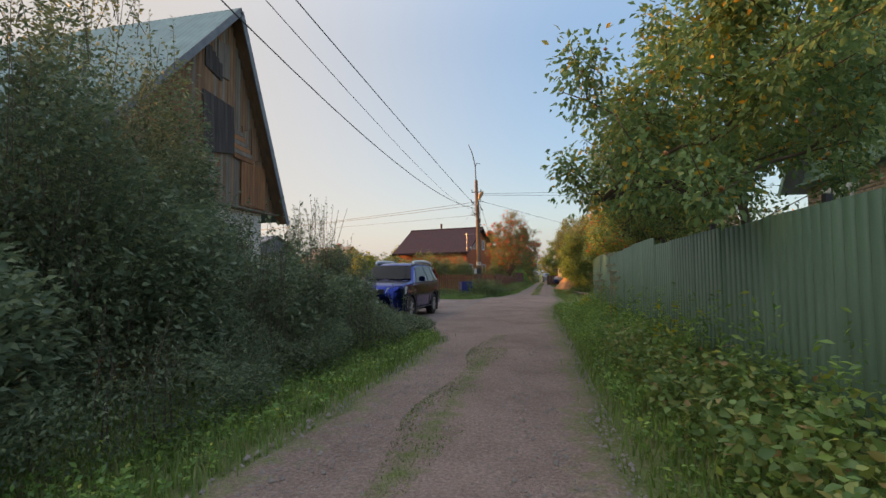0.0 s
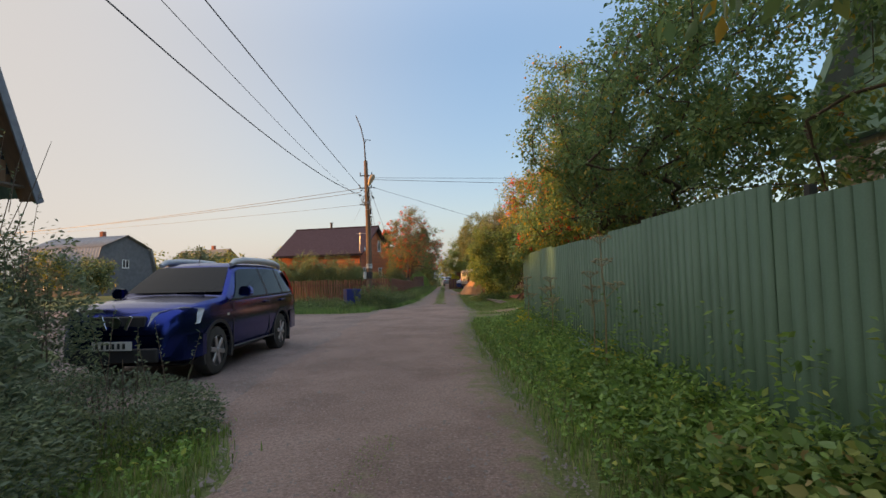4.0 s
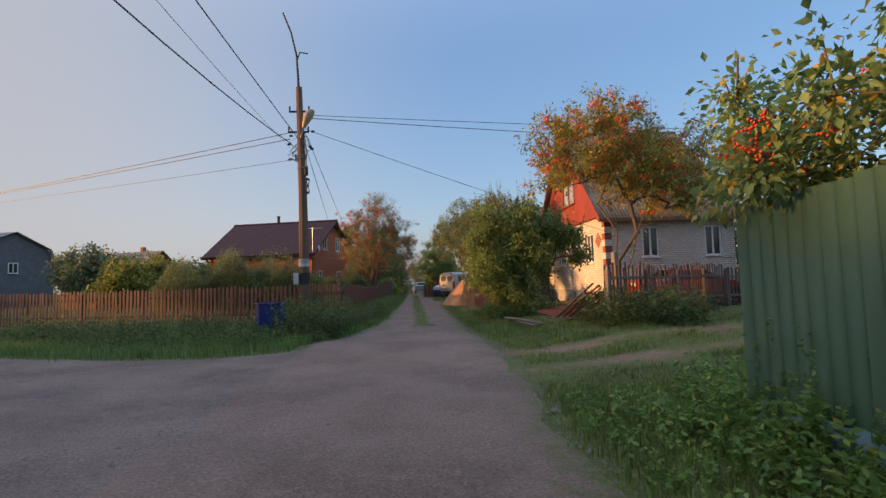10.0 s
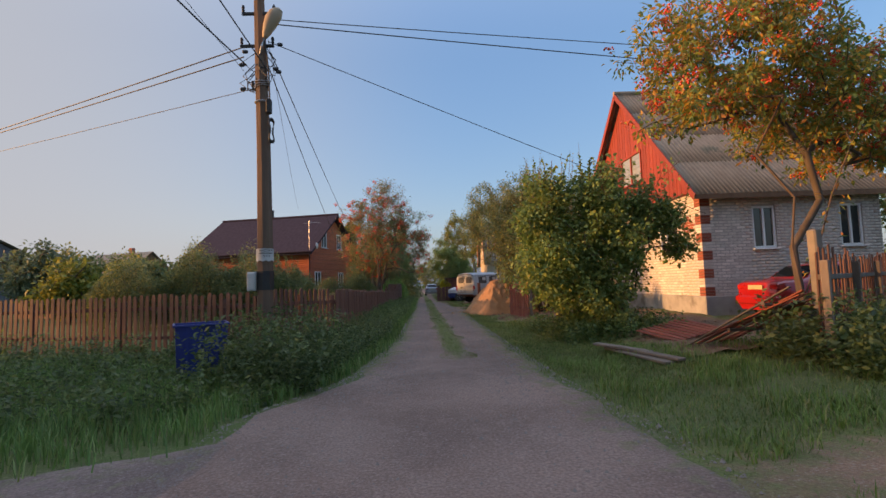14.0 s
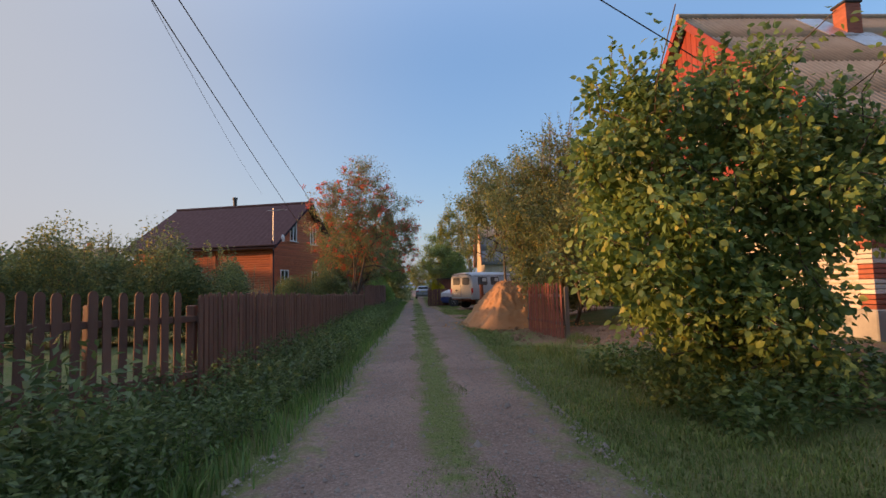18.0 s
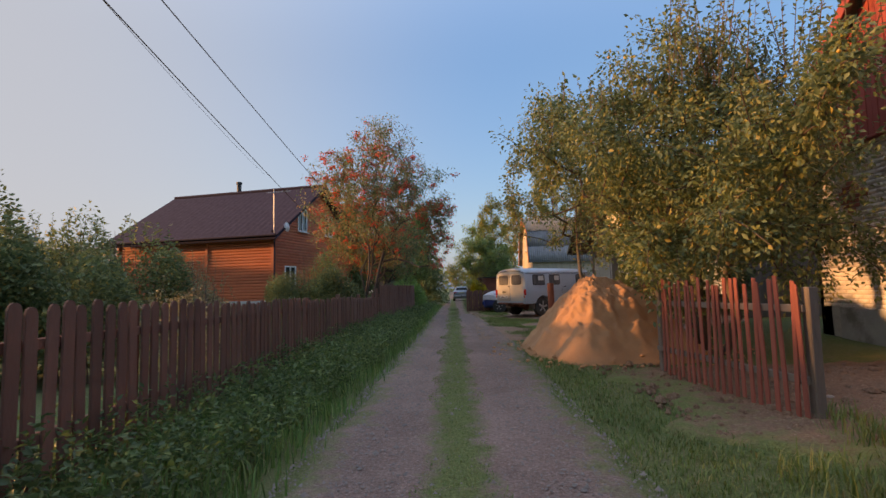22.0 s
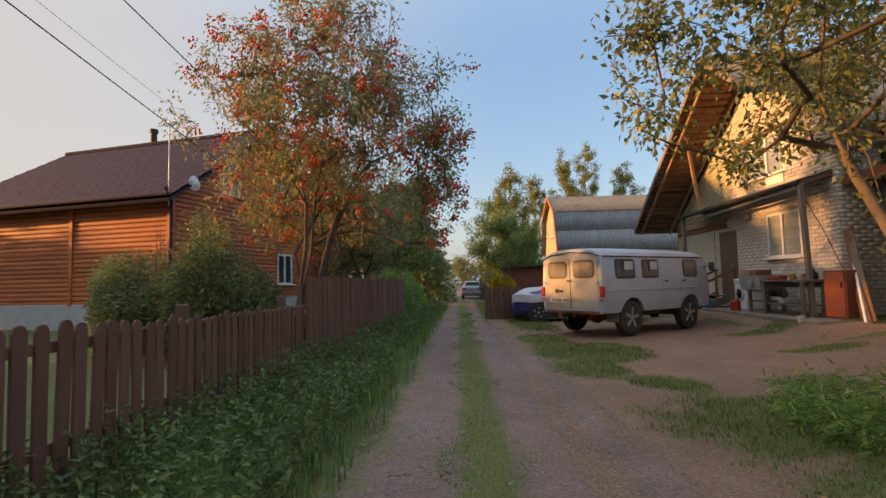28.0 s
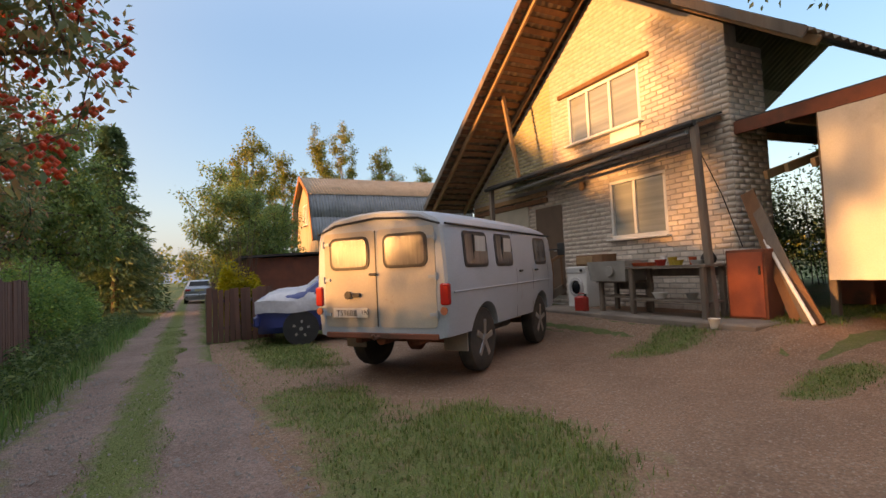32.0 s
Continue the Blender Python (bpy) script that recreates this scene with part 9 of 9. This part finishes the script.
# rowans on the far side, by the brown house
tree("rowan_tree", "tall rowan tree full of red berries", (-5.2, 53.6), [(-4.9, 53.5, 4.8, 2.1, 2.0, 1.9), (-5.6, 55.0, 4.0, 2.0, 2.0, 1.9), (-4.2, 54.4, 6.2, 1.6, 1.6, 1.3), (-2.5, 54.0, 3.3, 0.8, 1.0, 1.3), (-2.6, 54.0, 5.2, 1.1, 1.2, 1.2), (-2.2, 54.2, 4.1, 0.7, 0.9, 0.8), (-1.95, 54.3, 3.5, 0.6, 0.8, 0.6), (-4.2, 53.8, 2.9, 0.8, 0.8, 0.6), (-4.5, 53.8, 7.4, 1.2, 1.2, 1.0), (-6.3, 54.0, 6.1, 1.0, 1.2, 1.0)], 640, 33000, 0.112, L_ROWAN, 0.055, 28, stems=6, fork=0.25, spread=0.4, ratio=0.4, berries=420, berry=berry_m, berry_r=0.030, near=0.33)
tree("rowan_tree", "rowan tree behind the picket fence", (-5.6, 58.6), [(-5.2, 58.4, 3.6, 1.9, 1.8, 1.9), (-5.0, 60.8, 3.2, 1.8, 1.9, 1.7)], 240, 22000, 0.115, L_ROWAN, 0.09, 29, stems=3, ratio=0.42, berries=60, berry=berry_m)
thicket("bush", "rounded dark bush by the brown house", [(-6.9, 52.0, 1.3, 1.1, 2.75), (-7.9, 52.6, 0.8, 0.9, 2.2), (-5.6, 51.4, 1.0, 0.9, 2.5)], 42000, 0.08, L_GREY, 31, 40, 0.5)
thicket("bush", "leafy green bush behind the picket fence", [(-7.0, 40.9, 1.0, 0.9, 2.4), (-8.2, 40.6, 1.4, 1.3, 3.2), (-10.1, 40.0, 1.7, 1.4, 3.3), (-12.3, 39.6, 1.4, 1.4, 2.8)], 76000, 0.085, L_GREY, 32, 60, 0.55)
thicket("bush", "tall yellowing weeds behind the picket fence", [(-5.9, 41.6, 0.8, 1.0, 1.35), (-7.6, 45.6, 1.1, 1.2, 1.9), (-6.3, 44.0, 0.9, 1.2, 1.5), (-8.6, 47.0, 0.9, 1.0, 2.4)], 24000, 0.06, L_TAN, 33, 80, shoots=30)
thicket("bush", "dense grey-green garden bushes behind the picket fence", [(-8.6, 44.8, 1.3, 1.1, 3.0), (-10.5, 45.2, 1.5, 1.2, 3.4), (-12.8, 46.2, 1.7, 1.4, 3.6)], 40000, 0.105, L_GREY, 18, 50, 0.5, shoots=60)
thicket("bush", "rounded green bush at the end of the fence", [(-4.3, 61.8, 1.0, 1.5, 1.9), (-4.6, 64.8, 1.2, 1.8, 2.3)], 22000, 0.08, L_WEED, 34, 30, 0.5)
thicket("bush", "bright yellow flowering bush by the plank fence", [(-0.25, 61.6, 0.50, 0.36, 2.9)], 7500, 0.075, L_YELLOW, 35, 20, 0.7)


def spruce(label, at, h, r, seed, mat=None, n=34):
    """A conifer: whorls of drooping boughs, each a fan of needle sprays."""
    rg = np.random.default_rng(seed)
    t = thing("spruce", label, "tree", pose(at[0], at[1], gz(*at)))
    part("trunk", Shape().tube([(0, 0, -0.1), (0, 0, h)], [0.16, 0.02], 8), bark_m, t)
    P, D = [], []
    for k in range(n):
        z = h * (0.06 + 0.94 * (k / n))
        rr = r * (1 - k / n) ** 0.85 + 0.15
        for b in range(9):
            a = rg.uniform(0, 6.28)
            L = rr * rg.uniform(0.75, 1.1)
            for f in np.linspace(0.15, 1, 9):
                for _ in range(5):
                    w = rg.normal(0, 0.16 * L * (1.1 - f) + 0.05)
                    P.append((L * f * math.cos(a) - w * math.sin(a), L * f * math.sin(a) + w * math.cos(a), z - 0.25 * L * f * f + rg.normal(0, 0.06)))
                    D.append((math.cos(a), math.sin(a), -0.15))
    part("crown", leaf_mesh("crown", np.array(P), np.array(D), 0.26, mat or L_FIR, 0.28, 0.2, rg=rg), None, t)


spruce("tall dark spruce with golden evening light on it", (-4.4, 74.6), 8.2, 2.0, 51)
spruce("spruce behind the rowans", (-8.6, 66.5), 7.2, 2.0, 52)
spruce("spruce beside the far lane", (-5.2, 79.0), 7.0, 2.0, 53)
tree("willow", "rounded dark green tree beside the lane", (0.9, 70.6), [(0.3, 70.0, 3.2, 1.9, 1.8, 2.0), (-0.1, 70.6, 4.8, 1.2, 1.2, 1.2), (1.7, 70.6, 2.8, 1.4, 1.4, 1.8)], 260, 34000, 0.11, L_LILAC, 0.12, 54, near=0.35)
for i, (x, y, hh) in enumerate(((1.6, 79, 9.6), (8.0, 91, 14.0), (10.6, 93, 15.5), (14.0, 92, 13.5), (5.2, 92, 12.0), (18, 92, 11))):
    tree("birch_tree", "tall slender birch with yellowing leaves", (x, y), [(x, y, hh * 0.62, 1.6, 1.6, hh * 0.26), (x, y, hh * 0.85, 1.0, 1.0, hh * 0.15)], 110, 7500, 0.17, L_BIRCH, 0.11, 60 + i, bark=bark_birch, near=0.4, droop=0.6, group="birches")
tree("alder_tree", "tall leafy tree rising behind the boarded fence", (-4.9, 67.4), [(-4.2, 67.0, 3.4, 1.4, 1.5, 2.3), (-5.5, 68.3, 4.3, 1.6, 1.6, 2.5), (-4.4, 67.4, 5.6, 0.9, 1.0, 1.1), (-6.8, 67.6, 3.6, 1.6, 1.6, 2.2)], 260, 26000, 0.13, L_LILAC, 0.13, 56, near=0.35)
# far gardens and woods all round
k_far = 0
# unseen trees on the west side are added to block the low sun
for x, y, hh, mt in ((-26, 62, 4.5, L_GREY), (-21, 66, 5.5, L_BIRCH), (-30, 70, 6, L_GREY), (-16, 48, 3.2, L_GREY), (-19, 46, 3.4, L_BIRCH), (-24, 50.5, 4.6, L_DARK), (-25, 54.5, 4.8, L_GREY), (-23, 58, 4.6, L_BIRCH), (15, 53, 5.5, L_BIRCH), (17, 50, 5, L_WEED), (-33, 50, 4.2, L_GREY), (-46, 62, 6, L_BIRCH), (-52, 48, 7.5, L_GREY), (-48, 36, 6.5, L_DARK), (-50, 24, 7.5, L_GREY), (-44, 12, 7, L_BIRCH), (-40, 2, 8, L_DARK), (-34, -8, 8, L_GREY), (-22, 8, 6.5, L_DARK), (-24, 3, 7, L_GREY), (-26, -2, 7, L_DARK), (-23, -6, 7, L_GREY), (-24, 22, 5.4, L_GREY), (-25, 19, 5.4, L_DARK), (-27, 16, 5.6, L_DARK), (-29, 27, 5.4, L_GREY), (-32, 22, 7.5, L_GREY), (-34, 31, 7, L_DARK), (-36, 17, 8, L_GREY), (20, 38, 5, L_ROWAN_GOLD), (17, 30, 4.5, L_GREY), (22, 26, 6, L_BIRCH), (14, 20, 5, L_DARK), (16, 46, 6, L_GREY), (13, 44, 4.5, L_ROWAN), (19, 56, 7, L_BIRCH), (17, 64, 7, L_GREY), (-14, 82, 7, L_BIRCH), (-10, 92, 7.5, L_GREY), (-6.5, 100, 6, L_DARK), (4, 100, 7, L_BIRCH), (-2, 130, 7, L_GREY), (2.5, 118, 6, L_DARK), (-9, 118, 7, L_BIRCH)):
    tree("garden_or_blocker_tree", "rounded distant tree, in view or added unseen to block the sun", (x, y), [(x, y, hh * 0.58, hh * 0.42, hh * 0.42, hh * 0.36), (x + 0.8, y - 0.6, hh * 0.45, hh * 0.34, hh * 0.36, hh * 0.3)], 60, 3600, 0.28, mt, 0.12, 100 + k_far, near=0.6, group="distant trees")
    k_far += 1


def woods(name, label, r0, r1, h, n, seed, mat):
    rg = np.random.default_rng(seed)
    a = rg.uniform(0, 2 * np.pi, n)
    r = rg.uniform(r0, r1, n)
    top = h * (0.62 + 0.2 * np.sin(a * 17) + 0.14 * np.sin(a * 41 + 2) + 0.1 * np.sin(a * 97))
    P = np.stack([r * np.cos(a), 40 + r * np.sin(a), top * rg.uniform(0, 1, n) ** 0.7], -1)
    keep = ~((np.abs(P[:, 0] + 2) < 6) & (P[:, 1] < 150) & (P[:, 1] > 0))
    P = P[keep]
    D = rg.normal(size=P.shape)
    tagged(new(name, leaf_mesh(name, P, D, 0.9, mat, 0.8, 0.1, rg=rg)), label, "woods", kind="stuff")


woods("far_woods", "distant belt of mixed trees", 100, 135, 9, 26000, 71, L_BIRCH)
woods("far_woods", "distant dark belt of trees", 120, 160, 12, 26000, 72, L_GREY)


# weeds along the lane
def line_pts(n, x0, x1, y0, y1, keep=None):
    return scatter(n, x0, x1, y0, y1, keep)


weeds("weeds", "dense leafy weeds under the green fence", line_pts(1300, 0.75, 2.2, -1, 9.5, lambda x, y: (x > road_right(y) + 0.45) & (x < 2.25 - 0.033 * y)), 0.40, 0.078, L_RASP, 81, 10, 0.62, fine=True)
weeds("weeds", "low leafy weeds under the green fence", line_pts(1900, 0.7, 2.0, 9, 20.3, lambda x, y: (x > road_right(y) + 0.4) & (x < 2.2 - 0.033 * y)), 0.30, 0.075, L_WEED, 80, 12, 0.5)
weeds("weeds", "tall weeds against the green fence", line_pts(260, 1.3, 2.2, 0, 20, lambda x, y: x < 2.25 - 0.033 * y), 0.85, 0.08, L_WEED, 82, 18, 0.4)
weeds("weeds", "rank weeds at the end of the green fence", line_pts(420, 1.3, 3.6, 19.3, 21.9, lambda x, y: y < 20.6 + 0.45 * x), 0.40, 0.085, L_WEED, 76, 13, 0.45)
weeds("weeds", "nettles with shade in their leaf colour under the picket fence", line_pts(1500, -4.3, -2.75, 28.5, 37, lambda x, y: x < road_left(y) - 0.25), 0.46, 0.062, L_SHADY, 83, 17, 0.45)
weeds("weeds", "leafy nettles under the picket fence", line_pts(2300, -4.2, -2.65, 37, 52, lambda x, y: x < road_left(y) - 0.2), 0.40, 0.062, L_NETTLE, 77, 17, 0.45)
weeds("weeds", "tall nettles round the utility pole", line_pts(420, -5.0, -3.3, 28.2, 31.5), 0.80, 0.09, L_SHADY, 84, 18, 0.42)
weeds("weeds", "rank weeds in the rough grass by the side road", line_pts(1500, -13, -3.6, 26.8, 31.6, lambda x, y: y > np.interp(-x, [2, 3.9, 5.5, 8.5, 14], [27.6, 26.7, 25.7, 26.4, 28.8]) + 0.5 + 0.5 * np.abs(np.sin(x * 1.3 + 2 * y))), 0.32, 0.085, L_SHADY, 78, 12, 0.45)
weeds("weeds", "weeds along the side road fence", line_pts(900, -16, -5.2, 29.4, 33.5, lambda x, y: (y > 31.5 - 0.27 * (x + 5.1) - 1.2) & (y < 31.3 - 0.27 * (x + 5.1))), 0.45, 0.08, L_NETTLE, 85, 12, 0.42)
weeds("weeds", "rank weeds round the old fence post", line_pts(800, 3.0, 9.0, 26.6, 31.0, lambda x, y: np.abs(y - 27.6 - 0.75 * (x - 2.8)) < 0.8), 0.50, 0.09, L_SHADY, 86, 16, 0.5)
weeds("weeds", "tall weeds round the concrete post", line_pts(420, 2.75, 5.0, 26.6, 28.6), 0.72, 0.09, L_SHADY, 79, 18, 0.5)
weeds("weeds", "weeds at the foot of the lilac", line_pts(700, 1.0, 3.4, 31.4, 35.2), 0.40, 0.075, L_NETTLE, 87, 14, 0.6)
weeds("weeds", "weeds beside the boarded fence", line_pts(1300, -4.0, -2.9, 52, 70, lambda x, y: x < road_left(y) - 0.3), 0.35, 0.08, L_NETTLE, 88, 10, 0.5)
weeds("weeds", "grassy weeds beside the yard", line_pts(500, 1.2, 3.2, 45.6, 48.5), 0.35, 0.12, L_WEED, 89, 12, 0.2)
weeds("weeds", "plantain and clover on the verge", line_pts(2200, -0.1, 1.2, 0.5, 21.5, lambda x, y: x > road_right(y) + 0.12), 0.13, 0.06, L_WEED, 90, 6, 0.55)
weeds("weeds", "plantain and clover on the verge", line_pts(1500, -3.2, -2.0, -1, 10.5, lambda x, y: x < road_left(y) - 0.1), 0.13, 0.055, L_WEED, 91, 6, 0.5)


def dry_umbel(at, h, seed):
    rg = random.Random(seed)
    t = thing("dry_hogweed", "tall dry hogweed stalk with brown umbels", "plant", pose(at[0], at[1], gz(*at)), "dry umbels")
    part("stalk", Shape().tube([(0, 0, 0), (0.03, 0.02, h * 0.5), (0.0, 0.05, h)], [0.012, 0.009, 0.005], 6), L_DRY, t)
    for k in range(3):
        z = h * (1 - 0.16 * k)
        a0 = rg.uniform(0, 6.28)
        ox, oy = (0, 0.05) if k == 0 else (0.13 * math.cos(a0), 0.13 * math.sin(a0))
        um = Shape()
        um.tube([(0.0, 0.03, z - 0.22), (ox, oy, z - 0.08)], 0.004, 4)
        for i in range(14):
            a, r = 2 * math.pi * i / 14, rg.uniform(0.07, 0.13)
            tip = Vector((ox + r * math.cos(a), oy + r * math.sin(a), z + rg.uniform(-0.02, 0.02)))
            um.tube([(ox, oy, z - 0.08), tip], 0.002, 3, False)
            um.lathe([(0.004, -0.004), (0.022, 0.004), (0.012, 0.012)], tip, 6)
        tagged(part("umbel", um, L_DRY, t), kind="stuff")


for i, (x, y, h) in enumerate(((1.25, 12.2, 1.72), (1.45, 13.4, 1.3), (1.3, 15.6, 1.2), (1.2, 17.9, 1.25), (1.5, 16.6, 1.0))):
    dry_umbel((x, y), h, 5 + i)
for i, (x, y, h, k) in enumerate(((1.0, 16.8, 0.62, 7), (0.85, 17.3, 0.34, 4), (1.4, 12.3, 0.5, 3), (1.35, 7.1, 0.75, 2))):
    weeds("ash_sapling", "bright yellow-green ash sapling on the verge", np.repeat(np.array([[x, y, gz(x, y)]]), k, 0) + np.random.default_rng(i).normal(0, 0.07, (k, 3)) * [1, 1, 0], h, 0.085, L_YELLOW, 95 + i, 14, 0.42, "plant", True)

thicket("young_trees", "upright leafy shoots rising from the thicket", [(-6.0, 11.6, 0.9, 0.7, 3.4), (-5.2, 10.4, 0.7, 0.7, 2.3), (-5.1, 11.4, 0.8, 0.6, 2.1)], 24000, 0.06, L_DARK, 14, 30, 0.45, shoots=46)
# added out of sight behind the thicket to keep sun off the green fence
thicket("sun_blocker_hedge", "tall dark hedge added unseen behind the thicket to block sun", [(-14, 1.0, 1.5, 3.0, 7.5), (-14, -4.5, 1.5, 3.0, 7.5), (-13.6, 5.6, 1.4, 2.4, 8.5)], 22000, 0.2, L_DARK, 15, 40, 0.6)
thicket("bush", "leafy bush between the sand heap and the shed", [(3.7, 46.7, 1.2, 0.6, 2.9), (5.2, 47.0, 1.0, 0.6, 3.2)], 16000, 0.08, L_GREY, 16, 30, 0.5, shoots=20)

thicket("bush", "dark overgrown bushes behind the sagging fence", [(12.4, 35.4, 1.0, 0.7, 2.4), (14.6, 36.3, 1.3, 0.8, 2.2), (17.2, 37.4, 1.5, 0.9, 2.6), (20.2, 38.4, 1.8, 1.0, 3.0), (23.5, 39.0, 1.8, 1.2, 3.4)], 30000, 0.11, L_DARK, 17, 40, 0.5, shoots=30)

thicket("bush", "tall green bushes behind the open lean-to", [(14.5, 57.6, 1.6, 1.2, 4.2), (17.0, 56.6, 1.6, 1.4, 4.4), (15.2, 54.2, 1.2, 1.2, 3.4)], 26000, 0.12, L_NETTLE, 36, 40, 0.5)

# ---- single pieces of the walls ----
for piece_name, piece_shape, piece_mat, piece_parent in SINGLES:
    me = mesh_of(piece_name, piece_shape.v, piece_shape.f, piece_mat)
    part(piece_name, me, None, piece_parent)
